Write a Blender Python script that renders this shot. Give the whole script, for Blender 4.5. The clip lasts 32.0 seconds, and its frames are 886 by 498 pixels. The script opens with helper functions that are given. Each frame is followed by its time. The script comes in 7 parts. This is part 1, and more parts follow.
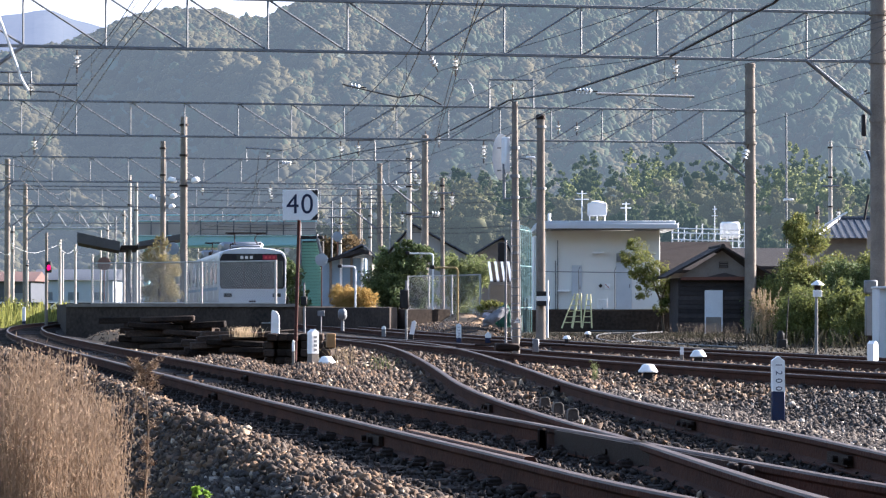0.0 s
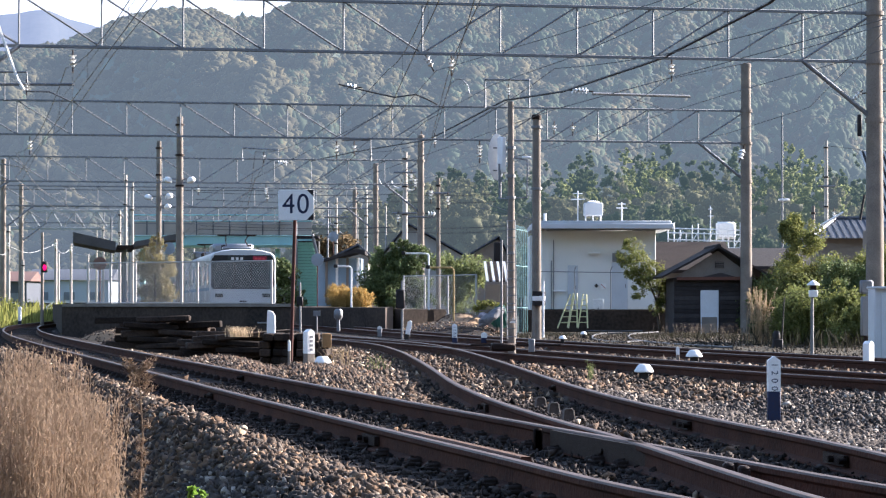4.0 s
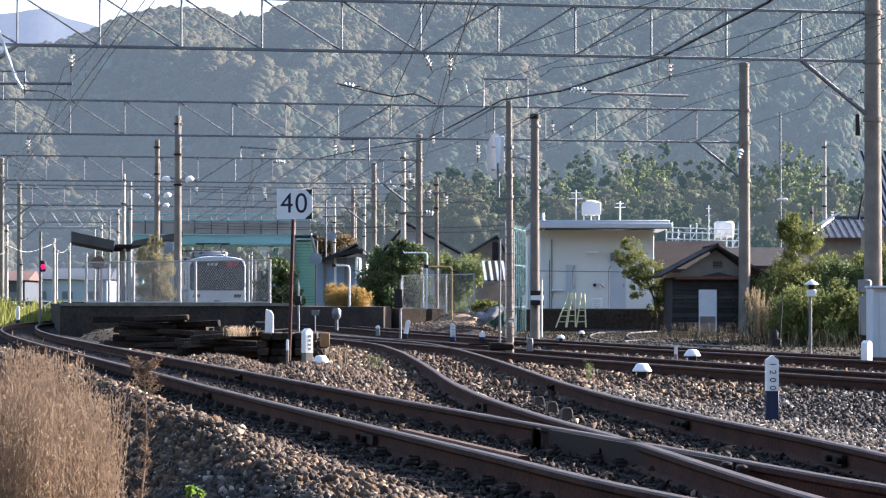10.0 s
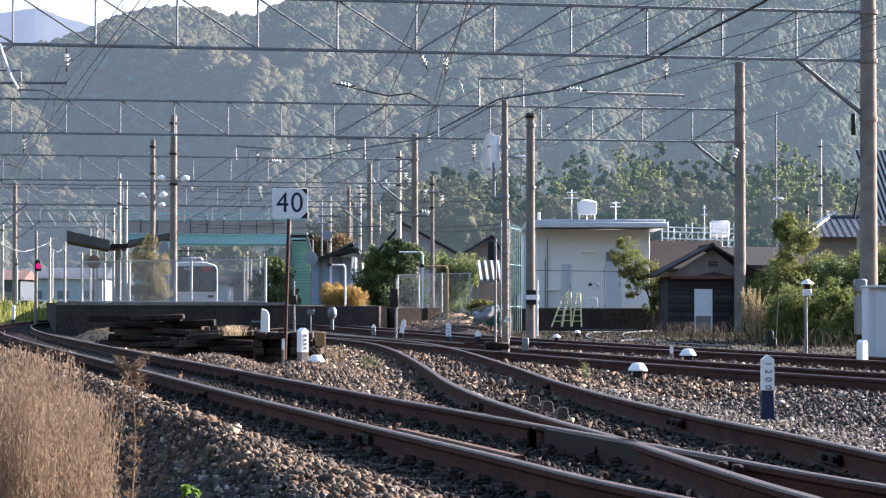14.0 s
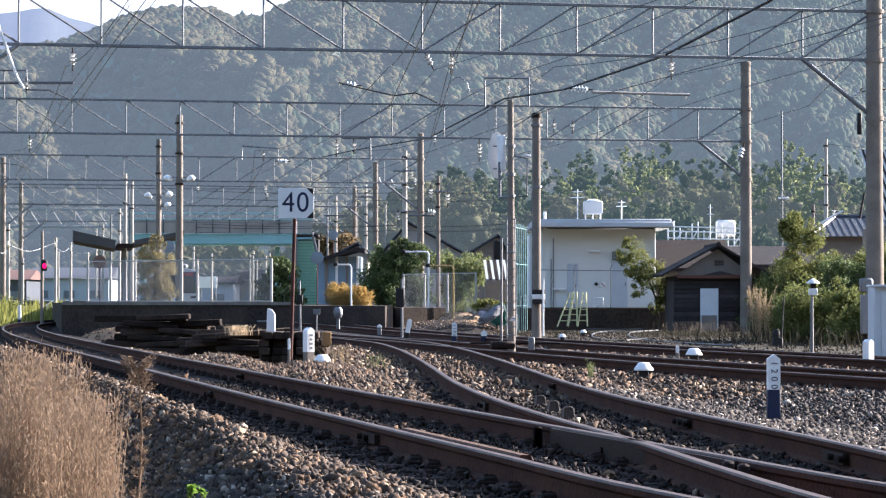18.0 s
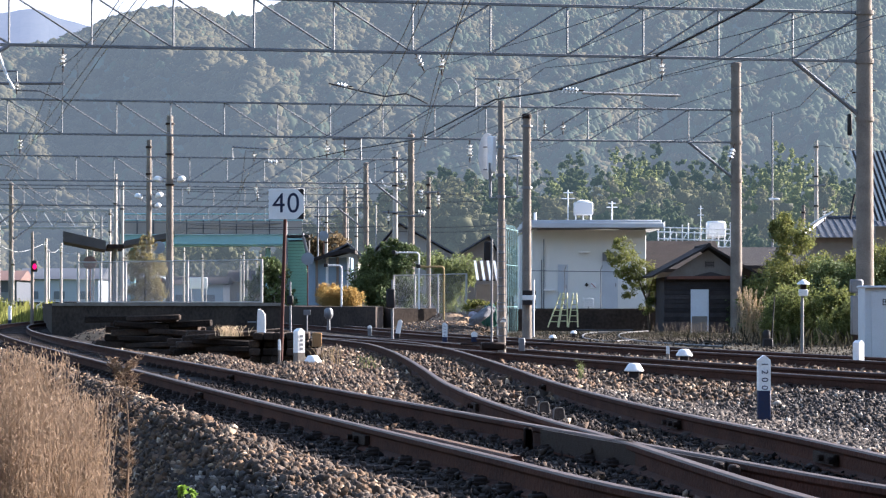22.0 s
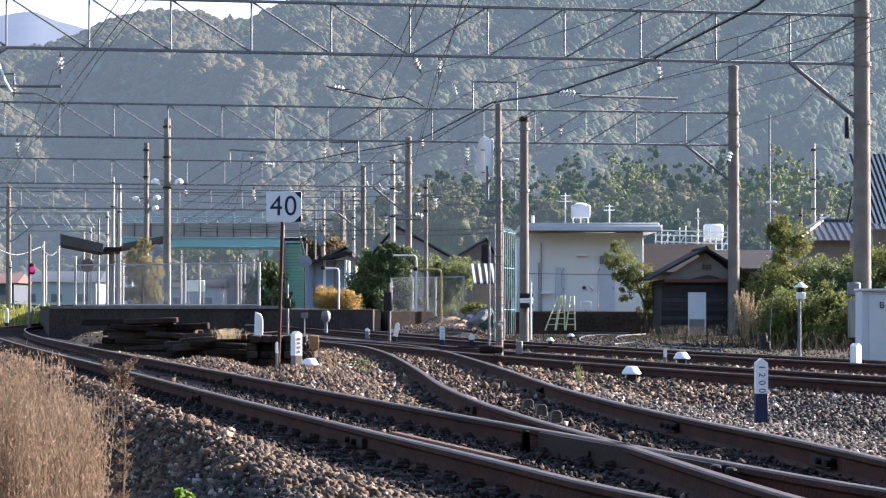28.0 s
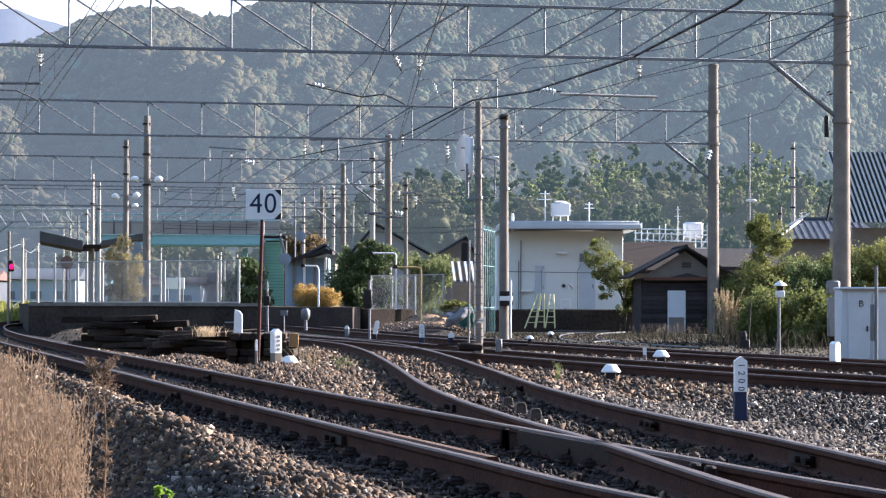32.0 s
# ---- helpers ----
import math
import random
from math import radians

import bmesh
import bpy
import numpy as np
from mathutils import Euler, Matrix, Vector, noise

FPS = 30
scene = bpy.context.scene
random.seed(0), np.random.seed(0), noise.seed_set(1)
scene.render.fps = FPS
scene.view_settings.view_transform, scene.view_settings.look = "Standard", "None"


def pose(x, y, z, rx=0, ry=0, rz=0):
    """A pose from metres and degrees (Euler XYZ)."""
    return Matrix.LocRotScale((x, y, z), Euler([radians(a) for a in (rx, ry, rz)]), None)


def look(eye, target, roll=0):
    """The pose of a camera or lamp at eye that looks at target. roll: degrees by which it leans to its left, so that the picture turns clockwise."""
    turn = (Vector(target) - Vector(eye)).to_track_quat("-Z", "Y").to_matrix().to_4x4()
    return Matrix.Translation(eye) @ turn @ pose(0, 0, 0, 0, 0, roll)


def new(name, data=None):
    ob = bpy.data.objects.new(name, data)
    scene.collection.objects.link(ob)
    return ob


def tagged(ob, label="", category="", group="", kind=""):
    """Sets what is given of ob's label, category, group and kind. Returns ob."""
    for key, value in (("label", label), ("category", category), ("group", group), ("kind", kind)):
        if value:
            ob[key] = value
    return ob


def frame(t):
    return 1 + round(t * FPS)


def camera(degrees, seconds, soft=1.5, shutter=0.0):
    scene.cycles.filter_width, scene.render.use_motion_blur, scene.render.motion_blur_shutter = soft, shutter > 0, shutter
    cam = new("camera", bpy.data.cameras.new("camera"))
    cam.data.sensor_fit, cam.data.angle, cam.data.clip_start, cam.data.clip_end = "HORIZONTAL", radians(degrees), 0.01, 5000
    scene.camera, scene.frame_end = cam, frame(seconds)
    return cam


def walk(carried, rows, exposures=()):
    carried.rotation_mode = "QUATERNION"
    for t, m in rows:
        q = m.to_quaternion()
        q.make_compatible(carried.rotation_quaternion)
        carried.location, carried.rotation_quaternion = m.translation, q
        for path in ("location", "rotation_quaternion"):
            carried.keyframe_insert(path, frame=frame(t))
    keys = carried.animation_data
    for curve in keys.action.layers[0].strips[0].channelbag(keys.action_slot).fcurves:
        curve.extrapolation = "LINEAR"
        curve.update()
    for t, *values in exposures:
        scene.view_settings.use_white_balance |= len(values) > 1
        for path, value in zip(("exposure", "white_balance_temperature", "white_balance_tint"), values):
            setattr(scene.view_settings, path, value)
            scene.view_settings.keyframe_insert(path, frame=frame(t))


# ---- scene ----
# ---- camera: a long lens on a tripod beside the line; z = 0 is the rail head ----
cam = camera(17.83, 32.0, soft=1.25)
TURNS = [
    (0, -0.000, 1.134, -0.000),
    (0.5, -0.079, 1.134, 0.041),
    (1, -0.087, 1.134, -0.003),
    (1.5, -0.103, 1.134, 0.001),
    (2, -0.062, 1.135, -0.027),
    (2.5, -0.033, 1.134, 0.010),
    (3, 0.034, 1.134, 0.008),
    (3.5, -0.018, 1.136, 0.013),
    (5.5, -0.173, 1.117, -0.002),
    (6, -0.122, 1.127, 0.054),
    (6.5, -0.145, 1.128, 0.052),
    (7, -0.123, 1.119, 0.009),
    (7.5, -0.121, 1.128, 0.060),
    (8, -0.190, 1.117, -0.002),
    (8.5, -0.244, 1.117, -0.008),
    (9, -0.192, 1.116, 0.007),
    (9.5, -0.138, 1.117, -0.002),
    (10, -0.119, 1.119, 0.026),
    (10.5, -0.137, 1.121, 0.014),
    (11, -0.244, 1.117, -0.008),
    (11.5, -0.226, 1.115, 0.014),
    (12, -0.181, 1.134, 0.029),
    (12.5, -0.191, 1.134, -0.006),
    (13, -0.243, 1.109, 0.055),
    (13.5, -0.227, 1.114, 0.031),
    (14, -0.207, 1.107, 0.036),
    (14.5, -0.188, 1.107, 0.010),
    (16.5, -0.292, 1.097, -0.009),
    (17, -0.191, 1.100, -0.006),
    (17.5, -0.220, 1.102, -0.035),
    (18, -0.088, 1.099, 0.003),
    (18.5, -0.141, 1.106, 0.037),
    (19, -0.123, 1.134, -0.013),
    (19.5, -0.086, 1.117, 0.000),
    (20, -0.157, 1.131, 0.018),
    (20.5, -0.279, 1.134, -0.006),
    (21, -0.280, 1.123, 0.053),
    (21.5, -0.266, 1.117, 0.013),
    (22, -0.282, 1.116, 0.016),
    (22.5, -0.246, 1.117, 0.001),
    (23, -0.166, 1.117, 0.038),
    (23.5, -0.209, 1.118, -0.005),
    (24, -0.207, 1.120, 0.031),
    (24.5, -0.314, 1.124, 0.042),
    (25, -0.296, 1.117, -0.010),
    (25.5, -0.267, 1.118, 0.024),
    (27.5, -0.401, 1.174, 0.017),
    (28, -0.335, 1.175, 0.027),
    (28.5, -0.472, 1.208, 0.048),
    (29, -0.550, 1.075, 0.097),
    (29.5, -0.653, 1.106, 0.112),
    (30, -0.638, 1.067, 0.115),
    (30.5, -0.672, 1.099, 0.128),
    (31, -0.637, 1.136, 0.109),
    (31.5, -0.764, 1.163, 0.078),
    (32, -0.745, 1.131, 0.113),
]
EYE = (0.0, 0.0, 0.8)
walk(cam, [(t, pose(*EYE, 90 + pitch, 0, yaw) @ pose(0, 0, 0, 0, 0, roll)) for t, yaw, pitch, roll in TURNS], [(0, 2.27, 5600, 16), (32, 2.27, 5600, 16)])

# ---- light: low afternoon sun from the right and a little beyond ----
SUN_AZ, SUN_EL = 63.0, 22.0      # degrees clockwise from +y, degrees up
world = bpy.data.worlds.new("world")
scene.world = world
world.use_nodes = True
wn = world.node_tree
sky = wn.nodes.new("ShaderNodeTexSky")
sky.sky_type, sky.sun_disc = "NISHITA", False
sky.sun_elevation, sky.sun_rotation = radians(SUN_EL), radians(SUN_AZ)
sky.dust_density, sky.air_density = 2.5, 1.2
back = wn.nodes["Background"]
wn.links.new(sky.outputs[0], back.inputs[0])
back.inputs[1].default_value = 0.08
sun_data = bpy.data.lights.new("sun", "SUN")
sun_data.energy, sun_data.angle, sun_data.color = 5.0, radians(0.6), (1.0, 0.88, 0.72)
sun = new("sun", sun_data)
sdir = Vector((math.sin(radians(SUN_AZ)) * math.cos(radians(SUN_EL)), math.cos(radians(SUN_AZ)) * math.cos(radians(SUN_EL)), math.sin(radians(SUN_EL))))
sun.matrix_basis = look(sdir * 50, (0, 0, 0))


# ---- materials ----
def mat(name, col, col2=None, rough=0.7, metal=0.0, scale=8.0, fine=60.0, bump=0.2, mix=0.5, vary=0.0, detail=6.0, spec=0.12, island=0.0, trans=0.0):
    """Two colours mixed by coarse and fine noise, with bump; vary: lightness by object, island: by loose piece."""
    m = bpy.data.materials.new(name)
    m.use_nodes = True
    n, l = m.node_tree.nodes, m.node_tree.links
    p = n["Principled BSDF"]
    col2 = col2 or tuple(c * 0.65 for c in col)
    geo = n.new("ShaderNodeTexCoord")
    a = n.new("ShaderNodeTexNoise")
    a.inputs["Scale"].default_value, a.inputs["Detail"].default_value = scale, detail
    b = n.new("ShaderNodeTexNoise")
    b.inputs["Scale"].default_value, b.inputs["Detail"].default_value = fine, 3
    for t in (a, b):
        l.new(geo.outputs["Object"], t.inputs["Vector"])
    add = n.new("ShaderNodeMath")
    add.operation = "ADD"
    l.new(a.outputs[0], add.inputs[0])
    l.new(b.outputs[0], add.inputs[1])
    ramp = n.new("ShaderNodeMapRange")
    ramp.inputs[1].default_value, ramp.inputs[2].default_value = 1.0 - 0.35 * mix * 2, 1.0 + 0.35
    l.new(add.outputs[0], ramp.inputs[0])
    mx = n.new("ShaderNodeMix")
    mx.data_type = "RGBA"
    mx.inputs[6].default_value, mx.inputs[7].default_value = (*col, 1), (*col2, 1)
    l.new(ramp.outputs[0], mx.inputs[0])
    out = mx.outputs[2]
    if vary or island:
        src = n.new("ShaderNodeObjectInfo").outputs["Random"] if vary else n.new("ShaderNodeNewGeometry").outputs["Random Per Island"]
        amount = vary or island
        r2 = n.new("ShaderNodeMapRange")
        r2.inputs[3].default_value, r2.inputs[4].default_value = 1 - amount, 1 + amount
        l.new(src, r2.inputs[0])
        hs = n.new("ShaderNodeHueSaturation")
        l.new(r2.outputs[0], hs.inputs["Value"])
        l.new(out, hs.inputs["Color"])
        out = hs.outputs[0]
    l.new(out, p.inputs["Base Color"])
    p.inputs["Roughness"].default_value, p.inputs["Metallic"].default_value = rough, metal
    p.inputs["Specular IOR Level"].default_value = spec
    if bump:
        bp = n.new("ShaderNodeBump")
        bp.inputs["Strength"].default_value, bp.inputs["Distance"].default_value = bump, 0.02
        l.new(add.outputs[0], bp.inputs["Height"])
        l.new(bp.outputs[0], p.inputs["Normal"])
    if trans:
        tr = n.new("ShaderNodeBsdfTranslucent")
        l.new(out, tr.inputs[0])
        ms = n.new("ShaderNodeMixShader")
        ms.inputs[0].default_value = trans
        l.new(p.outputs[0], ms.inputs[1])
        l.new(tr.outputs[0], ms.inputs[2])
        l.new(ms.outputs[0], n["Material Output"].inputs["Surface"])
    return m


def glow(name, col, strength):
    m = bpy.data.materials.new(name)
    m.use_nodes = True
    p = m.node_tree.nodes["Principled BSDF"]
    p.inputs["Base Color"].default_value = (*[c * 0.3 for c in col], 1)
    p.inputs["Emission Color"].default_value = (*col, 1)
    p.inputs["Emission Strength"].default_value = strength
    return m


RUST = mat("rusty rail steel", (0.082, 0.035, 0.022), (0.03, 0.0145, 0.0105), 0.9, 0.0, 2.2, 34, 0.4)
STEEL = mat("worn rail head", (0.095, 0.066, 0.055), (0.035, 0.022, 0.018), 0.55, 0.3, 1.3, 26, 0.08)
TIMBER = mat("creosoted timber", (0.032, 0.023, 0.018), (0.012, 0.009, 0.008), 0.9, 0, 4, 50, 0.6, vary=0.3)
IRON = mat("dark iron", (0.018, 0.014, 0.013), (0.03, 0.017, 0.012), 0.65, 0.3, 20, 90, 0.3)
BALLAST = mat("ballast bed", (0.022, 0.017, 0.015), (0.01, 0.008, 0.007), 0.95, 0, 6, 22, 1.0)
STONE = mat("ballast stone", (0.15, 0.106, 0.072), (0.042, 0.034, 0.03), 0.85, 0, 9, 70, 0.5)


GREYSTONE = mat("grey ballast stone", (0.12, 0.10, 0.085), (0.04, 0.036, 0.034), 0.85, 0, 9, 70, 0.5)


def stone_tones(m, tones):
    """Each loose stone takes one of the quarry's tones, mottled by the material's own noise."""
    n, l = m.node_tree.nodes, m.node_tree.links
    p = n["Principled BSDF"]
    old = p.inputs["Base Color"].links[0].from_socket
    ramp = n.new("ShaderNodeValToRGB")
    while len(ramp.color_ramp.elements) < len(tones):
        ramp.color_ramp.elements.new(0.5)
    for e, (at, col) in zip(ramp.color_ramp.elements, tones):
        e.position, e.color = at, (*col, 1)
    l.new(n.new("ShaderNodeNewGeometry").outputs["Random Per Island"], ramp.inputs[0])
    mx = n.new("ShaderNodeMix")
    mx.data_type = "RGBA"
    mx.inputs[0].default_value = 0.25
    l.new(ramp.outputs[0], mx.inputs[6])
    l.new(old, mx.inputs[7])
    l.new(mx.outputs[2], p.inputs["Base Color"])


stone_tones(STONE, [(0.0, (0.022, 0.019, 0.018)), (0.35, (0.05, 0.038, 0.03)), (0.55, (0.125, 0.072, 0.038)), (0.72, (0.07, 0.06, 0.053)), (0.9, (0.19, 0.118, 0.068)), (1.0, (0.44, 0.36, 0.26))])
stone_tones(GREYSTONE, [(0.0, (0.02, 0.018, 0.018)), (0.35, (0.04, 0.035, 0.033)), (0.55, (0.085, 0.066, 0.052)), (0.72, (0.055, 0.05, 0.048)), (0.9, (0.12, 0.095, 0.075)), (1.0, (0.44, 0.39, 0.33))])
SOIL = mat("dry soil and weeds", (0.062, 0.05, 0.036), (0.036, 0.034, 0.022), 0.95, 0, 0.6, 9, 1.0)
MEADOW = mat("rough grass", (0.13, 0.14, 0.045), (0.07, 0.085, 0.03), 0.95, 0, 0.25, 5, 1.0)
CONC = mat("weathered concrete", (0.25, 0.215, 0.18), (0.13, 0.112, 0.097), 0.85, 0, 2.5, 40, 0.25)
DARKCONC = mat("sooty platform concrete", (0.07, 0.052, 0.04), (0.018, 0.015, 0.014), 0.92, 0, 0.9, 9, 0.7)
GALV = mat("galvanised steel", (0.21, 0.215, 0.225), (0.15, 0.155, 0.165), 0.55, 0.5, 3, 40, 0.1)
WHITE = mat("white paint", (0.82, 0.82, 0.82), (0.68, 0.67, 0.64), 0.55, 0, 6, 60, 0.1)
BLACK = mat("black paint", (0.02, 0.02, 0.022), (0.035, 0.03, 0.028), 0.6, 0, 10, 60, 0.1)
NAVY = mat("dark blue paint", (0.02, 0.03, 0.07), (0.03, 0.03, 0.05), 0.6, 0, 10, 60, 0.1)
BRIGHTWIRE = mat("dull fence wire", (0.33, 0.33, 0.34), (0.25, 0.25, 0.26), 0.5, 0.2, 5, 40, 0)
REDRUST = mat("red brown painted post", (0.075, 0.028, 0.022), (0.04, 0.02, 0.018), 0.75, 0, 8, 60, 0.2)
WALL = mat("pale painted wall", (0.71, 0.71, 0.67), (0.61, 0.61, 0.58), 0.85, 0, 0.8, 25, 0.15)
ROOFEDGE = mat("pale metal fascia", (0.52, 0.54, 0.56), (0.44, 0.45, 0.47), 0.5, 0, 2, 40, 0.05)
BOARD = mat("weathered dark boards", (0.055, 0.047, 0.046), (0.027, 0.024, 0.024), 0.9, 0, 3, 30, 0.5, vary=0.35)
PLASTER = mat("grey plaster gable", (0.22, 0.19, 0.165), (0.16, 0.14, 0.12), 0.9, 0, 3, 30, 0.3)
TILE = mat("dark roof tile", (0.04, 0.035, 0.034), (0.024, 0.022, 0.023), 0.9, 0, 5, 40, 0.5)
BROWNROOF = mat("brown roof", (0.034, 0.024, 0.020), (0.022, 0.017, 0.015), 0.95, 0, 2, 30, 0.5)
TEAL = mat("teal painted girder", (0.29, 0.48, 0.49), (0.23, 0.39, 0.40), 0.6, 0, 1.5, 30, 0.1)
GREEN = mat("green corrugated cladding", (0.24, 0.42, 0.30), (0.19, 0.34, 0.24), 0.6, 0, 1, 30, 0.1)
PANEL = mat("bridge parapet panel", (0.36, 0.325, 0.29), (0.27, 0.25, 0.235), 0.8, 0, 0.7, 20, 0.1)
WIRE = mat("catenary wire", (0.1, 0.095, 0.09), (0.07, 0.065, 0.06), 0.6, 0.5, 5, 40, 0)
PORCELAIN = mat("white insulator porcelain", (0.80, 0.80, 0.78), (0.7, 0.7, 0.68), 0.25, 0, 6, 60, 0)
TRAINWHITE = mat("train white front", (0.52, 0.54, 0.56), (0.44, 0.46, 0.48), 0.35, 0.1, 2, 30, 0.02)
TRAINSTEEL = mat("train stainless steel", (0.30, 0.31, 0.33), (0.24, 0.25, 0.27), 0.35, 0.6, 1.5, 30, 0.02)
GLASS = mat("dark window glass", (0.02, 0.025, 0.03), (0.03, 0.035, 0.04), 0.08, 0, 2, 20, 0, spec=0.6)
LEAF = mat("broad leaves", (0.205, 0.20, 0.058), (0.09, 0.112, 0.036), 0.6, 0, 1.2, 20, 0, island=0.38, trans=0.42)
LEAFDARK = mat("dark leaves", (0.125, 0.155, 0.06), (0.07, 0.095, 0.038), 0.6, 0, 1.2, 20, 0, island=0.45, trans=0.3)
LEAFMID = mat("mid green leaves", (0.185, 0.195, 0.06), (0.075, 0.10, 0.035), 0.6, 0, 1.2, 20, 0, island=0.5, trans=0.42)
LEAFAUTUMN = mat("autumn leaves", (0.5, 0.34, 0.11), (0.3, 0.2, 0.07), 0.7, 0, 1.2, 20, 0, island=0.4, trans=0.4)
BAMBOO = mat("bamboo leaves", (0.22, 0.24, 0.10), (0.14, 0.17, 0.07), 0.6, 0, 0.5, 10, 0, island=0.4, trans=0.4)
def haze_glow(m, col):
    """Puts the pale air haze before distant hills and woods into emission."""
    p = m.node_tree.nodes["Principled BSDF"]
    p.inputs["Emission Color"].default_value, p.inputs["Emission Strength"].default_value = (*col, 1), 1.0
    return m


# Hill and wood materials emit blue-grey light in place of haze.
HILL = haze_glow(mat("wooded hill floor", (0.05, 0.055, 0.035), (0.03, 0.036, 0.024), 0.95, 0, 0.02, 0.2, 0), (0.034, 0.043, 0.049))
CANOPY = haze_glow(mat("browning hill tree crowns", (0.086, 0.070, 0.033), (0.036, 0.038, 0.021), 0.9, 0, 0.03, 0.25, 0.0, island=0.4, trans=0.45), (0.058, 0.069, 0.079))
CONIFER = haze_glow(mat("dark hill conifers", (0.050, 0.064, 0.032), (0.022, 0.031, 0.018), 0.9, 0, 0.03, 0.25, 0.0, island=0.35, trans=0.45), (0.061, 0.074, 0.082))
FARHILL = haze_glow(mat("far wooded hill", (0.045, 0.05, 0.05), (0.03, 0.036, 0.036), 0.95, 0, 0.02, 0.2, 0), (0.05, 0.06, 0.088))
CEDAR = haze_glow(mat("cedar needles", (0.062, 0.074, 0.034), (0.032, 0.042, 0.023), 0.8, 0, 0.3, 4, 0, island=0.4, trans=0.5), (0.022, 0.031, 0.032))
GROVE = haze_glow(mat("grove leaves", (0.20, 0.205, 0.085), (0.11, 0.13, 0.055), 0.7, 0, 0.5, 10, 0, island=0.4, trans=0.5), (0.022, 0.03, 0.028))
BARK = mat("bark", (0.10, 0.08, 0.06), (0.06, 0.05, 0.04), 0.9, 0, 3, 30, 0.5)
STRAW = mat("dry weed stems", (0.31, 0.225, 0.155), (0.19, 0.138, 0.096), 0.9, 0, 5, 40, 0, island=0.2, trans=0.4)


# ---- mesh building ----
class Shape:
    """Collects vertices and faces of one mesh."""

    def __init__(self):
        self.v, self.f, self.mi = [], [], []

    def add(self, verts, faces, mi=0):
        o = len(self.v)
        self.v += [tuple(q) for q in verts]
        self.f += [tuple(i + o for i in q) for q in faces]
        self.mi += [mi] * len(faces)
        return self

    def box(self, c, size, rz=0.0, bevel=0.0, m=None, mi=0):
        """A box with chamfered edges about its centre c."""
        sx, sy, sz = (q / 2 for q in size)
        b = min(bevel, sx * 0.8, sy * 0.8, sz * 0.8)
        t = (Matrix.Translation(c) @ Matrix.Rotation(rz, 4, "Z")) if m is None else m
        if b <= 0:
            vs = [(x, y, z) for x in (-sx, sx) for y in (-sy, sy) for z in (-sz, sz)]
            fs = [(0, 1, 3, 2), (4, 6, 7, 5), (0, 4, 5, 1), (2, 3, 7, 6), (0, 2, 6, 4), (1, 5, 7, 3)]
        else:
            vs, fs, ix = [], [], {}
            for i in (-1, 1):
                for j in (-1, 1):
                    for k in (-1, 1):
                        for ax in range(3):
                            q = [i * (sx - b), j * (sy - b), k * (sz - b)]
                            q[ax] = (i, j, k)[ax] * (sx, sy, sz)[ax]
                            ix[i, j, k, ax] = len(vs)
                            vs.append(q)
            for ax in range(3):
                o1, o2 = (ax + 1) % 3, (ax + 2) % 3
                for s in (-1, 1):
                    loop = []
                    for p, q in ((-1, -1), (1, -1), (1, 1), (-1, 1)):
                        key = [0, 0, 0]
                        key[ax], key[o1], key[o2] = s, p, q
                        loop.append(ix[(*key, ax)])
                    fs.append(loop if s > 0 else loop[::-1])
                for p in (-1, 1):
                    for q in (-1, 1):
                        e = []
                        for s in (-1, 1):
                            key = [0, 0, 0]
                            key[ax], key[o1], key[o2] = s, p, q
                            e.append((ix[(*key, o1)], ix[(*key, o2)]))
                        quad = [e[0][0], e[1][0], e[1][1], e[0][1]]
                        fs.append(quad if p * q < 0 else quad[::-1])
            for i in (-1, 1):
                for j in (-1, 1):
                    for k in (-1, 1):
                        tri = [ix[i, j, k, a] for a in range(3)]
                        fs.append(tri if i * j * k > 0 else tri[::-1])
        return self.add([t @ Vector(q) for q in vs], fs, mi)

    def tube(self, p, q, r0, r1=None, n=10, caps=True, mi=0):
        p, q = Vector(p), Vector(q)
        r1 = r0 if r1 is None else r1
        d = (q - p).normalized()
        u = d.orthogonal().normalized()
        w = d.cross(u)
        vs = []
        for c, r in ((p, r0), (q, r1)):
            vs += [c + (u * math.cos(a) + w * math.sin(a)) * r for a in (2 * math.pi * i / n for i in range(n))]
        fs = [(i, (i + 1) % n, n + (i + 1) % n, n + i) for i in range(n)]
        if caps:
            fs += [tuple(range(n))[::-1], tuple(range(n, 2 * n))]
        return self.add(vs, fs, mi)

    def pipe(self, pts, r, n=6, mi=0):
        """One unbroken tube along the points."""
        p = [Vector(q) for q in pts]
        p = [q for i, q in enumerate(p) if i == 0 or (q - p[i - 1]).length > 1e-6]
        vs, u = [], None
        for i, q in enumerate(p):
            d = (p[min(i + 1, len(p) - 1)] - p[max(i - 1, 0)]).normalized()
            u = d.orthogonal().normalized() if u is None else (u - d * u.dot(d)).normalized()
            w = d.cross(u)
            vs += [q + (u * math.cos(a) + w * math.sin(a)) * r for a in (2 * math.pi * k / n for k in range(n))]
        m = len(p)
        fs = [(i * n + k, i * n + (k + 1) % n, (i + 1) * n + (k + 1) % n, (i + 1) * n + k) for i in range(m - 1) for k in range(n)]
        fs += [tuple(range(n))[::-1], tuple(range((m - 1) * n, m * n))]
        return self.add(vs, fs, mi)

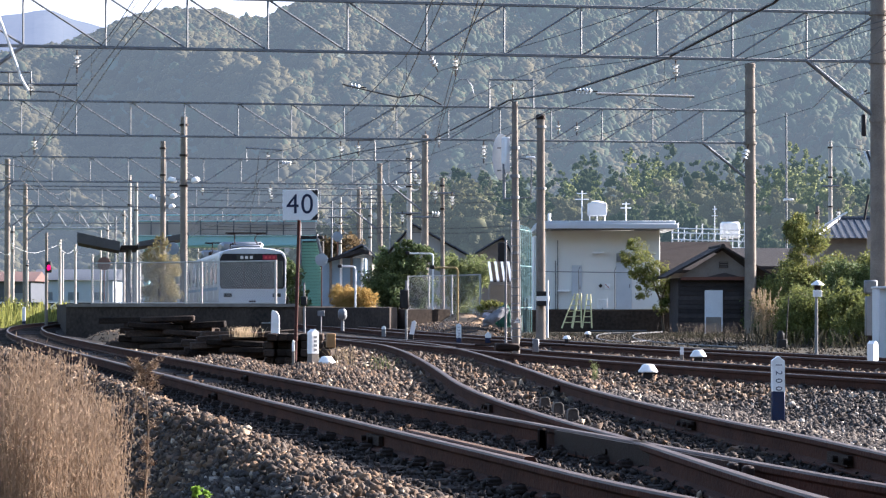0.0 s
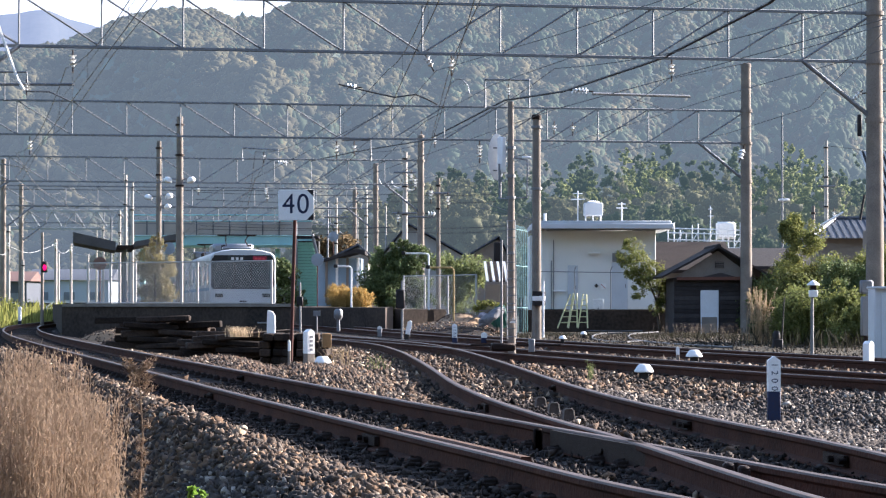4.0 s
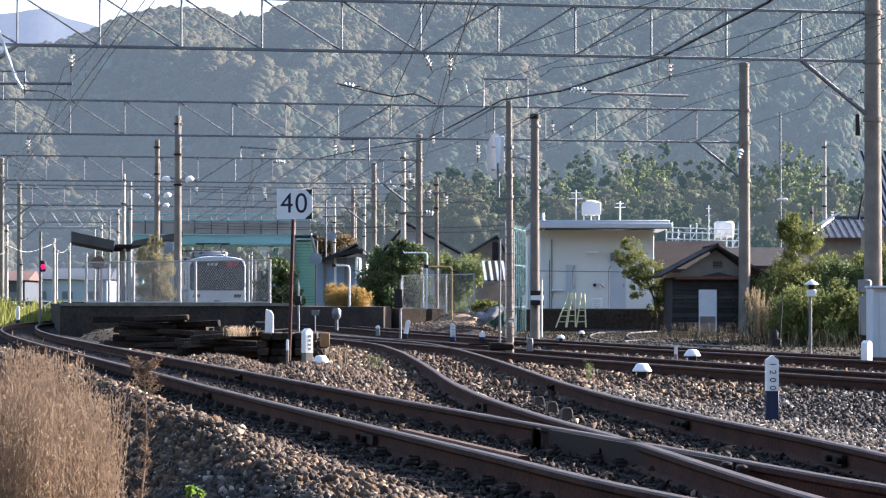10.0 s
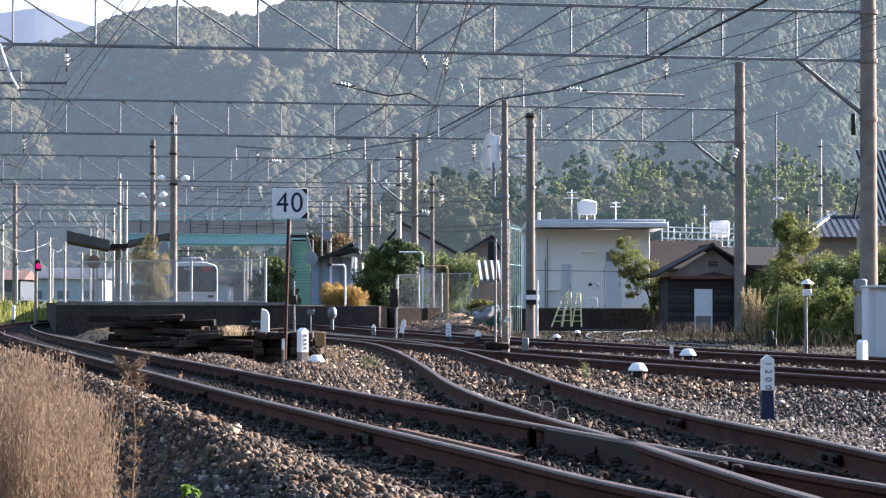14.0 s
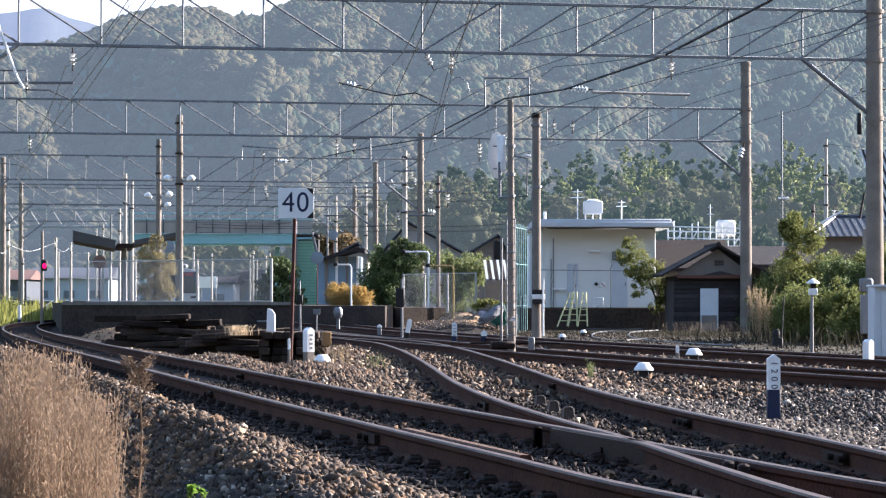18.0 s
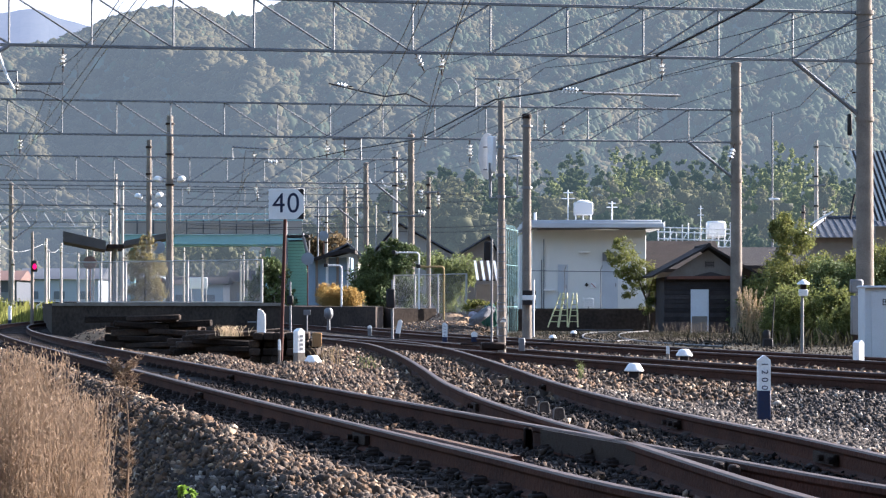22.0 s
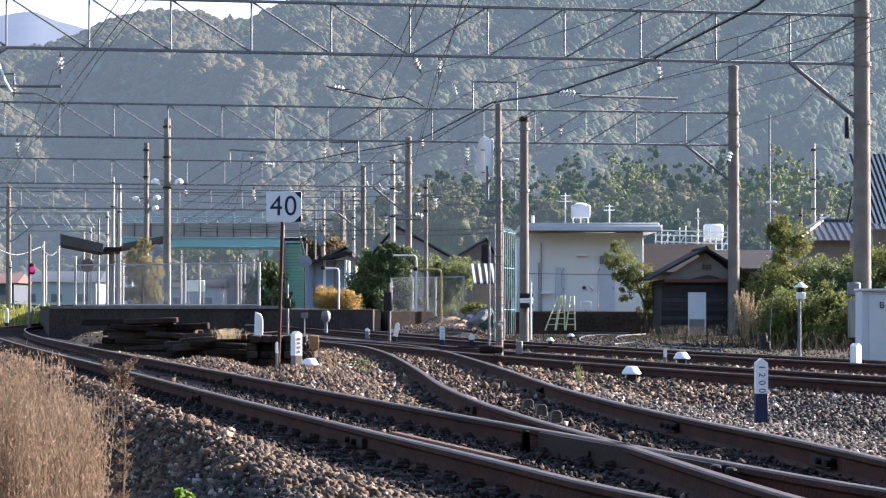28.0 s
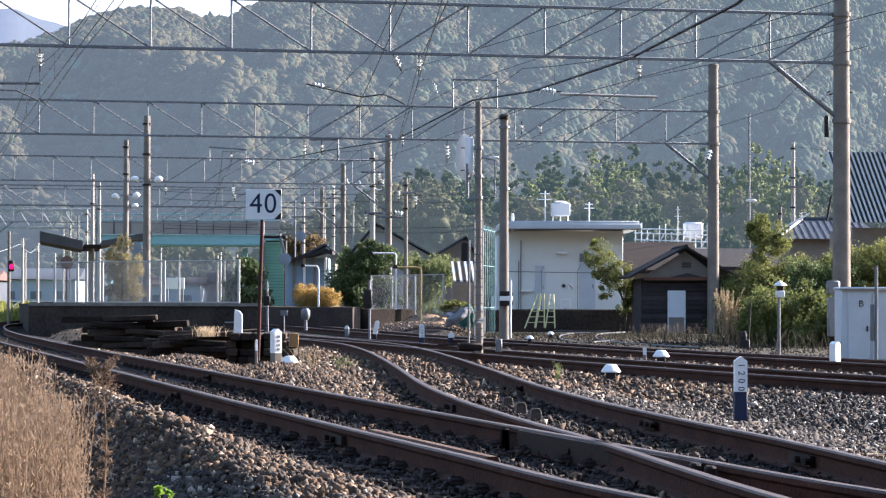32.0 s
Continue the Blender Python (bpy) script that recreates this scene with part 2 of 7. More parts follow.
    def lathe(self, c, prof, n=16, mi=0):
        """Revolve (r, z) about the upright axis through c."""
        vs, fs = [], []
        for r, z in prof:
            vs += [(c[0] + r * math.cos(2 * math.pi * i / n), c[1] + r * math.sin(2 * math.pi * i / n), c[2] + z) for i in range(n)]
        for k in range(len(prof) - 1):
            fs += [(k * n + i, k * n + (i + 1) % n, (k + 1) * n + (i + 1) % n, (k + 1) * n + i) for i in range(n)]
        fs += [tuple(range(n))[::-1], tuple(range((len(prof) - 1) * n, len(prof) * n))]
        return self.add(vs, fs, mi)

    def prism(self, poly, lo, hi, m=None, mi=0):
        """poly: (x, z) outline, counter-clockwise seen from -y; run along y from lo to hi."""
        n = len(poly)
        vs = [Vector((x, lo, z)) for x, z in poly] + [Vector((x, hi, z)) for x, z in poly]
        if m is not None:
            vs = [m @ q for q in vs]
        fs = [tuple(range(n)), tuple(range(n, 2 * n))[::-1]] + [(i, i + n, (i + 1) % n + n, (i + 1) % n) for i in range(n)]
        return self.add(vs, fs, mi)

    def data(self, name, mats, smooth=40):
        me = bpy.data.meshes.new(name)
        me.from_pydata(self.v, [], self.f)
        mats = mats if isinstance(mats, (list, tuple)) else [mats]
        for m in mats:
            me.materials.append(m)
        if len(mats) > 1:
            me.polygons.foreach_set("material_index", self.mi)
        if smooth:
            me.shade_smooth()
            me.set_sharp_from_angle(angle=radians(smooth))
        me.update()
        return me

    def ob(self, name, mats, parent=None, label="", smooth=40):
        o = new(name, self.data(name, mats, smooth))
        if parent is not None:
            o.parent = parent
            o.matrix_parent_inverse = parent.matrix_basis.inverted()
        if label:
            o["label"] = label
        return o


def empty(name, at=(0, 0, 0), rz=0.0):
    e = new(name)
    e.matrix_basis = pose(*at, 0, 0, rz)
    e.empty_display_size = 0.2
    return e


def spline(pts, step):
    """Points at even steps along a smooth curve through pts (plan)."""
    p = [Vector((*q, 0)) if len(q) == 2 else Vector(q) for q in pts]
    p = [p[0] * 2 - p[1]] + p + [p[-1] * 2 - p[-2]]
    dense = []
    for i in range(1, len(p) - 2):
        a, b, c, d = p[i - 1:i + 3]
        n = max(4, int((c - b).length / 0.25))
        for k in range(n):
            t = k / n
            dense.append(0.5 * (2 * b + (c - a) * t + (2 * a - 5 * b + 4 * c - d) * t * t + (3 * b - a - 3 * c + d) * t ** 3))
    dense.append(p[-2])
    out, acc = [dense[0]], 0.0
    for a, b in zip(dense, dense[1:]):
        acc += (b - a).length
        if acc >= step:
            out.append(b)
            acc = 0.0
    return out


def offset(line, k):
    """The line moved k metres to its right (looking along it)."""
    out = []
    for i, q in enumerate(line):
        t = (line[min(i + 1, len(line) - 1)] - line[max(i - 1, 0)]).normalized()
        out.append(q + Vector((t.y, -t.x, 0)) * k)
    return out


def sweep(line, prof, closed=True, shape=None, mis=None):
    """An outline (side, up) swept along a line."""
    s = shape or Shape()
    n, vs = len(prof), []
    for i, q in enumerate(line):
        t = (line[min(i + 1, len(line) - 1)] - line[max(i - 1, 0)]).normalized()
        r = Vector((t.y, -t.x, 0)).normalized()
        vs += [q + r * a + Vector((0, 0, b)) for a, b in prof]
    o = len(s.v)
    s.v += [tuple(q) for q in vs]
    for i in range(len(line) - 1):
        for k in range(n if closed else n - 1):
            k2 = (k + 1) % n
            s.f.append((o + i * n + k, o + i * n + k2, o + (i + 1) * n + k2, o + (i + 1) * n + k))
            s.mi.append(mis[k] if mis else 0)
    if closed:
        s.f += [tuple(o + k for k in range(n))[::-1], tuple(o + (len(line) - 1) * n + k for k in range(n))]
        s.mi += [0, 0]
    return s


rng = random.Random(4)
nrg = np.random.default_rng(4)

# ---- the lines of the four tracks (plan) ----
LINE1 = [(8.0, -10), (4.6, 1), (2.9, 7), (2.2, 9.6), (1.71, 11.4), (1.3, 13), (0.9, 15), (0.28, 18), (-0.33, 21), (-1.14, 25), (-2.12, 30), (-3.3, 36), (-4.69, 43), (-6.46, 52), (-8.4, 62), (-10.8, 75), (-13.3, 90), (-15.8, 108), (-17.4, 126), (-20.5, 170), (-24, 230)]
LINE2 = [(2.45, 9.3), (2.12, 12), (1.93, 14), (1.68, 17), (1.365, 20), (1.02, 24), (0.73, 29), (0.51, 35), (0.23, 42), (-0.16, 50), (-0.75, 58), (-1.75, 65), (-3.3, 74), (-5.4, 90), (-7.2, 108), (-8.52, 126), (-13.9, 164), (-19.5, 204), (-27, 258), (-38, 337), (-50, 420)]
LINE3 = [(11.5, 10), (8.3, 20), (5.94, 28), (4.87, 32), (3.91, 36), (2.64, 42), (1.2, 50), (0.25, 56), (-0.75, 62), (-1.95, 67.5), (-3.3, 74)]
LINE4 = [(13.5, 16), (10.1, 28), (7.85, 36), (6.83, 40), (5.43, 46), (3.8, 54), (1.85, 65), (-0.13, 78), (-2.0, 92), (-4.1, 108), (-6.4, 122), (-9.6, 136)]
LINES = [spline(q, 0.5) for q in (LINE1, LINE2, LINE3, LINE4)]
LINE_PTS = [np.array([(q.x, q.y) for q in ln]) for ln in LINES]


def bed_distance(x, y):
    """Distance in plan to the nearest track's centre, for arrays."""
    best = np.full(x.shape, 1e9)
    for ln in LINE_PTS:
        for k in range(0, len(ln), 2):
            np.minimum(best, (x - ln[k, 0]) ** 2 + (y - ln[k, 1]) ** 2, out=best)
    return np.sqrt(best)


def left_of_main(x, y):
    """How far a place lies left of the main track's centre."""
    xs = np.interp(y, LINE_PTS[0][:, 1], LINE_PTS[0][:, 0])
    return xs - x


def ground_height(x, y):
    d = bed_distance(x, y)
    near = np.clip((d - 1.25) / 1.3, 0, 1)
    z = -0.165 - 0.2 * near
    side = left_of_main(x, y)
    shoulder = np.clip((side - 1.12) / 0.3, 0, 1) * np.clip((2.3 - side) / 0.6, 0, 1) * np.clip((60 - y) / 12, 0, 1)
    z = np.where(side > 0.8, -0.175 - 0.06 * near, z) + (0.07 + 0.09 * np.clip((y - 17) / 10, 0, 1)) * shoulder
    bank = np.clip((side - 1.5 - 0.35 * np.clip((19 - y) / 6, 0, 1)) / 1.45, 0, 1)
    drop = np.where((y < 62) & (y > -30), np.clip((62 - y) / 25, 0, 1), 0.0)
    yard = np.clip((y - 66) / 6, 0, 1) * np.clip((x - 1) / 2, 0, 1) * np.clip((130 - y) / 20, 0, 1)
    return z - 0.9 * bank * drop + 0.14 * yard * near


# ---- ground: one sheet to the horizon ----
def make_ground():
    xs = np.concatenate([[-2600, -1500, -800, -400, -200, -120, -80, -55, -40, -30, -24], np.arange(-20, 14, 0.22), [15, 18, 24, 34, 50, 80, 140, 300, 700, 1500, 2600]])
    ys = np.concatenate([[-2500, -800, -200, -60, -25, -12, -5, 0, 4, 7], np.arange(9, 50, 0.25), np.arange(50, 135, 0.8), [140, 155, 180, 220, 280, 380, 500, 700, 1200, 2200, 3500]])
    gx, gy = np.meshgrid(xs, ys)
    gz = ground_height(gx, gy)
    nx, ny = len(xs), len(ys)
    verts = np.stack([gx, gy, gz], -1).reshape(-1, 3)
    i = (np.arange(ny - 1)[:, None] * nx + np.arange(nx - 1)[None, :]).reshape(-1)
    faces = np.stack([i, i + 1, i + nx + 1, i + nx], -1)
    me = bpy.data.meshes.new("ground")
    me.from_pydata(verts.tolist(), [], faces.tolist())
    c = verts[faces].mean(1)
    d = bed_distance(c[:, 0], c[:, 1])
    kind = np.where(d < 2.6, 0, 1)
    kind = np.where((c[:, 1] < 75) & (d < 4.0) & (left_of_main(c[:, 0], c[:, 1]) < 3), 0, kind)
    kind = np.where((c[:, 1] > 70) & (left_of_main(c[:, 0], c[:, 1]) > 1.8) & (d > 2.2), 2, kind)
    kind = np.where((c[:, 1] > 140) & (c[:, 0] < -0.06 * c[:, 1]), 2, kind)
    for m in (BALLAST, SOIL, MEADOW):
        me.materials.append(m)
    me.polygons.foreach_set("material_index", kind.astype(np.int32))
    me.shade_smooth()
    return tagged(new("ground", me), "brown ballast bed with dry soil and rough grass beyond", "ground", kind="structure")


make_ground()

# ---- hills behind ----
def ridge(u):
    """Height over distance of the wooded skyline, by side over distance."""
    xs = [-0.40, -0.30, -0.22, -0.165, -0.157, -0.145, -0.133, -0.119, -0.116, -0.107, -0.097, -0.081, -0.073, -0.063, -0.057, -0.048, -0.03, 0.0, 0.05, 0.11, 0.16, 0.25, 0.4]
    zs = [0.06, 0.075, 0.083, 0.087, 0.089, 0.091, 0.093, 0.098, 0.1005, 0.103, 0.1055, 0.105, 0.102, 0.102, 0.105, 0.109, 0.114, 0.118, 0.121, 0.122, 0.122, 0.12, 0.11]
    return np.interp(u, xs, zs)


# spurs running down the hill: crest (side over distance) at the top, crest at the foot, height in metres, width of the left flank, of the right flank
SPURS = [(-0.178, -0.122, 17, 0.012, 0.020), (-0.142, -0.034, 30, 0.024, 0.040), (-0.062, 0.004, 13, 0.016, 0.030), (-0.012, 0.040, 13, 0.018, 0.034), (0.045, 0.072, 9, 0.014, 0.030), (0.085, 0.108, 10, 0.014, 0.030), (0.125, 0.140, 12, 0.014, 0.030), (-0.215, -0.160, 16, 0.014, 0.022)]


def hill_place(u, k):
    """A place on the hill face: u is side over distance, k from foot (0) to skyline (1)."""
    y = 540 + 620 * k + 2600 * np.clip(u + 0.08, -0.12, 0.1) * k ** 2.2
    y = y + (60 * np.sin(u * 63 - k * 3 + 4) + 30 * np.sin(u * 150 + k * 5)) * k * (1 - k)
    z = y * ridge(u) * (k ** 0.78) * (0.86 + 0.14 * k)
    env = np.clip(k / 0.25, 0, 1) * np.clip((1 - k) / 0.32, 0, 1) ** 0.8
    for top_u, foot_u, h, wl, wr in SPURS:
        c = foot_u + (top_u - foot_u) * k + 0.006 * np.sin(k * 9 + 40 * foot_u)
        d = u - c
        z = z + h * env * np.where(d < 0, np.exp(-(d / wl) ** 2), np.exp(-np.abs(d / wr) ** 1.5))
    z = z + env * (3.5 * np.sin(u * 210 + k * 14) * np.sin(k * 23 + u * 60) + 2.0 * np.sin(u * 420 - k * 31))
    cap = y * ridge(u) * (0.82 + 0.18 * k)
    z = np.where(z > cap, cap + (z - cap) * 0.12 * (1 - k), z)
    return u * y, y, z


def make_hill():
    us, ks = np.linspace(-0.42, 0.42, 300), np.linspace(0, 1, 90)
    gu, gk = np.meshgrid(us, ks)
    x, y, z = hill_place(gu, gk)
    x2, y2, z2 = gu[-1] * 1700, np.full(us.shape, 1700.0), z[-1] * 0.6
    verts = np.concatenate([np.stack([x, y, z - 2], -1).reshape(-1, 3), np.stack([x2, y2, z2], -1)])
    nx, ny = len(us), len(ks) + 1
    i = (np.arange(ny - 1)[:, None] * nx + np.arange(nx - 1)[None, :]).reshape(-1)
    me = bpy.data.meshes.new("hill")
    me.from_pydata(verts.tolist(), [], np.stack([i, i + 1, i + nx + 1, i + nx], -1).tolist())
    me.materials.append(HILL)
    me.shade_smooth()
    return tagged(new("backdrop_hill", me), "steep wooded hill rising behind the station", "hill", kind="structure")


def quick(name, verts, faces, material, smooth=False):
    """A mesh object from arrays, all faces with the same number of corners."""
    me = bpy.data.meshes.new(name)
    verts, faces = np.asarray(verts, np.float32), np.asarray(faces, np.int32)
    n, k = faces.shape
    me.vertices.add(len(verts))
    me.vertices.foreach_set("co", verts.ravel())
    me.loops.add(n * k)
    me.loops.foreach_set("vertex_index", faces.ravel())
    me.polygons.add(n)
    me.polygons.foreach_set("loop_start", np.arange(0, n * k, k, dtype=np.int32))
    me.materials.append(material)
    if smooth:
        me.polygons.foreach_set("use_smooth", np.ones(n, bool))
    me.update(calc_edges=True)
    me.validate()
    return new(name, me)


def leaf_arrays(centres, radii, per, size, r, squash=1.0, shell=0.55):
    """Small tilted leaves scattered in round clumps: vertices and quads."""
    n = len(centres)
    d = r.normal(size=(n, per, 3))
    d /= np.linalg.norm(d, axis=2, keepdims=True)
    rad = radii[:, None, None] * r.uniform(shell, 1.05, (n, per, 1))
    c = (np.asarray(centres)[:, None] + d * rad * np.array([1, 1, squash])).reshape(-1, 3)
    m = len(c)
    u = d.reshape(-1, 3) * 0.6 + r.normal(size=(m, 3)) * 0.6
    u /= np.linalg.norm(u, axis=1, keepdims=True)
    w = np.cross(u, r.normal(size=(m, 3)))
    w /= np.linalg.norm(w, axis=1, keepdims=True)
    v = np.cross(u, w)
    s = size * r.uniform(0.6, 1.4, (m, 1))
    q = np.stack([c - w * s, c - v * s * 0.55 + u * s * 0.15, c + w * s, c + v * s * 0.55 + u * s * 0.15], 1)
    return q.reshape(-1, 3), np.arange(m * 4).reshape(m, 4)


def lumps(name, centres, radii, tall, material, level=1, rough=0.2, seed=1, sprays=14, leaf=None):
    """Many uneven rounded crowns, each with a ragged skin of leaf sprays, in one mesh."""
    bm = bmesh.new()
    bmesh.ops.create_icosphere(bm, subdivisions=level, radius=1)
    bv = np.array([v.co[:] for v in bm.verts])
    bf = np.array([[v.index for v in f.verts] for f in bm.faces])
    bm.free()
    r = np.random.default_rng(seed)
    n = len(centres)
    wob = 1 + rough * r.normal(size=(n, len(bv), 1)).clip(-1.6, 1.6)
    scale = np.stack([radii * r.uniform(0.8, 1.25, n), radii * r.uniform(0.8, 1.25, n), radii * tall * r.uniform(0.8, 1.3, n)], -1)
    v = (bv[None] * wob * scale[:, None] * 0.85 + np.asarray(centres)[:, None]).reshape(-1, 3)
    f = (bf[None] + (np.arange(n) * len(bv))[:, None, None]).reshape(-1, 3)
    lv, lf = leaf_arrays(centres, radii, sprays, leaf or float(np.mean(radii)) * 0.26, r, tall, 0.8)
    tri = np.concatenate([lf[:, [0, 1, 2]], lf[:, [0, 2, 3]]]) + len(v)
    return quick(name, np.concatenate([v, lv]), np.concatenate([f, tri]), material, True)


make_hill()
fu = np.linspace(-0.3, 0.0, 90)
ft = np.interp(fu, [-0.3, -0.2, -0.157, -0.145, -0.137, -0.127, -0.119, -0.1, 0.0], [0.09, 0.099, 0.1025, 0.104, 0.1045, 0.101, 0.0985, 0.09, 0.06]) * 2300 + 1.5 * np.sin(fu * 160) + 0.8 * np.sin(fu * 390)
fv = np.concatenate([np.stack([fu * 2300, np.full(90, 2300.0), ft], -1), np.stack([fu * 1750, np.full(90, 1750.0), ft * 0.3], -1), np.stack([fu * 2600, np.full(90, 2600.0), ft * 0.4], -1)])
ff = [(k, k + 1, 90 + k + 1, 90 + k) for k in range(89)] + [(k + 1, k, 180 + k, 180 + k + 1) for k in range(89)]
tagged(quick("backdrop_sky", np.array([(-900, 3000, -50), (900, 3000, -50), (900, 3000, 900), (-900, 3000, 900)], float), np.array([(0, 1, 2, 3)]), glow("bright hazy sky", (0.95, 0.98, 1.0), 0.32)), "bright hazy white sky behind the hills", "sky", kind="structure")
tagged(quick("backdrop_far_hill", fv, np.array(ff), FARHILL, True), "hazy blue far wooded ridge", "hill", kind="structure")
n_crowns = 44000
cu, ck = nrg.uniform(-0.185, 0.175, n_crowns), nrg.uniform(0.0, 1, n_crowns)
hx, hy, hz = hill_place(cu, ck)
stand = 0.5 + 0.5 * np.sin(cu * 95 + 3 * np.sin(ck * 7)) * np.sin(ck * 13 + cu * 30)
broad = nrg.uniform(0, 1, n_crowns) < np.clip(0.45 + 0.6 * stand - 3.0 * (cu + 0.01), 0.15, 0.97)
size = 0.9 + 1.9 * nrg.uniform(0, 1, n_crowns) ** 1.6
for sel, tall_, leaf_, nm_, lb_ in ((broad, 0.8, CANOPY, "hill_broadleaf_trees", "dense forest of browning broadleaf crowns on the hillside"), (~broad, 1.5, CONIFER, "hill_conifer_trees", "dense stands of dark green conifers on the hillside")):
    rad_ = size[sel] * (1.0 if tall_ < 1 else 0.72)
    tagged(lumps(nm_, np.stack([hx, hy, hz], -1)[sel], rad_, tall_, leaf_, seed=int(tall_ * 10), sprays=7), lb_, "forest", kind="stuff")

# unseen hill ring added to cut low skylight, lower towards the sun
ring = [radians(q) for q in range(96, 337, 6)]
rv_ = [(math.sin(a) * (650 + 60 * math.sin(5 * a)) * s_, math.cos(a) * (650 + 60 * math.sin(5 * a)) * s_, z_ * (1 + 0.18 * math.sin(4 * a + 1) + 0.1 * math.sin(11 * a)) * min(1.0, 0.35 + (a - radians(96)) * 1.2) * (1.0 if a < radians(215) else 0.4)) for s_, z_ in ((0.55, 0), (0.75, 85), (1.0, 190), (1.3, 120)) for a in ring]
nr = len(ring)
tagged(quick("backdrop_light_shield", np.array(rv_), np.array([(j * nr + i, j * nr + i + 1, (j + 1) * nr + i + 1, (j + 1) * nr + i) for j in range(3) for i in range(nr - 1)]), mat("light shield foliage", (0.055, 0.06, 0.032), (0.032, 0.038, 0.022), 0.95, 0, 0.02, 0.2, 0), True), "unseen hill ring added to cut low skylight", "hill", kind="structure")

# ---- tracks ----
RAIL = [(-0.0325, -0.010), (-0.024, 0), (0.024, 0), (0.0325, -0.010), (0.0325, -0.036), (0.009, -0.052), (0.009, -0.122), (0.0635, -0.142), (0.0635, -0.153), (-0.0635, -0.153), (-0.0635, -0.142), (-0.009, -0.122), (-0.009, -0.052), (-0.0325, -0.036)]
RAIL_MI = [1, 1, 1] + [0] * 11
half_gauge = 0.566
track_things = []
for i, ln in enumerate(LINES):
    track = tagged(empty("railway_track"), "rusty rails on dark timber sleepers in ballast", "railway track", "station tracks")
    track_things.append(track)
    for side in (-1, 1):
        sweep(offset(ln, side * half_gauge), RAIL[::-1], mis=[RAIL_MI[(12 - k) % 14] for k in range(14)]).ob("rail", [RUST, STEEL], track)

# ---- platforms ----
def wall_block(name, plan, z0, z1, material, label, category, kind="structure"):
    n = len(plan)
    s = Shape()
    s.add([(x, y, z0) for x, y in plan] + [(x, y, z1) for x, y in plan], [tuple(range(n))[::-1], tuple(range(n, 2 * n))] + [(i, (i + 1) % n, (i + 1) % n + n, i + n) for i in range(n)])
    return tagged(s.ob(name, material), label, category, kind=kind)


wall_block("platform_main", [(-12.275, 92), (-4.438, 85), (-14.0, 150), (-22, 210), (-27, 210), (-20.5, 150)], -0.4, 0.82, DARKCONC, "low sooty concrete island platform end", "platform")
wall_block("platform_second", [(-4.775, 108), (-1.95, 103), (-1.82, 112), (-3.2, 150), (-10, 210), (-14, 210), (-8.6, 150)], -0.4, 0.70, DARKCONC, "low sooty concrete second platform end", "platform")

wall_block("platform_step", [(-1.43, 113), (0.35, 114.5), (-0.6, 150), (-3.1, 150)], -0.4, 0.62, DARKCONC, "lower sooty concrete step behind the platform end", "platform")

# ---- gantries ----
def pole(shape, x, y, z0, z1, r):
    shape.tube((x, y, z0), (x, y, z1), r * 1.08, r * 0.86, 14)


def gantry(left, right, zb, zt, bays, r, top):
    g = tagged(empty("catenary_gantry"), "grey steel truss gantry on concrete poles over the tracks", "gantry", "catenary gantries")
    l, rr = Vector((*left, 0)), Vector((*right, 0))
    up = Vector((0, 0, 1))
    for q in (l, rr):
        s = Shape()
        pole(s, q.x, q.y, -0.6, top, r)
        s.lathe((q.x, q.y, top), [(r * 0.95, -0.06), (r * 0.95, 0.05), (r * 0.6, 0.09)], 14)
        for zz in (zb, zt, zb - 1.35):
            s.lathe((q.x, q.y, zz), [(r * 1.0, -0.05), (r * 1.12, -0.05), (r * 1.12, 0.05), (r * 1.0, 0.05)], 14)
        s.ob("pole", CONC, g)
    a = 0.045
    d = (rr - l).normalized()
    for zz, nm in ((zb, "bottom_chord"), (zt, "top_chord")):
        s = Shape()
        ang = math.atan2(d.y, d.x)
        s.box((l + rr) / 2 + up * zz, ((rr - l).length, a * 1.6, a * 1.5), ang, 0.008)
        s.ob(nm, GALV, g)
    inset = 1.75
    p0, p1 = l + d * inset, rr - d * inset
    for k in range(bays + 1):
        q = p0.lerp(p1, k / bays)
        Shape().tube(q + up * zb, q + up * zt, 0.026, 0.026, 6).ob("strut", GALV, g)
        if k < bays:
            q2 = p0.lerp(p1, (k + 1) / bays)
            zz = (zt, zb) if k < bays / 2 else (zb, zt)
            Shape().tube(q + up * zz[0], q2 + up * zz[1], 0.023, 0.023, 6).ob("diagonal", GALV, g)
    for base, e, s_ in ((l, p0, 1), (rr, p1, -1)):
        Shape().tube(base + up * (zb - 1.35), e + up * zb, 0.05, 0.05, 8).ob("knee_brace", GALV, g)
        Shape().tube(base + up * zt, e + up * (zb + 0.02), 0.028, 0.028, 6).ob("diagonal", GALV, g)
    return g


gantry((-10.85, 61.0), (10.1, 65.4), 6.435, 7.565, 10, 0.20, 9.4)
gantry((-17.6, 93.6), (10.83, 99.5), 6.5, 7.64, 14, 0.20, 9.25)
gantry((-21.5, 129.6), (-0.86, 134), 6.5, 7.64, 10, 0.17, 8.8)
gantry((-25, 162), (-3.74, 167), 6.5, 7.64, 10, 0.17, 9.1)
gantry((-29, 196), (-6, 201), 6.5, 7.64, 10, 0.17, 9.1)


def thing(name, at, label, category, group="", rz=0.0):
    return tagged(empty(name, at, rz), label, category, group)


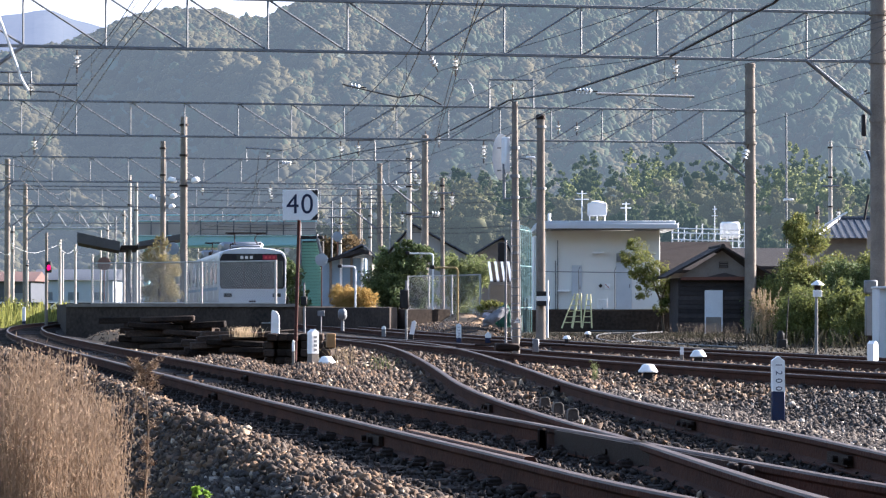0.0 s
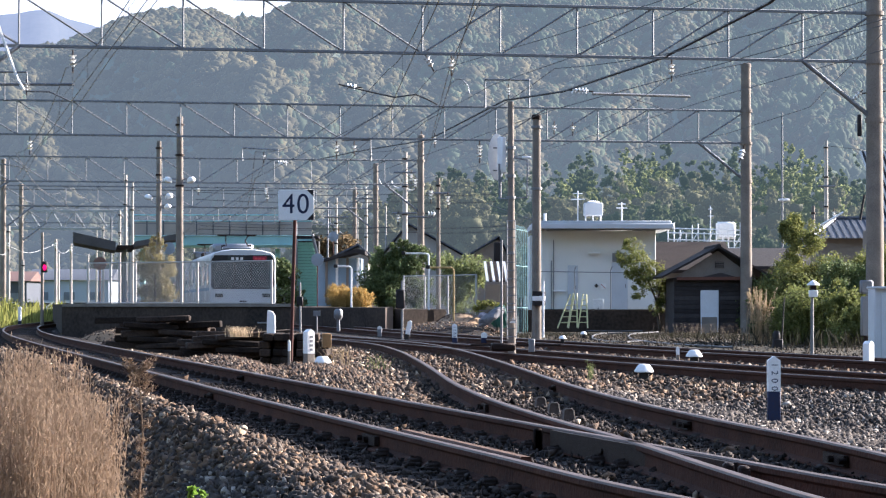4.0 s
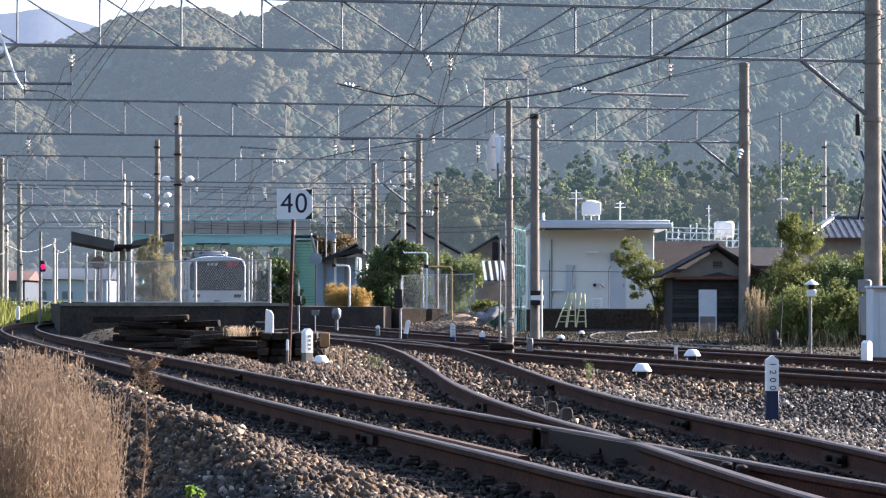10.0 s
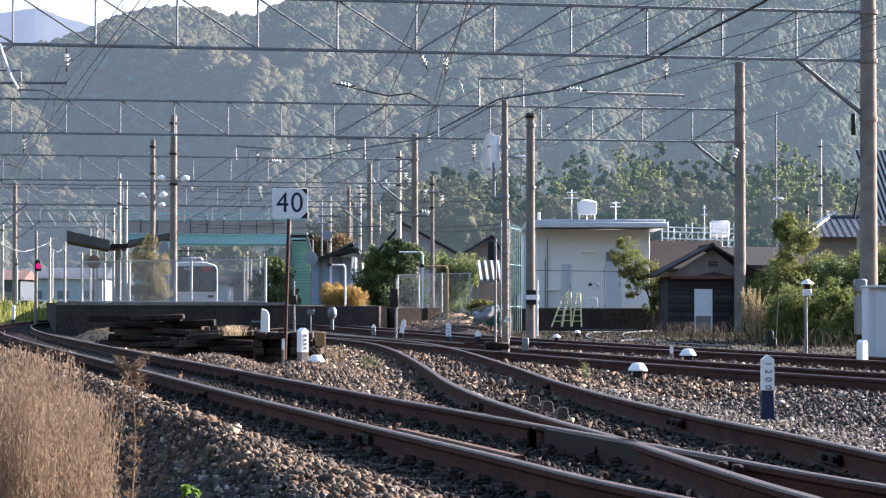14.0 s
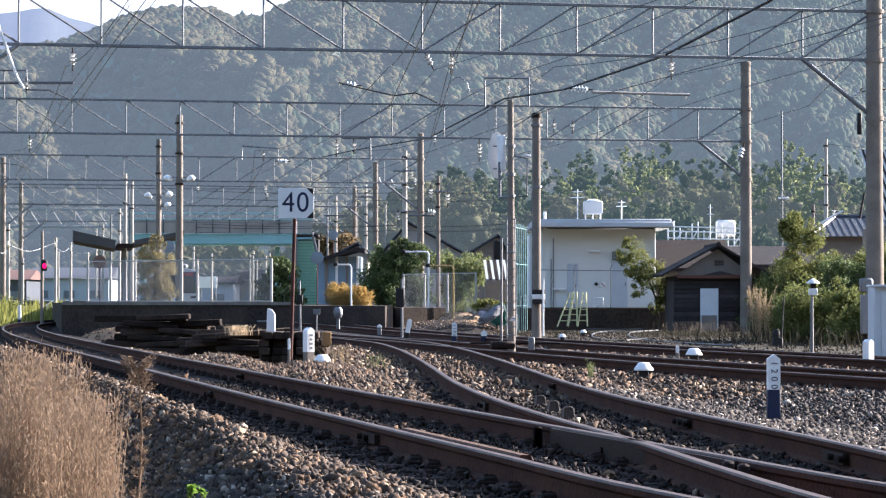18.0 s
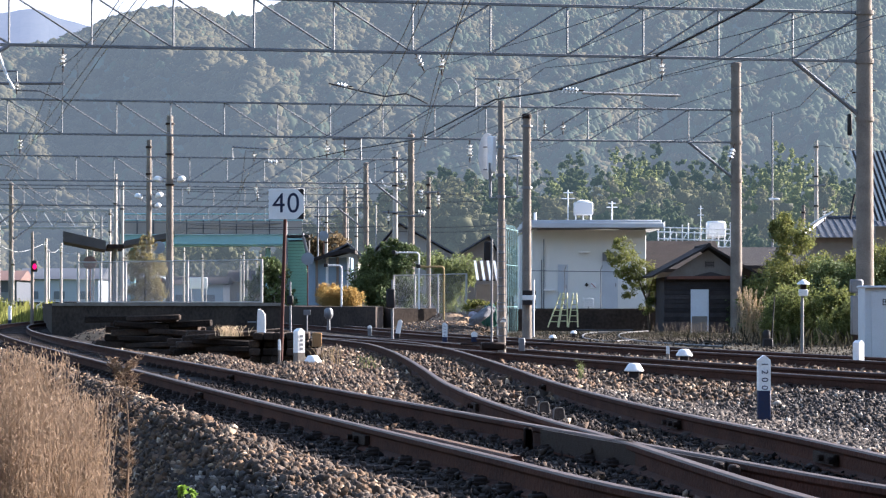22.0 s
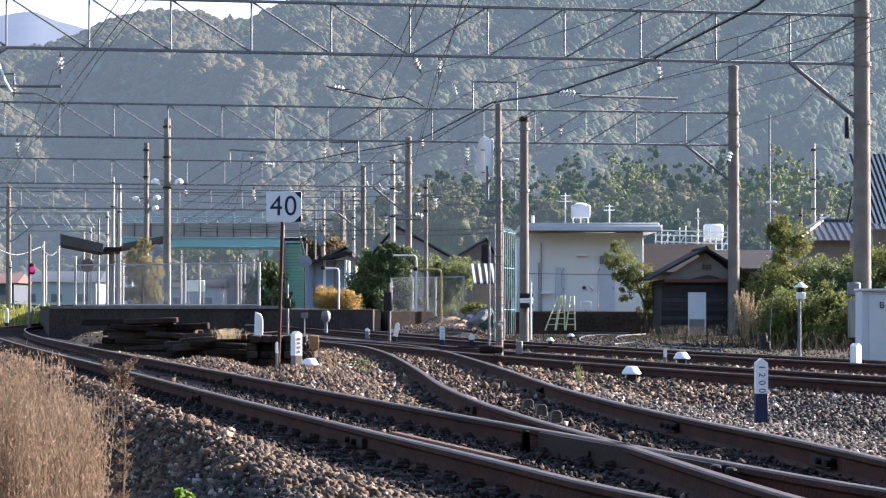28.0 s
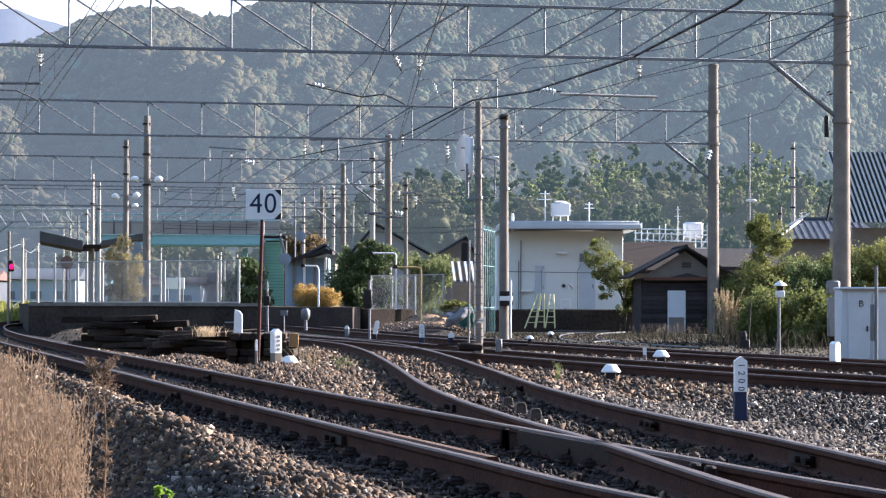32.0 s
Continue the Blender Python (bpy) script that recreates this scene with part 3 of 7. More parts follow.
def text_mesh(word, height, material, name, parent, m):
    """A word in the built-in font as a thin mesh."""
    cu_ = bpy.data.curves.new(name, "FONT")
    cu_.body, cu_.size, cu_.align_x, cu_.align_y, cu_.extrude, cu_.offset = word, height / 0.72, "CENTER", "CENTER", 0.0012, 0.0
    o = new(name + "_tmp", cu_)
    bpy.context.view_layer.update()
    me = bpy.data.meshes.new_from_object(o.evaluated_get(bpy.context.evaluated_depsgraph_get()))
    bpy.data.objects.remove(o)
    me.materials.clear()
    me.materials.append(material)
    q = new(name, me)
    q.parent = parent
    q.matrix_basis = parent.matrix_basis.inverted() @ m
    return q


FACE = Matrix.Rotation(radians(90), 4, "X")      # turns a flat word upright, facing the eye

# ---- sleepers and rail clips ----
sleeper_data = Shape().box((0, 0, -0.07), (2.15, 0.21, 0.14), 0, 0.02).data("sleeper", TIMBER)
cs = Shape().box((0, 0, 0.01), (0.10, 0.14, 0.02), 0, 0.005)
cs.pipe([(-0.035, -0.045, 0.016), (-0.045, -0.02, 0.036), (-0.02, 0.0, 0.044), (0.02, 0.02, 0.034), (0.035, 0.045, 0.018)], 0.0095, 5)
cs.box((-0.005, 0, 0.025), (0.075, 0.10, 0.034), 0, 0.008)
cs.tube((0.01, 0.0, 0.015), (0.01, 0.0, 0.056), 0.014, 0.012, 6)
clip_data = cs.data("rail_clip", mat("greasy clip iron", (0.034, 0.023, 0.018), (0.018, 0.013, 0.011), 0.8, 0.1, 20, 80, 0.3))


def lay_sleepers(track, line, y0, y1, step, data, clips_to):
    last = None
    for a, b in zip(line, line[1:]):
        if not (y0 <= a.y <= y1):
            continue
        if last is not None and (a - last).length < step:
            continue
        last = a
        t = (b - a).normalized()
        ang = math.atan2(t.y, t.x) - math.pi / 2
        o = new("sleeper", data)
        o.parent = track
        o.matrix_basis = Matrix.Translation((a.x, a.y, -0.158 + rng.uniform(-0.008, 0.004))) @ Matrix.Rotation(ang + rng.uniform(-0.012, 0.012), 4, "Z")
        if a.y < clips_to:
            for off in (-half_gauge - 0.09, -half_gauge + 0.09, half_gauge - 0.09, half_gauge + 0.09):
                c = new("rail_clip", clip_data)
                c.parent = track
                q = a + Vector((t.y, -t.x, 0)) * off
                c.matrix_basis = Matrix.Translation((q.x, q.y, -0.152)) @ Matrix.Rotation(ang + (0 if off * 1 > 0 else math.pi), 4, "Z")


FINE = [spline(q, 0.05) for q in (LINE1, LINE2, LINE3, LINE4)]
lay_sleepers(track_things[0], FINE[0], 10, 17.4, 0.52, sleeper_data, 40)
lay_sleepers(track_things[0], FINE[0], 17.8, 126, 0.58, sleeper_data, 44)
lay_sleepers(track_things[1], FINE[1], 18, 112, 0.58, sleeper_data, 16)
lay_sleepers(track_things[2], FINE[2], 20, 72, 0.6, sleeper_data, 46)
lay_sleepers(track_things[3], FINE[3], 28, 120, 0.6, sleeper_data, 20)


def piece_of(line, y0, y1):
    return [q for q in line if y0 <= q.y <= y1]


# check rail beside the near rail, frog block and wing plates, fishplates
chk = offset(piece_of(LINES[0], 15.0, 18.3), -half_gauge + 0.115)
RUSTORANGE = mat("dull brown rust", (0.12, 0.072, 0.05), (0.07, 0.042, 0.03), 0.8, 0, 4, 40, 0.3)
sweep(chk, RAIL[::-1], mis=[RAIL_MI[(12 - k) % 14] for k in range(14)]).ob("check_rail", [RUST, RUSTORANGE], track_things[0], "dull brown check rail")
plate = [(-0.012, -0.012), (0.012, -0.012), (0.012, -0.15), (-0.012, -0.15)]
sweep(offset(piece_of(LINES[0], 14.3, 18.6), half_gauge - 0.05), plate[::-1]).ob("frog_plate", IRON, track_things[0], "dark iron plate beside the frog")
for y_ in (14.25, 14.45, 18.5, 18.62):
    q_ = min(offset(FINE[0], half_gauge - 0.085), key=lambda p: abs(p.y - y_))
    Shape().box((q_.x, q_.y, -0.085), (0.06, 0.09, 0.15), 0, 0.012).ob("frog_bolt_block", IRON, track_things[0])
def fishplate(track, line, y, side):
    for k in (-0.03, 0.03):
        seg = offset(piece_of(line, y - 0.3, y + 0.3), side * half_gauge + k)
        sh = sweep(seg, [(-0.014, -0.055), (0.014, -0.055), (0.016, -0.118), (-0.016, -0.118)][::-1])
        mid = seg[len(seg) // 2]
        n = Vector((1, 0.2, 0)).normalized() * (1 if k > 0 else -1)
        for j in (-0.2, -0.07, 0.07, 0.2):
            p = min(seg, key=lambda q: abs(q.y - y - j))
            sh.tube(p + Vector((0, 0, -0.086)), p + n * 0.045 + Vector((0, 0, -0.086)), 0.02, 0.02, 6)
        sh.ob("fishplate", IRON, track)


for ti, y, sd in ((0, 18.7, -1), (0, 27.5, -1), (0, 17.0, 1), (0, 34, 1), (1, 20.9, 1), (1, 16.2, 1), (1, 24.5, -1), (1, 30, 1)):
    fishplate(track_things[ti], FINE[ti], y, sd)

# rail braces standing beside the turnout rail
BRACE = mat("rusty cast brace", (0.12, 0.09, 0.075), (0.065, 0.048, 0.04), 0.75, 0.1, 20, 80, 0.3)
brace_pts = [(0.937, 26.191), (0.999, 24.753), (1.063, 23.343)]
for bx, by in brace_pts:
    t = thing("rail_brace", (bx, by, -0.16), "small cast iron rail brace beside the turnout rail", "rail brace", "rail braces")
    sh = Shape()
    sh.prism([(-0.05, 0), (0.05, 0), (0.04, 0.085), (0.026, 0.1), (-0.026, 0.1), (-0.04, 0.085)], -0.03, 0.03, Matrix.Translation((bx, by, -0.16)) @ Matrix.Rotation(0.25, 4, "Z"))
    sh.ob("plate", BRACE, t)
    sh = Shape()
    sh.pipe([Matrix.Translation((bx, by, -0.16)) @ Matrix.Rotation(0.25, 4, "Z") @ Vector(q) for q in ((-0.052, -0.035, 0), (-0.042, -0.035, 0.088), (-0.026, -0.035, 0.104), (0.026, -0.035, 0.104), (0.042, -0.035, 0.088), (0.052, -0.035, 0))], 0.006, 5)
    sh.ob("rim", CONC, t, "worn pale rim")

# ---- loose ballast ----
def stones(name, n, xr, yr, size, keep, seed, prism=False, material=None):
    r = np.random.default_rng(seed)
    x, y = r.uniform(*xr, n * 2), r.uniform(*yr, n * 2)
    ok = keep(x, y)
    x, y = x[ok][:n], y[ok][:n]
    n = len(x)
    z = ground_height(x, y) + r.uniform(-0.012, 0.03, n)
    if prism == 2:
        base = np.array([(x_, y_, z_) for x_ in (-0.62, 0.62) for y_ in (-0.62, 0.62) for z_ in (-0.62, 0.62)])
        tri = np.array([(0, 1, 3), (0, 3, 2), (4, 6, 7), (4, 7, 5), (0, 4, 5), (0, 5, 1), (2, 3, 7), (2, 7, 6), (0, 2, 6), (0, 6, 4), (1, 5, 7), (1, 7, 3)])
    elif prism:
        base = np.array([(1, 0, 0), (-1, 0, 0), (0, 1, 0), (0, -1, 0), (0, 0, 1), (0, 0, -1)], float)
        tri = np.array([(0, 2, 4), (2, 1, 4), (1, 3, 4), (3, 0, 4), (2, 0, 5), (1, 2, 5), (3, 1, 5), (0, 3, 5)])
    else:
        bm = bmesh.new()
        bmesh.ops.create_icosphere(bm, subdivisions=1, radius=1)
        base = np.array([v.co[:] for v in bm.verts])
        tri = np.array([[v.index for v in f.verts] for f in bm.faces])
        bm.free()
    k = len(base)
    v = base[None] * (1 + 0.34 * r.normal(size=(n, k, 1)).clip(-1.5, 1.7))
    v *= (size * (0.6 + 0.95 * r.uniform(0, 1, (n, 1)) ** 1.6)[:, :, None]) * r.uniform(0.4, 1.35, (n, 1, 3))
    q = r.normal(size=(n, 3, 3))
    e0 = q[:, 0] / np.linalg.norm(q[:, 0], axis=1, keepdims=True)
    e1 = np.cross(e0, q[:, 1])
    e1 /= np.linalg.norm(e1, axis=1, keepdims=True)
    rot = np.stack([e0, e1, np.cross(e0, e1)], 1)
    v = np.einsum("nki,nij->nkj", v, rot) + np.stack([x, y, z], -1)[:, None]
    f = (tri[None] + (np.arange(n) * k)[:, None, None]).reshape(-1, 3)
    return quick(name, v.reshape(-1, 3), f, material or STONE)


def in_view(x, y, margin=0.6):
    return (np.abs(x + 0.007 * y) < 0.17 * y + margin)


def crib(x, y):
    """Ballast lies thinner on the sleepers between the rails."""
    d = bed_distance(x, y)
    return in_view(x, y) & ((d > 0.95) | (np.random.default_rng(int(len(x))).uniform(size=len(x)) < 0.014)) & (left_of_main(x, y) < 3.6) & ((left_of_main(x, y) < 0.5) | (left_of_main(x, y) > 1.14))


tagged(stones("ballast_stones", 22000, (-3.5, 4), (10.5, 18), 0.0215, lambda x, y: crib(x, y) & (left_of_main(x, y) < 1.75), 13, False), "loose angular brown and grey ballast stones", "ballast", kind="stuff")
# Down the bank the stone colour turns grey to hold the slope's shade.
tagged(stones("ballast_stones", 17000, (-3.5, 2), (10.5, 18), 0.021, lambda x, y: crib(x, y) & (left_of_main(x, y) >= 1.75), 18, False, GREYSTONE), "loose ballast stones down the bank, greyed for shade", "ballast", kind="stuff")
tagged(stones("ballast_stones", 40000, (-6, 3), (18, 30), 0.027, lambda x, y: crib(x, y) & (left_of_main(x, y) > -2.3), 11, 2), "loose angular brown and grey ballast stones", "ballast", kind="stuff")
tagged(stones("ballast_stones", 30000, (0, 7), (18, 31), 0.0235, lambda x, y: crib(x, y) & (left_of_main(x, y) <= -2.3), 17, 2, GREYSTONE), "loose angular grey ballast stones beside the turnout", "ballast", kind="stuff")
tagged(stones("ballast_stones", 52000, (-11, 13), (30, 62), 0.038, lambda x, y: crib(x, y) & (bed_distance(x, y) < 4), 12, True), "loose angular brown and grey ballast stones", "ballast", kind="stuff")

tagged(stones("ballast_stones", 9000, (-2, 7), (27, 64), 0.036, lambda x, y: in_view(x, y) & (bed_distance(x, y) < 0.95) & (left_of_main(x, y) < -2.2), 16, True), "loose brown ballast lying between the turnout rails", "ballast", kind="stuff")

# Dark tone covers both oily debris and the shade beside the rails.
GRIT = mat("dark track grit", (0.05, 0.04, 0.034), (0.018, 0.015, 0.014), 0.95, 0, 6, 60, 0.3, island=0.9)
tagged(stones("track_grit", 42000, (-6, 7), (11, 34), 0.017, lambda x, y: in_view(x, y) & (bed_distance(x, y) < 1.16), 14, True, GRIT), "fine dark grit and debris by the rails, toned for shade", "grit", kind="stuff")

YARD = mat("dry yard grit", (0.066, 0.052, 0.038), (0.034, 0.029, 0.022), 0.95, 0, 3, 40, 0.3, island=0.6)
tagged(stones("yard_gravel", 12000, (1, 15), (60, 96), 0.03, lambda x, y: in_view(x, y) & (bed_distance(x, y) > 1.2), 15, True, YARD), "dark gravel and soil clods beside the sidings", "gravel", kind="stuff")


def heap(name, cx, cy, lx, ly, h, n, rz, seed, core=None, label="low heap of loose brown ballast between the tracks"):
    """A low ridge of heaped ballast."""
    r = np.random.default_rng(seed)
    t = thing(name, (cx, cy, -0.3), label, "ballast heap" if core is None else "earth mound")
    us = np.linspace(0, 2 * math.pi, 28, endpoint=False)
    sh = Shape()
    rings = [(1, -0.05), (0.8, 0.35), (0.55, 0.75), (0.25, 0.97)]
    vs = []
    for k, hh in rings:
        vs += [(lx * k * math.cos(a) * (1 + 0.08 * math.sin(3 * a)), ly * k * math.sin(a), h * hh) for a in us]
    vs.append((0, 0, h))
    m = Matrix.Translation((cx, cy, -0.3)) @ Matrix.Rotation(rz, 4, "Z")
    n0 = len(us)
    fs = [(j * n0 + i, j * n0 + (i + 1) % n0, (j + 1) * n0 + (i + 1) % n0, (j + 1) * n0 + i) for j in range(3) for i in range(n0)]
    fs += [(3 * n0 + i, 3 * n0 + (i + 1) % n0, 4 * n0) for i in range(n0)]
    sh.add([m @ Vector(q) for q in vs], fs)
    sh.ob("heap_core", core or BALLAST, t)
    a, k = r.uniform(0, 2 * math.pi, n), np.sqrt(r.uniform(0, 1, n))
    hz_ = np.interp(k, [0, 0.25, 0.55, 0.8, 1], [1, 0.97, 0.75, 0.35, -0.05]) * h
    p = np.stack([lx * k * np.cos(a), ly * k * np.sin(a), hz_], -1)
    base = np.array([(1, 0, 0), (-1, 0, 0), (0, 1, 0), (0, -1, 0), (0, 0, 1), (0, 0, -1)], float)
    tri = np.array([(0, 2, 4), (2, 1, 4), (1, 3, 4), (3, 0, 4), (2, 0, 5), (1, 2, 5), (3, 1, 5), (0, 3, 5)])
    v = base[None] * (1 + 0.3 * r.normal(size=(n, 6, 1)).clip(-1.5, 1.5)) * r.uniform(0.02, 0.05, (n, 1, 1)) * r.uniform(0.6, 1.2, (n, 1, 3))
    c_, s_ = math.cos(rz), math.sin(rz)
    p = p @ np.array([[c_, s_, 0], [-s_, c_, 0], [0, 0, 1]]) + np.array([cx, cy, -0.3])
    o = quick("gravel", (v + p[:, None]).reshape(-1, 3), (tri[None] + (np.arange(n) * 6)[:, None, None]).reshape(-1, 3), STONE)
    o.parent = t
    o.matrix_parent_inverse = t.matrix_basis.inverted()
    tagged(o, kind="stuff")


heap("ballast_heap", -1.45, 36.0, 1.0, 6.5, 0.30, 5000, 0.12, 3)
heap("ballast_heap", -3.6, 47.0, 0.75, 5.0, 0.22, 2500, 0.2, 4)
heap("ballast_heap", -7.0, 64.0, 0.8, 4.0, 0.36, 1500, 0.2, 5)

# ---- plants ----
def plant(name, at, label, category, blobs, per, leaf, material, seed, trunk=None, group="", shell=0.35, squash=1.0):
    """blobs: (dx, dy, dz, radius) clumps of leaves about the foot; trunk: list of (from, to, r0, r1)."""
    t = thing(name, at, label, category, group)
    r = np.random.default_rng(seed)
    cs_, rs_ = [], []
    for dx, dy, dz, rad in blobs:
        k = max(3, int(9 * rad / max(leaf * 4, 0.25)))
        d = r.normal(size=(k, 3))
        d /= np.linalg.norm(d, axis=1, keepdims=True)
        cs_.append(np.array([dx, dy, dz]) + d * rad * r.uniform(0.35, 1.0, (k, 1)))
        rs_.append(rad * r.uniform(0.22, 0.5, k))
    v, f = leaf_arrays(np.concatenate(cs_), np.concatenate(rs_), per, leaf, r, squash, shell)
    o = quick("crown", v + np.array(at), f, material)
    o.parent = t
    o.matrix_parent_inverse = t.matrix_basis.inverted()
    sh = Shape()
    for a, b, r0, r1 in trunk or [((0, 0, -0.1), (0, 0, max(0.3, blobs[0][2])), 0.05, 0.03)]:
        sh.tube(Vector(at) + Vector(a), Vector(at) + Vector(b), r0, r1, 8)
    sh.ob("trunk", BARK, t)
    return t


def blob_cloud(n, w, dp, z0, z1, rad, seed):
    r = random.Random(seed)
    return [(r.uniform(-w, w), r.uniform(-dp, dp), r.uniform(z0, z1), rad * r.uniform(0.7, 1.3)) for _ in range(n)]


# bushes beyond the shed
TRUNKS = [((0, 0, -0.1), (0.1, 0, 1.9), 0.08, 0.04), ((0.1, 0, 1.0), (-0.6, 0, 2.0), 0.04, 0.02), ((0.1, 0, 1.2), (0.6, 0, 2.1), 0.04, 0.02)]
plant("bush", (10.002, 78, -0.4), "tall leafy bush with sunlit yellow-green top", "bush", blob_cloud(7, 0.36, 0.3, 2.6, 3.4, 0.42, 1) + blob_cloud(15, 0.95, 0.6, 0.5, 2.5, 0.6, 2), 120, 0.03, LEAF, 21, TRUNKS, "trackside bushes")
# This bush gets the darker leaf colour in place of shade among the bushes.
plant("bush", (11.22, 76, -0.4), "dense leafy bush, shade put into its dark green leaves", "bush", blob_cloud(24, 0.9, 0.7, 0.3, 1.95, 0.6, 3), 120, 0.03, LEAFDARK, 22, TRUNKS, "trackside bushes")
plant("bush", (9.959, 73, -0.4), "low green leafy bush under taller ones", "bush", blob_cloud(22, 1.05, 0.4, 0.2, 1.45, 0.48, 5), 100, 0.03, LEAFMID, 23, None, "trackside bushes")
plant("bush", (12.569, 77, -0.4), "dense leafy bush with sunlit yellow-green top", "bush", blob_cloud(26, 1.0, 0.7, 0.4, 2.6, 0.6, 6), 120, 0.03, LEAF, 24, TRUNKS, "trackside bushes")
plant("bush", (10.889, 72, -0.4), "low green leafy bush under taller ones", "bush", blob_cloud(16, 0.8, 0.4, 0.2, 1.1, 0.45, 15), 100, 0.03, LEAFMID, 26, None, "trackside bushes")
plant("bush", (11.822, 100, -0.4), "low dark leafy bush beside the shed", "bush", blob_cloud(14, 0.75, 0.6, 0.3, 2.3, 0.6, 7), 70, 0.055, LEAFDARK, 25, None, "trackside bushes")
# small tree before the white building
plant("small_tree", (8.03, 104, -0.3), "small leaning tree with sparse light green leaves", "tree", [(-1.0, 0, 3.3, 0.32), (-1.15, 0.1, 2.8, 0.45), (-0.6, 0, 2.8, 0.5), (-0.95, 0, 2.25, 0.45), (-0.25, 0.1, 2.4, 0.5), (0.0, 0, 1.9, 0.5), (-0.5, 0, 2.0, 0.5), (0.2, 0, 1.4, 0.4), (0.0, 0, 1.0, 0.35), (-0.75, 0, 1.6, 0.3)], 62, 0.036, LEAF, 31, [((0.1, 0, 0), (0.0, 0, 1.2), 0.05, 0.04), ((0, 0, 1.2), (-0.6, 0, 2.7), 0.04, 0.02), ((0, 0, 1.2), (0.25, 0, 2.1), 0.03, 0.015)])
# clipped evergreen, yellow bush and trees by the second platform
plant("evergreen_bush", (-1.8, 125, 0.5), "rounded dark evergreen bush on the platform", "bush", blob_cloud(34, 1.1, 0.7, 0.5, 2.3, 0.62, 8) + [(0.2, 0, 2.85, 0.42), (-0.3, 0, 2.6, 0.42), (0.6, 0, 2.6, 0.4)], 70, 0.052, LEAFDARK, 32, None)
plant("autumn_bush", (-3.697, 120, 0.6), "low round yellow-orange autumn bush", "bush", blob_cloud(34, 0.8, 0.3, 0.15, 0.8, 0.38, 9), 110, 0.024, LEAFAUTUMN, 33, None, shell=0.0)
plant("small_tree", (0.988, 130, 0.3), "airy tree with pale green leaves", "tree", blob_cloud(22, 1.0, 0.6, 0.4, 2.5, 0.55, 10), 70, 0.042, BAMBOO, 34, [((0, 0, 0), (0, 0, 2.0), 0.06, 0.03)])
plant("autumn_bush", (-10.444, 104, 0.78), "tall bush with thin yellowing leaves behind the fence", "bush", blob_cloud(30, 0.5, 0.4, 0.2, 1.6, 0.34, 11) + [(0.05, 0, 1.95, 0.34), (-0.25, 0, 2.05, 0.26), (-0.05, 0, 2.35, 0.2), (0.2, 0, 2.2, 0.22), (-0.4, 0, 1.85, 0.24), (0.1, 0, 2.55, 0.12)], 80, 0.022, mat("yellowing leaves", (0.29, 0.245, 0.12), (0.17, 0.15, 0.075), 0.7, 0, 1, 10, 0, island=0.4, trans=0.4), 35, None)
plant("evergreen_bush", (-8.282, 150, 0.3), "dark bush below the footbridge stairs", "bush", blob_cloud(12, 0.8, 0.5, 0.5, 3.0, 0.6, 12), 30, 0.1, LEAFDARK, 36, None)
plant("autumn_bush", (-7.762, 200, 0.3), "tree with russet autumn leaves by the stairs", "tree", blob_cloud(16, 1.4, 0.8, 2.6, 5.0, 0.8, 13), 30, 0.12, mat("russet leaves", (0.2, 0.14, 0.07), (0.12, 0.09, 0.05), 0.7, 0, 1, 10, 0, island=0.4, trans=0.4), 37, [((0, 0, 0), (0, 0, 3.0), 0.1, 0.05)])

# mid-distance woodland
def woodland(name, label, n, xr, yr, top_at, rad, material, seed, leaf_k=1.0, slim=1.0):
    """Uneven wood: broad and narrow trees, their heights by the wood's own rolling top."""
    r = np.random.default_rng(seed)
    t = thing(name, (sum(xr) / 2, sum(yr) / 2, 0), label, "woodland")
    x, y = r.uniform(*xr, n), r.uniform(*yr, n)
    cs_, rs_ = [], []
    sh = Shape()
    for i in range(n):
        h = float(np.interp(x[i], *top_at)) * r.uniform(0.72, 1.06)
        w0 = rad * r.uniform(0.6, 1.5)
        sh.tube((x[i], y[i], -0.5), (x[i], y[i], h * 0.45), 0.16, 0.05, 5, False)
        m = int(15 + 9 * w0 * r.uniform(0.6, 1.2))
        cone = r.uniform(0.2, 0.75)
        for k in range(m):
            q = r.uniform(0, 1)
            w = w0 * (1 - cone * q) * math.sqrt(max(0.12, 1 - (2 * q - 0.9) ** 2 * 0.8))
            a = r.uniform(0, 6.28)
            k_ = r.uniform(0.2, 1.0)
            cs_.append((x[i] + math.cos(a) * w * k_, y[i] + math.sin(a) * w * k_, h * (0.3 + 0.66 * q * slim)))
            rs_.append(w * r.uniform(0.22, 0.46))
    o = lumps("crowns", np.array(cs_), np.array(rs_), 0.9, material, 1, 0.3, seed, 16, 0.21 * leaf_k)
    o.parent = t
    o.matrix_parent_inverse = t.matrix_basis.inverted()
    tagged(o, kind="stuff")
    sh.ob("trunks", BARK, t)
    tagged(t, kind="stuff")


# The emission stands in for haze over these trees too.
BROADLEAF = haze_glow(mat("wood broad leaves", (0.095, 0.09, 0.042), (0.048, 0.052, 0.028), 0.8, 0, 0.3, 4, 0, island=0.4, trans=0.5), (0.034, 0.041, 0.042))
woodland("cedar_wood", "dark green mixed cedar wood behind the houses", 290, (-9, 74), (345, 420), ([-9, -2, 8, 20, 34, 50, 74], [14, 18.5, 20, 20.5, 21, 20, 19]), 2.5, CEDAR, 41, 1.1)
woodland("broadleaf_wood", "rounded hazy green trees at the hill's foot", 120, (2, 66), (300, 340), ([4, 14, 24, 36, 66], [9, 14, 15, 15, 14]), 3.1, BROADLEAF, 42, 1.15)
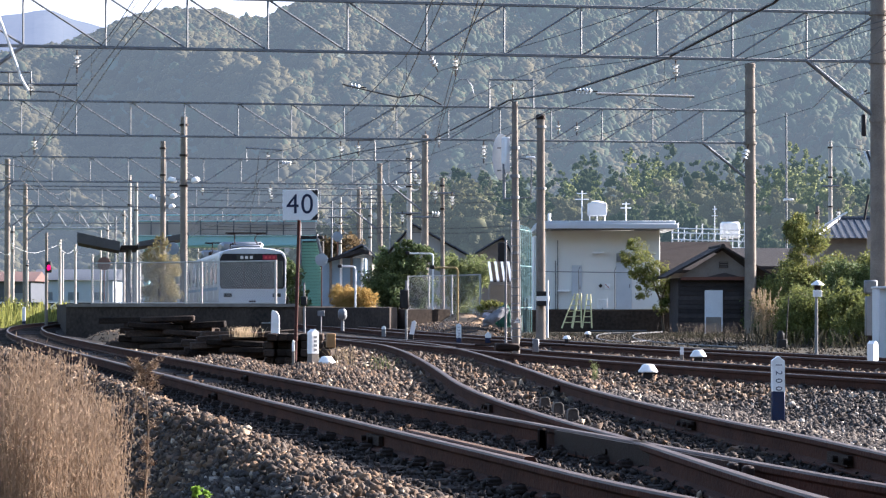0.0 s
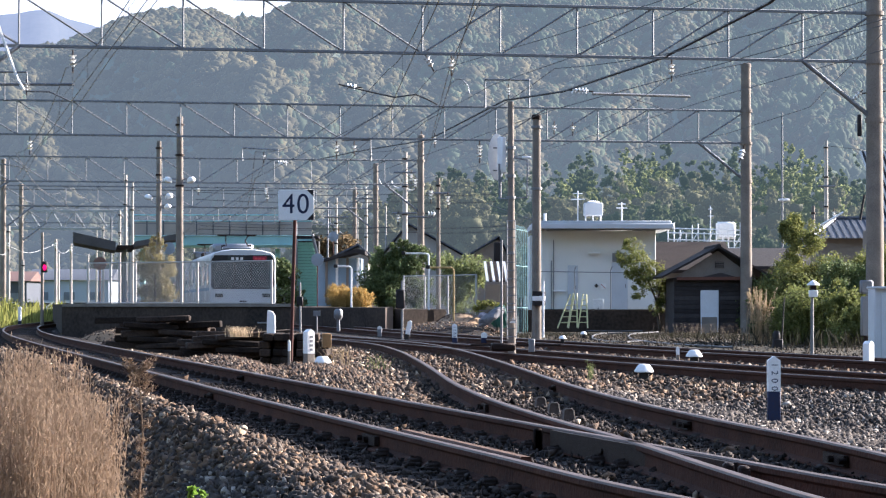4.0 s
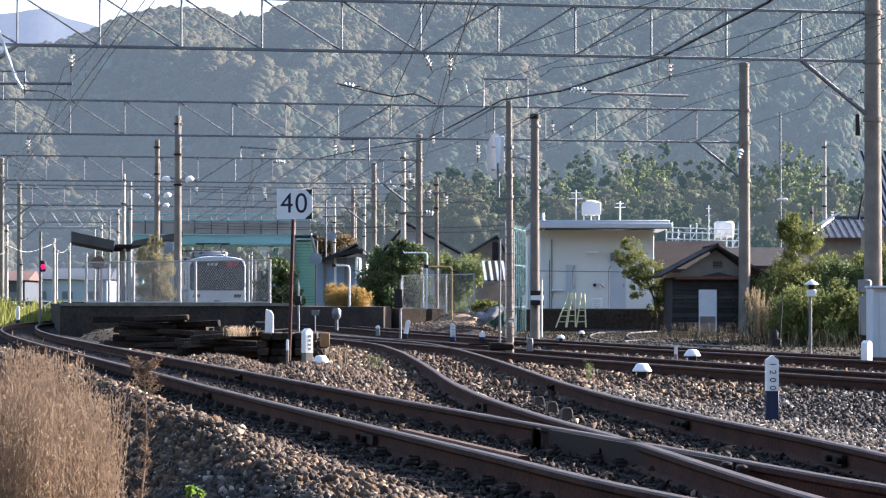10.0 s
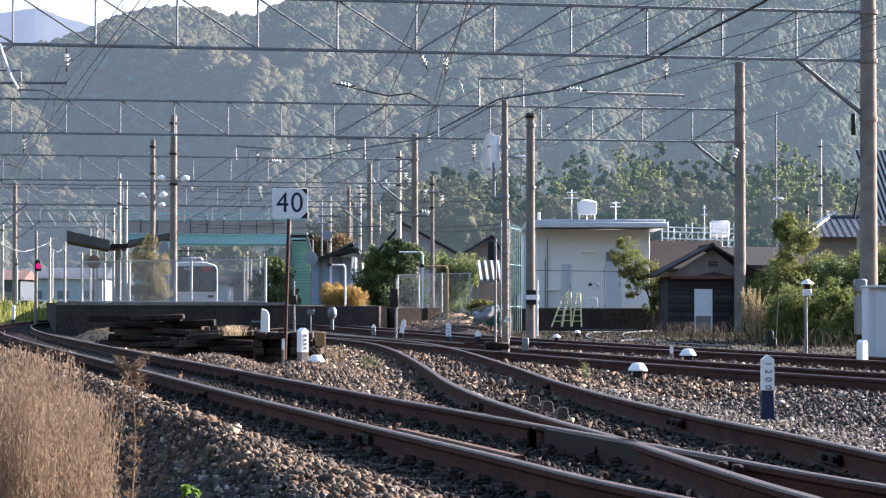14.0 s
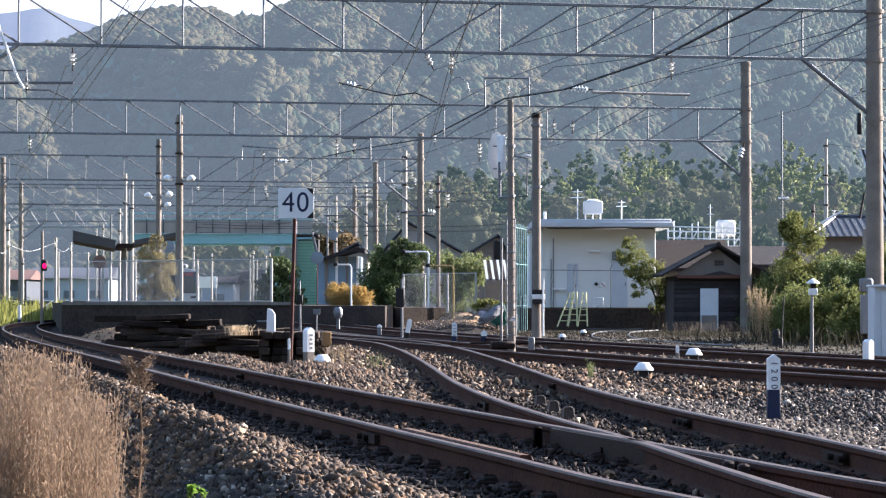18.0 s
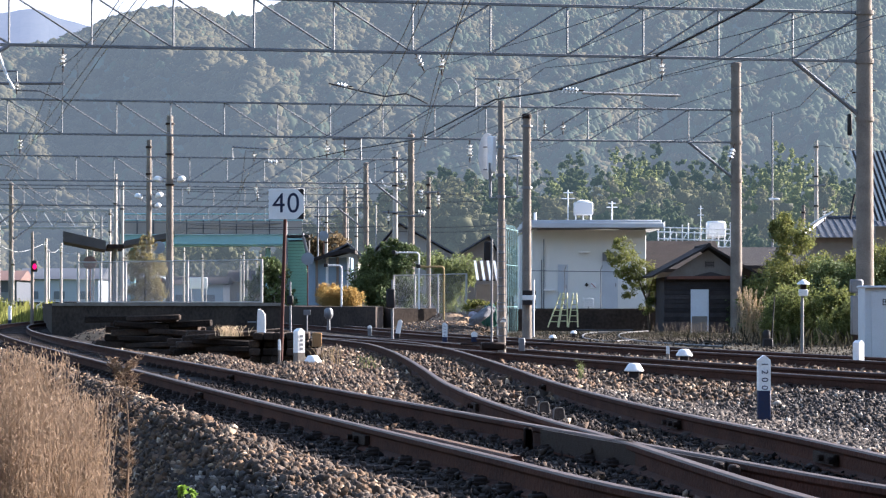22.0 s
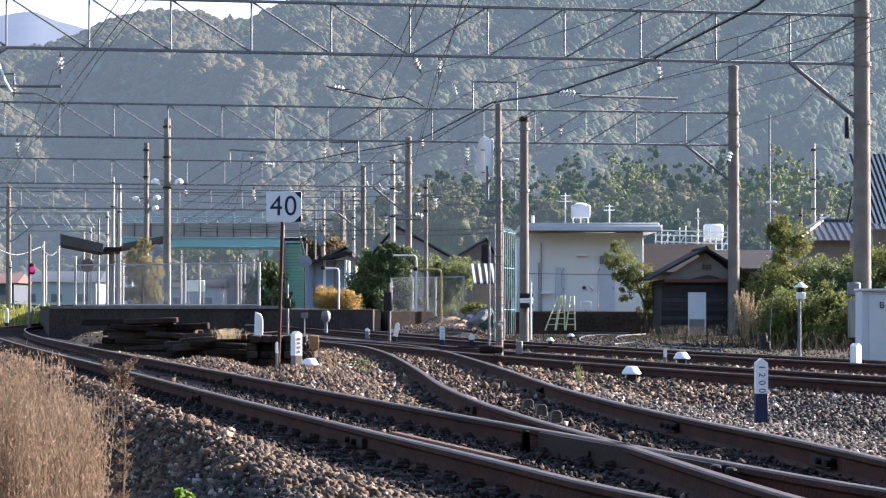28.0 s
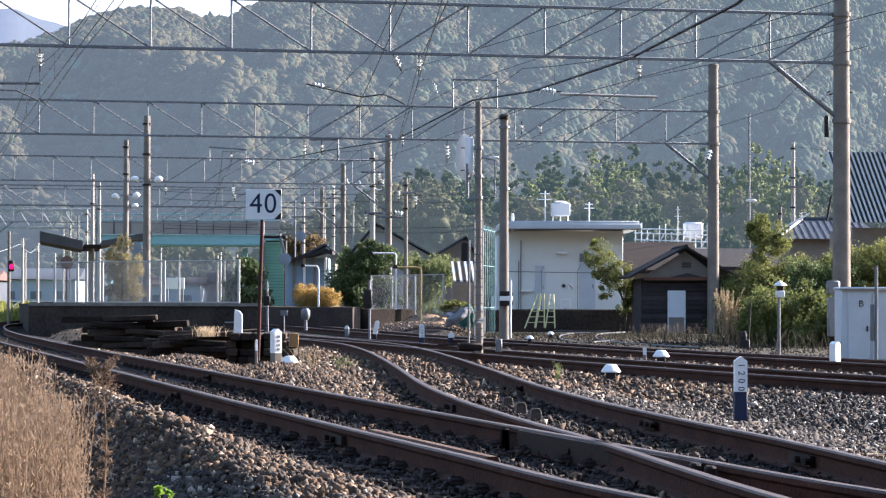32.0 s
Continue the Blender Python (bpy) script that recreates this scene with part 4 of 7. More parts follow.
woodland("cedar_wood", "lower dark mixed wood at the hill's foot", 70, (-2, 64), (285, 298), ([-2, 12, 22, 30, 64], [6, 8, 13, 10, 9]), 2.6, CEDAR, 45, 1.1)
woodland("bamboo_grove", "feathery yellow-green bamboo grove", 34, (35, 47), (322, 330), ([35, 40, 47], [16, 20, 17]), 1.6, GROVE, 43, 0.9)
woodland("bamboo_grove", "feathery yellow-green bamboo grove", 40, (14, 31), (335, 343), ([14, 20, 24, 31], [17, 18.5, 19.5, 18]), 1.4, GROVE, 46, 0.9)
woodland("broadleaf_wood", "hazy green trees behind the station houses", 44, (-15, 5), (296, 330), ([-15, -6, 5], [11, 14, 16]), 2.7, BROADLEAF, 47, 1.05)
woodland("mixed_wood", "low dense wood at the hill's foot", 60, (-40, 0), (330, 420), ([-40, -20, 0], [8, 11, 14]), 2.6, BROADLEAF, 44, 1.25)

# ---- weeds near the eye ----
def weed_clump(name, at, label, n, spread, height, seed, material, lean=0.12, plume=26, r0=0.0014, fluff=1.0):
    t = thing(name, at, label, "dry weeds", "dry weeds")
    r = np.random.default_rng(seed)
    vs, fs = [], []
    for i in range(n):
        bx, by = r.normal(0, spread), r.normal(0, spread * 0.6)
        h = height * (1.02 - 0.4 * r.uniform(0, 1) ** 1.6)
        lx, ly = r.normal(0, lean) * h, r.normal(0, lean) * h
        pts = [np.array([bx + lx * q * q, by + ly * q * q, h * q]) for q in (0, 0.35, 0.7, 1)]
        for a, b in zip(pts, pts[1:]):
            for ax in (np.array([1, 0, 0]), np.array([0, 1, 0])):
                o = len(vs)
                vs += [a - ax * r0, a + ax * r0, b + ax * r0 * 0.6, b - ax * r0 * 0.6]
                fs.append((o, o + 1, o + 2, o + 3))
        for k in range(plume):
            q = r.uniform(0.35, 1) ** 0.7
            c = np.array([bx + lx * q * q, by + ly * q * q, h * q]) + r.normal(0, 0.016 + 0.022 * (1 - q), 3)
            d = np.array([r.normal(0, 0.38), r.normal(0, 0.38), r.uniform(0.3, 1.2)])
            d = d / np.linalg.norm(d) * r.uniform(0.004, 0.0125) * fluff
            w = np.cross(d, r.normal(size=3))
            w = w / np.linalg.norm(w) * r.uniform(0.0008, 0.0019) * fluff
            o = len(vs)
            vs += [c - d - w * 0.3, c - w, c + d, c + w]
            fs.append((o, o + 1, o + 2, o + 3))
    o = quick("stems", np.array(vs) + np.array(at), np.array(fs), material)
    o.parent = t
    o.matrix_parent_inverse = t.matrix_basis.inverted()
    tagged(o, kind="stuff")
    return t


PALESTRAW = mat("pale dry weed heads", (0.5, 0.39, 0.25), (0.34, 0.265, 0.165), 0.9, 0, 2, 30, 0, island=0.3, trans=0.3)
WEEDS = []
for k, (x_at, d, top, n, sp) in enumerate(((-1.366, 9.0, 0.635, 260, 0.05), (-1.276, 9.3, 0.605, 320, 0.05), (-1.102, 9.0, 0.49, 210, 0.03), (-1.204, 8.2, 0.57, 200, 0.055), (-1.132, 8.5, 0.48, 230, 0.055))):
    WEEDS.append(weed_clump("dry_weeds", (x_at, d, -1.0), "tall clump of dry brown feathery weeds on the bank", n, sp, (top + 1.0) * 1.0, 51 + k, STRAW, 0.03, 128))


def single_stalk(at, height, seed):
    t = thing("dry_stalk", at, "single dry brown branching weed stalk on the bank", "dry weeds")
    r = random.Random(seed)
    sh = Shape()
    base = Vector(at)
    prev = base
    for k in range(1, 9):
        q = base + Vector((0.008 * math.sin(k * 1.3), 0.0, height * k / 8))
        sh.tube(prev, q, 0.0062 - 0.0004 * k, 0.0058 - 0.0004 * k, 6)
        prev = q
    sh.ob("stem", STRAW, t)
    sh = Shape()
    for k in range(120):
        q = 1 - 0.75 * r.uniform(0, 1) ** 2.2
        p = base + Vector((0.008 * math.sin(q * 10), 0, height * q))
        side = r.choice((-1, 1))
        ln = (0.035 if q < 0.8 else 0.07) * r.uniform(0.3, 1.0)
        e = p + Vector((side * ln * r.uniform(0.6, 1), r.uniform(-0.03, 0.03), ln * r.uniform(0.2, 0.9)))
        sh.tube(p, e, 0.0014, 0.0008, 4, False)
        for j in range(10):
            c = p.lerp(e, r.uniform(0.4, 1.05)) + Vector((r.uniform(-1, 1), r.uniform(-1, 1), r.uniform(-1, 1))) * 0.008
            sh.tube(c, c + Vector((r.uniform(-1, 1), r.uniform(-1, 1), r.uniform(-0.3, 1))) * 0.014, 0.0016, 0.0007, 4, False)
    tagged(sh.ob("foliage", STRAW, t), kind="stuff")
    return t


STALK = single_stalk((-1.008, 9.6, -0.35), 0.579 + 0.35, 7)
weed_clump("dry_weeds", (-0.765, 13.0, -0.62), "small tuft of dry weeds on the ballast bank", 70, 0.05, 0.24, 61, STRAW, 0.3, 16)
weed_clump("dry_weeds", (8.378, 74, -0.4), "tall tuft of pale dry weeds by the bushes", 34, 0.14, 1.65, 62, PALESTRAW, 0.1, 60, 0.006, 4.0)
weed_clump("dry_weeds", (8.823, 74, -0.4), "tall tuft of pale dry weeds by the bushes", 26, 0.17, 1.3, 63, PALESTRAW, 0.12, 50, 0.006, 4.0)
weed_clump("dry_weeds", (8.576, 92, -0.4), "thin grey-brown dry weeds before the shed", 90, 0.75, 0.6, 64, mat("grey dry weeds", (0.17, 0.14, 0.11), (0.1, 0.085, 0.068), 0.9, 0, 2, 20, 0, island=0.4, trans=0.4), 0.2, 16, 0.004, 2.5)
weed_clump("dry_weeds", (1.923, 36, -0.2), "small yellow-green weed growing in the ballast", 8, 0.03, 0.3, 65, BAMBOO, 0.1, 14, 0.003, 2.0)
weed_clump("dry_weeds", (-1.504, 42, -0.1), "small tuft of yellow-green grass in the ballast", 26, 0.12, 0.28, 66, PALESTRAW, 0.4, 6, 0.003)
weed_clump("dry_weeds", (-0.851, 38, -0.06), "small tuft of yellow-green grass in the ballast", 18, 0.09, 0.18, 67, BAMBOO, 0.4, 6, 0.003)
plant("weed_leaf", (-0.755, 8.6, -0.35), "bright green broad leaved weed on the bank", "weed", [(0, 0, 0.585, 0.02), (0.035, 0, 0.57, 0.018)], 8, 0.014, mat("bright green leaf", (0.25, 0.36, 0.06), (0.18, 0.3, 0.05), 0.5, 0, 4, 30, 0, trans=0.4), 68, [((0, 0, -0.3), (0, 0, 0.57), 0.003, 0.002)])

# meadow grass beyond the bend
r_ = np.random.default_rng(71)
gv, gf = [], []
gx_, gy_ = r_.uniform(-36, -13, 16000), r_.uniform(96, 180, 16000)
okm = left_of_main(gx_, gy_) > 1.6
for x, y in zip(gx_[okm], gy_[okm]):
    h = r_.uniform(0.4, 1.1) + 0.6 * max(0.0, math.sin(x * 1.9 + y * 0.3) * math.sin(y * 0.5))
    a, lx = r_.uniform(0, 3.14), r_.normal(0, 0.15)
    o = len(gv)
    wx, wy = 0.05 * math.cos(a), 0.05 * math.sin(a)
    gv += [(x - wx, y - wy, -0.4), (x + wx, y + wy, -0.4), (x + lx + wx * 0.4, y, -0.4 + h), (x + lx - wx * 0.4, y, -0.4 + h * 0.9)]
    gf.append((o, o + 1, o + 2, o + 3))
tagged(quick("meadow_grass", np.array(gv), np.array(gf), mat("yellow-green tall grass", (0.33, 0.31, 0.08), (0.10, 0.12, 0.035), 0.8, 0, 0.9, 4, 0, island=0.5, trans=0.4)), "tall yellow-green grass beyond the bend", "grass", kind="stuff")

sn = 420
sx_, sy_ = r_.uniform(-36, -13, sn), r_.uniform(98, 170, sn)
oks = left_of_main(sx_, sy_) > 2.6
mc = np.stack([sx_, sy_, r_.uniform(-0.2, 0.75, sn)], -1)[oks]
mv, mf = leaf_arrays(mc, r_.uniform(0.35, 0.8, len(mc)), 80, 0.07, r_, 0.8, 0.3)
tagged(quick("meadow_shrubs", mv, mf, mat("yellow-green shrub leaves", (0.32, 0.30, 0.08), (0.11, 0.13, 0.04), 0.8, 0, 0.7, 6, 0, island=0.45, trans=0.4)), "low yellow-green shrubs and weeds beyond the bend", "shrubs", kind="stuff")

rv = np.random.default_rng(77)
vv, vf = [], []
for cx_, cy_, sx_, sy_, n_, h_ in ((7.8, 88, 2.4, 7, 1300, 0.22), (10.2, 74, 2.2, 7, 1500, 0.45), (11.0, 80, 1.6, 8, 1200, 0.6), (3.5, 92, 2.0, 4, 600, 0.2)):
    for k in range(n_):
        x, y = rv.normal(cx_, sx_ * 0.5), rv.normal(cy_, sy_ * 0.4)
        h = h_ * rv.uniform(0.3, 1.2)
        a, lx = rv.uniform(0, 3.14), rv.normal(0, 0.12)
        wx, wy = 0.012 * math.cos(a), 0.012 * math.sin(a)
        o = len(vv)
        vv += [(x - wx, y - wy, -0.3), (x + wx, y + wy, -0.3), (x + lx + wx * 0.3, y, -0.28 + h), (x + lx - wx * 0.3, y, -0.28 + h * 0.9)]
        vf.append((o, o + 1, o + 2, o + 3))
tagged(quick("verge_weeds", np.array(vv), np.array(vf), mat("grey-green verge weeds", (0.05, 0.042, 0.03), (0.026, 0.028, 0.018), 0.9, 0, 0.8, 8, 0, island=0.5, trans=0.3)), "tangled grey-green and brown weeds along the fence line", "weeds", kind="stuff")

# ---- speed sign ----
SG = thing("speed_sign", (-2.556, 49, -0.14), "white rectangular speed limit sign on a rusty leaning post", "sign")
Shape().tube((-2.566, 49, -0.179), (-2.486, 49, 2.712), 0.032, 0.03, 10).ob("post", REDRUST, SG, "red-brown rusty steel post")
sc = Vector((-2.473, 48.94, 2.533))
Shape().box(sc, (0.617, 0.02, 0.529), 0, 0.004).ob("plate", WHITE, SG)
for sgn in (1, -1):
    cx, cz = 0.304, 0.261
    t = 0.125
    poly = [(cx - t, cz), (cx, cz - t), (cx, cz)] if sgn > 0 else [(cx - t, -cz), (cx, -cz), (cx, -cz + t)]
    sh = Shape()
    sh.prism(poly[::-1] if sgn > 0 else poly, -0.0135, -0.0105, Matrix.Translation(sc))
    sh.ob("corner_mark", BLACK, SG)
for ch, dx in (("4", -0.132), ("0", 0.118)):
    text_mesh(ch, 0.353, NAVY, "numeral", SG, Matrix.Translation(sc + Vector((dx, -0.014, 0))) @ FACE @ Matrix.Diagonal((0.94, 1.0, 1.0, 1)))

# ---- marker stakes ----
def stake(x, y, z0, w, h, foot, label, word="", tilt=0.0, rz=0.0, foot_mat=NAVY, dp=None, group="marker stakes"):
    t = thing("marker_stake", (x, y, z0), label, "marker post", group)
    m = Matrix.Translation((x, y, z0)) @ Matrix.Rotation(rz, 4, "Z") @ Matrix.Rotation(tilt, 4, "Y")
    dp = dp or w
    Shape().box((0, 0, 0), (w, dp, foot + 0.1), 0, 0.006, m @ Matrix.Translation((0, 0, foot / 2 - 0.05))).ob("foot", foot_mat, t, "dark painted foot")
    sh = Shape()
    sh.prism([(-w / 2, foot), (w / 2, foot), (w / 2, h - w * 0.35), (w * 0.05, h), (-w * 0.05, h), (-w / 2, h - w * 0.35)], -dp / 2, dp / 2, m)
    sh.ob("post", WHITE, t)
    if word:
        n = len(word)
        body = h - foot - w * 0.3
        for i, ch in enumerate(word):
            zc = h - w * 0.38 - body * (i + 0.5) / n
            text_mesh(ch, body / n * 0.86, NAVY, "digit", t, m @ Matrix.Translation((0, -dp / 2 - 0.003, zc)) @ FACE @ Matrix.Rotation(radians(-90), 4, "Z"))
    return t


stake(3.081, 26, -0.166, 0.115, 0.494, 0.172, "white marker stake lettered 1200 with dark blue foot", "1200")
stake(0.369, 66, -0.044, 0.12, 0.409, 0.079, "small white marker stake lettered 1200", "1200")
FS = stake(-2, 43.5, -0.174, 0.13, 0.6, 0.226, "white marker stake with faint unreadable writing", rz=0.6, foot_mat=CONC)
for k in range(4):
    Shape().box((0, 0, 0), (0.06 - 0.012 * (k % 2), 0.006, 0.035), 0, 0, Matrix.Translation((-2, 43.5, -0.174)) @ Matrix.Rotation(0.6, 4, "Z") @ Matrix.Translation((0, -0.067, 0.48 - 0.065 * k))).ob("writing", GALV, FS)
stake(6.388, 42, -0.19, 0.12, 0.454, 0.076, "plain white marker stake beside the rails", rz=0.75)
stake(-0.763, 67, -0.003, 0.11, 0.442, 0.107, "white marker stake leaning to one side", tilt=0.2, foot_mat=BLACK)
stake(-1.679, 80, 0, 0.12, 0.208, 0.112, "short white stake beside the rails", foot_mat=GALV)
stake(1.056, 66, 0.008, 0.14, 0.158, 0.026, "short white stake beside the rails")
stake(3.551, 42, -0.039, 0.05, 0.218, 0.101, "thin short white-topped stake in the ballast", foot_mat=CONC)
stake(-2.49, 47, -0.12, 0.045, 0.338, 0.15, "thin short white-topped stake by the sign", foot_mat=CONC)

# ---- hooded white ground markers ----
def dome(x, y, z0, w, label):
    t = thing("ground_marker", (x, y, z0), label, "ground marker", "hooded ground markers")
    r = w / 2
    Shape().box((x, y, z0 + r * 0.3), (w * 0.5, w * 0.5, r * 0.8 + 0.04), 0, 0.01).ob("base", BLACK, t, "black base box")
    Shape().lathe((x, y, z0 + r * 0.68), [(r * 0.98, 0), (r, r * 0.12), (r * 0.95, r * 0.2), (r * 0.6, r * 0.72), (r * 0.45, r * 0.8), (0.01, r * 0.82)], 10).ob("hood", WHITE, t, "white moulded hood")


dome(2.612, 36, -0.142, 0.252, "white hooded ground marker on a black base")
dome(3.975, 44, -0.097, 0.264, "white hooded ground marker on a black base")
dome(-1.688, 41, -0.134, 0.254, "white hooded ground marker on a black base")
dome(2.714, 62, -0.005, 0.174, "small white hooded ground marker")
dome(3.583, 70, 0.016, 0.168, "small white hooded ground marker")

# ---- stacked old sleepers ----
WORNTIMBER = mat("split weathered sleeper timber", (0.058, 0.041, 0.03), (0.015, 0.012, 0.011), 0.9, 0, 3, 26, 0.8, vary=0.6)
old_data = Shape().box((0, 0, 0), (2.0, 0.2, 0.14), 0, 0.02).data("timber", WORNTIMBER)
short_data = Shape().box((0.1, 0, 0), (1.15, 0.19, 0.12), 0.06, 0.025).data("timber", WORNTIMBER)
def timber_stack(at, label, rows, spread=True):
    t = thing("timber_stack", at, label, "timber stack", "stacked sleepers")
    for i, (x, y, z, rz, tl) in enumerate(rows):
        o = new("timber", old_data if spread is None or i % 3 else short_data)
        o.parent = t
        o.matrix_basis = t.matrix_basis.inverted() @ Matrix.Translation((x, y, z)) @ Matrix.Rotation(rz, 4, "Z") @ Matrix.Rotation(tl, 4, "Y")


r = random.Random(8)
rows = []
for lay in range(6):
    for k in range(3 if lay < 5 else 2):
        rows.append((-5.593 + r.uniform(-0.4, 0.4) - 0.06 * lay, 59.4 + k * 0.26, -0.22 + lay * 0.142 + r.uniform(-0.02, 0.02), r.uniform(-0.32, 0.3), r.uniform(-0.075, 0.075)))
timber_stack((-5.593, 60, -0.3), "stack of dark weathered old timber sleepers", rows)
rows = []
for lay in range(4):
    for k in range(3):
        rows.append((-4.093 + r.uniform(-0.2, 0.2), 56.5 + k * 0.27, -0.24 + lay * 0.14 + r.uniform(-0.02, 0.02), r.uniform(-0.3, 0.3), r.uniform(-0.08, 0.08)))
timber_stack((-4.093, 57, -0.3), "low untidy stack of dark old timber sleepers", rows)
rows = []
for lay in range(4):
    for k in range(6 - (lay > 2)):
        rows.append((-3.284 + k * 0.215 + r.uniform(-0.02, 0.02), 54.6 + r.uniform(-0.2, 0.2), -0.26 + lay * 0.148, radians(90) + r.uniform(-0.05, 0.05), 0))
timber_stack((-2.852, 54, -0.3), "square stack of dark sleepers seen end on", rows, None)
Shape().box((-2.091, 52.6, 0.135), (0.16, 0.4, 0.26), 0.1, 0.01).ob("timber_offcut", mat("cut timber end", (0.33, 0.19, 0.085), (0.22, 0.13, 0.06), 0.85, 0, 8, 60, 0.4))
tagged(bpy.data.objects["timber_offcut"], "freshly cut orange-brown timber offcut by the stack", "timber")
weed_clump("dry_weeds", (-3.76, 53.4, 0.192), "pale dry grass tuft lit on the timber stack", 90, 0.12, 0.2, 75, mat("pale straw", (0.72, 0.6, 0.42), (0.6, 0.48, 0.33), 0.9, 0, 2, 20, 0, trans=0.4), 0.35, 12, 0.003)
HB = thing("hooded_post", (-3.253, 54.6, 0.232), "white hooded marker post standing on the timber stack", "marker post")
sh = Shape()
hb = Vector((-3.253, 54.6, 0.232))
sh.prism([(-0.07, 0), (0.09, 0), (0.09, 0.36), (0.04, 0.44), (-0.05, 0.47), (-0.06, 0.40)], -0.09, 0.09, Matrix.Translation(hb))
sh.ob("body", WHITE, HB)
Shape().box(hb + Vector((-0.16, 0, 0.22)), (0.18, 0.1, 0.03), 0, 0.005).ob("arm", GALV, HB)

# ---- fence on the platform end ----
ZINC = mat("pale zinc tube", (0.42, 0.42, 0.40), (0.33, 0.33, 0.32), 0.5, 0.2, 4, 40, 0.05)
def chain_fence(name, a, b, z0, z1, posts, label, cell=0.105, wr=0.0048):
    t = thing(name, (a[0], a[1], z0), label, "fence", "chain-link fences")
    A, B = Vector((a[0], a[1], 0)), Vector((b[0], b[1], 0))
    L, H = (B - A).length, z1 - z0
    d = (B - A).normalized()
    for q in posts:
        p = A.lerp(B, q)
        Shape().tube((p.x, p.y, z0 - 0.05), (p.x, p.y, z1 + 0.03), 0.04, 0.04, 8).ob("post", ZINC, t)
    for zz in (z0 + 0.04, z1):
        Shape().tube(A + Vector((0, 0, zz)), B + Vector((0, 0, zz)), 0.02, 0.02, 6).ob("rail", ZINC, t)
    sh = Shape()
    k = -H
    while k < L:
        for sg in (1, -1):
            u0, u1 = max(k, 0), min(k + H, L)
            if u1 <= u0:
                continue
            w0, w1 = u0 - k, u1 - k
            if sg < 0:
                w0, w1 = H - w0, H - w1
            sh.tube(A + d * u0 + Vector((0, 0, z0 + w0)), A + d * u1 + Vector((0, 0, z0 + w1)), wr, wr, 3, False)
        k += cell
    sh.ob("wire_mesh", BRIGHTWIRE, t, "grey chain-link wire")
    return t


chain_fence("platform_fence", (-11.367, 91.5), (-5.104, 86.2), 0.82, 2.145, (0, 0.13, 0.27, 0.525, 0.61, 1.0), "grey chain-link fence on steel posts across the platform end")
chain_fence("trackside_fence", (-1.463, 118), (1.479, 112), 0.3, 1.996, (0, 0.3, 0.62, 1.0), "low grey chain-link fence beside the path", 0.17, 0.005)

# platform edge details
for nm, pl, zt in (("platform_coping", [(-12.262, 91.9), (-4.433, 84.9), (-4.454, 85.3), (-12.315, 92.3)], 0.0),):
    wall_block("platform_coping", pl, 0.74, 0.835, CONC, "weathered concrete platform edge coping", "coping")

# ---- poles ----
# Poles from 150 m on: paler concrete, their sunlit look put into the colour.
PALEPOLE = mat("sunlit far pole concrete", (0.46, 0.43, 0.38), (0.32, 0.29, 0.26), 0.85, 0, 2, 30, 0.15)
def simple_pole(x_at, d, z0, z1, r, label="weathered concrete pole beside the tracks", bands=2, name="utility_pole", steel=False):
    t = thing(name, (x_at, d, z0), label, "pole", "line-side poles")
    sh = Shape()
    sh.tube((x_at, d, z0), (x_at, d, z1), r * 1.05, r * 0.85, 12)
    sh.ob("shaft", GALV if steel else PALEPOLE if d >= 150 else CONC, t)
    for k in range(bands):
        zz = z1 - 0.35 - k * (z1 - z0) * 0.16
        Shape().lathe((x_at, d, zz), [(r, -0.04), (r * 1.18, -0.04), (r * 1.18, 0.04), (r, 0.04)], 12).ob("band", IRON, t)
    return t


P1 = simple_pole(-11.202, 122, 0.7, 8.933, 0.165, "tall concrete platform pole with twin lamps", 3)
P2 = simple_pole(-13.692, 138, 0.6, 8.81, 0.14, "tall concrete platform pole with twin lamps", 2)
simple_pole(-18.319, 165, -0.3, 8.394, 0.12)
simple_pole(-18.683, 172, -0.3, 8.303, 0.11)
simple_pole(-21.474, 190, -0.3, 7.186, 0.1)
simple_pole(-21.464, 185, -0.3, 6.573, 0.07, steel=True, bands=0)
simple_pole(-23.765, 200, -0.3, 6.401, 0.08, bands=1)
simple_pole(-21.739, 175, -0.3, 3.95, 0.08, bands=0)
simple_pole(-23.441, 180, -0.3, 4.688, 0.09, bands=1)
simple_pole(-23.735, 175, -0.3, 4.86, 0.10, bands=1)
simple_pole(-28.272, 210, -0.3, 4.664, 0.08, bands=0)
simple_pole(-24.389, 160, -0.3, 5.281, 0.11, bands=2)
simple_pole(-24.293, 165, -0.3, 3.44, 0.08, bands=1)
simple_pole(-26.669, 220, -0.3, 6.741, 0.08, bands=0)
simple_pole(-1.8, 150, -0.3, 8.905, 0.15, bands=4)
simple_pole(-0.025, 125, 0.0, 6.428, 0.10, "slightly leaning slender concrete pole", 2)
simple_pole(-4.645, 180, -0.3, 8.183, 0.11, bands=3)
simple_pole(-3.573, 190, -0.3, 7.452, 0.07, bands=0)
simple_pole(-6.189, 170, -0.3, 7.262, 0.10, bands=3)
simple_pole(-7.487, 190, -0.3, 7.794, 0.07, bands=0, steel=True)
simple_pole(-5.761, 200, -0.3, 7.282, 0.06, bands=0)
simple_pole(18.244, 150, -0.3, 11.01, 0.06, "tall thin steel pole by the houses", 0, steel=True)
simple_pole(20.584, 150, -0.3, 9.507, 0.12, "concrete utility pole by the houses", 3)
simple_pole(18.568, 140, -0.3, 5.701, 0.10, "short concrete utility pole by the houses", 1)
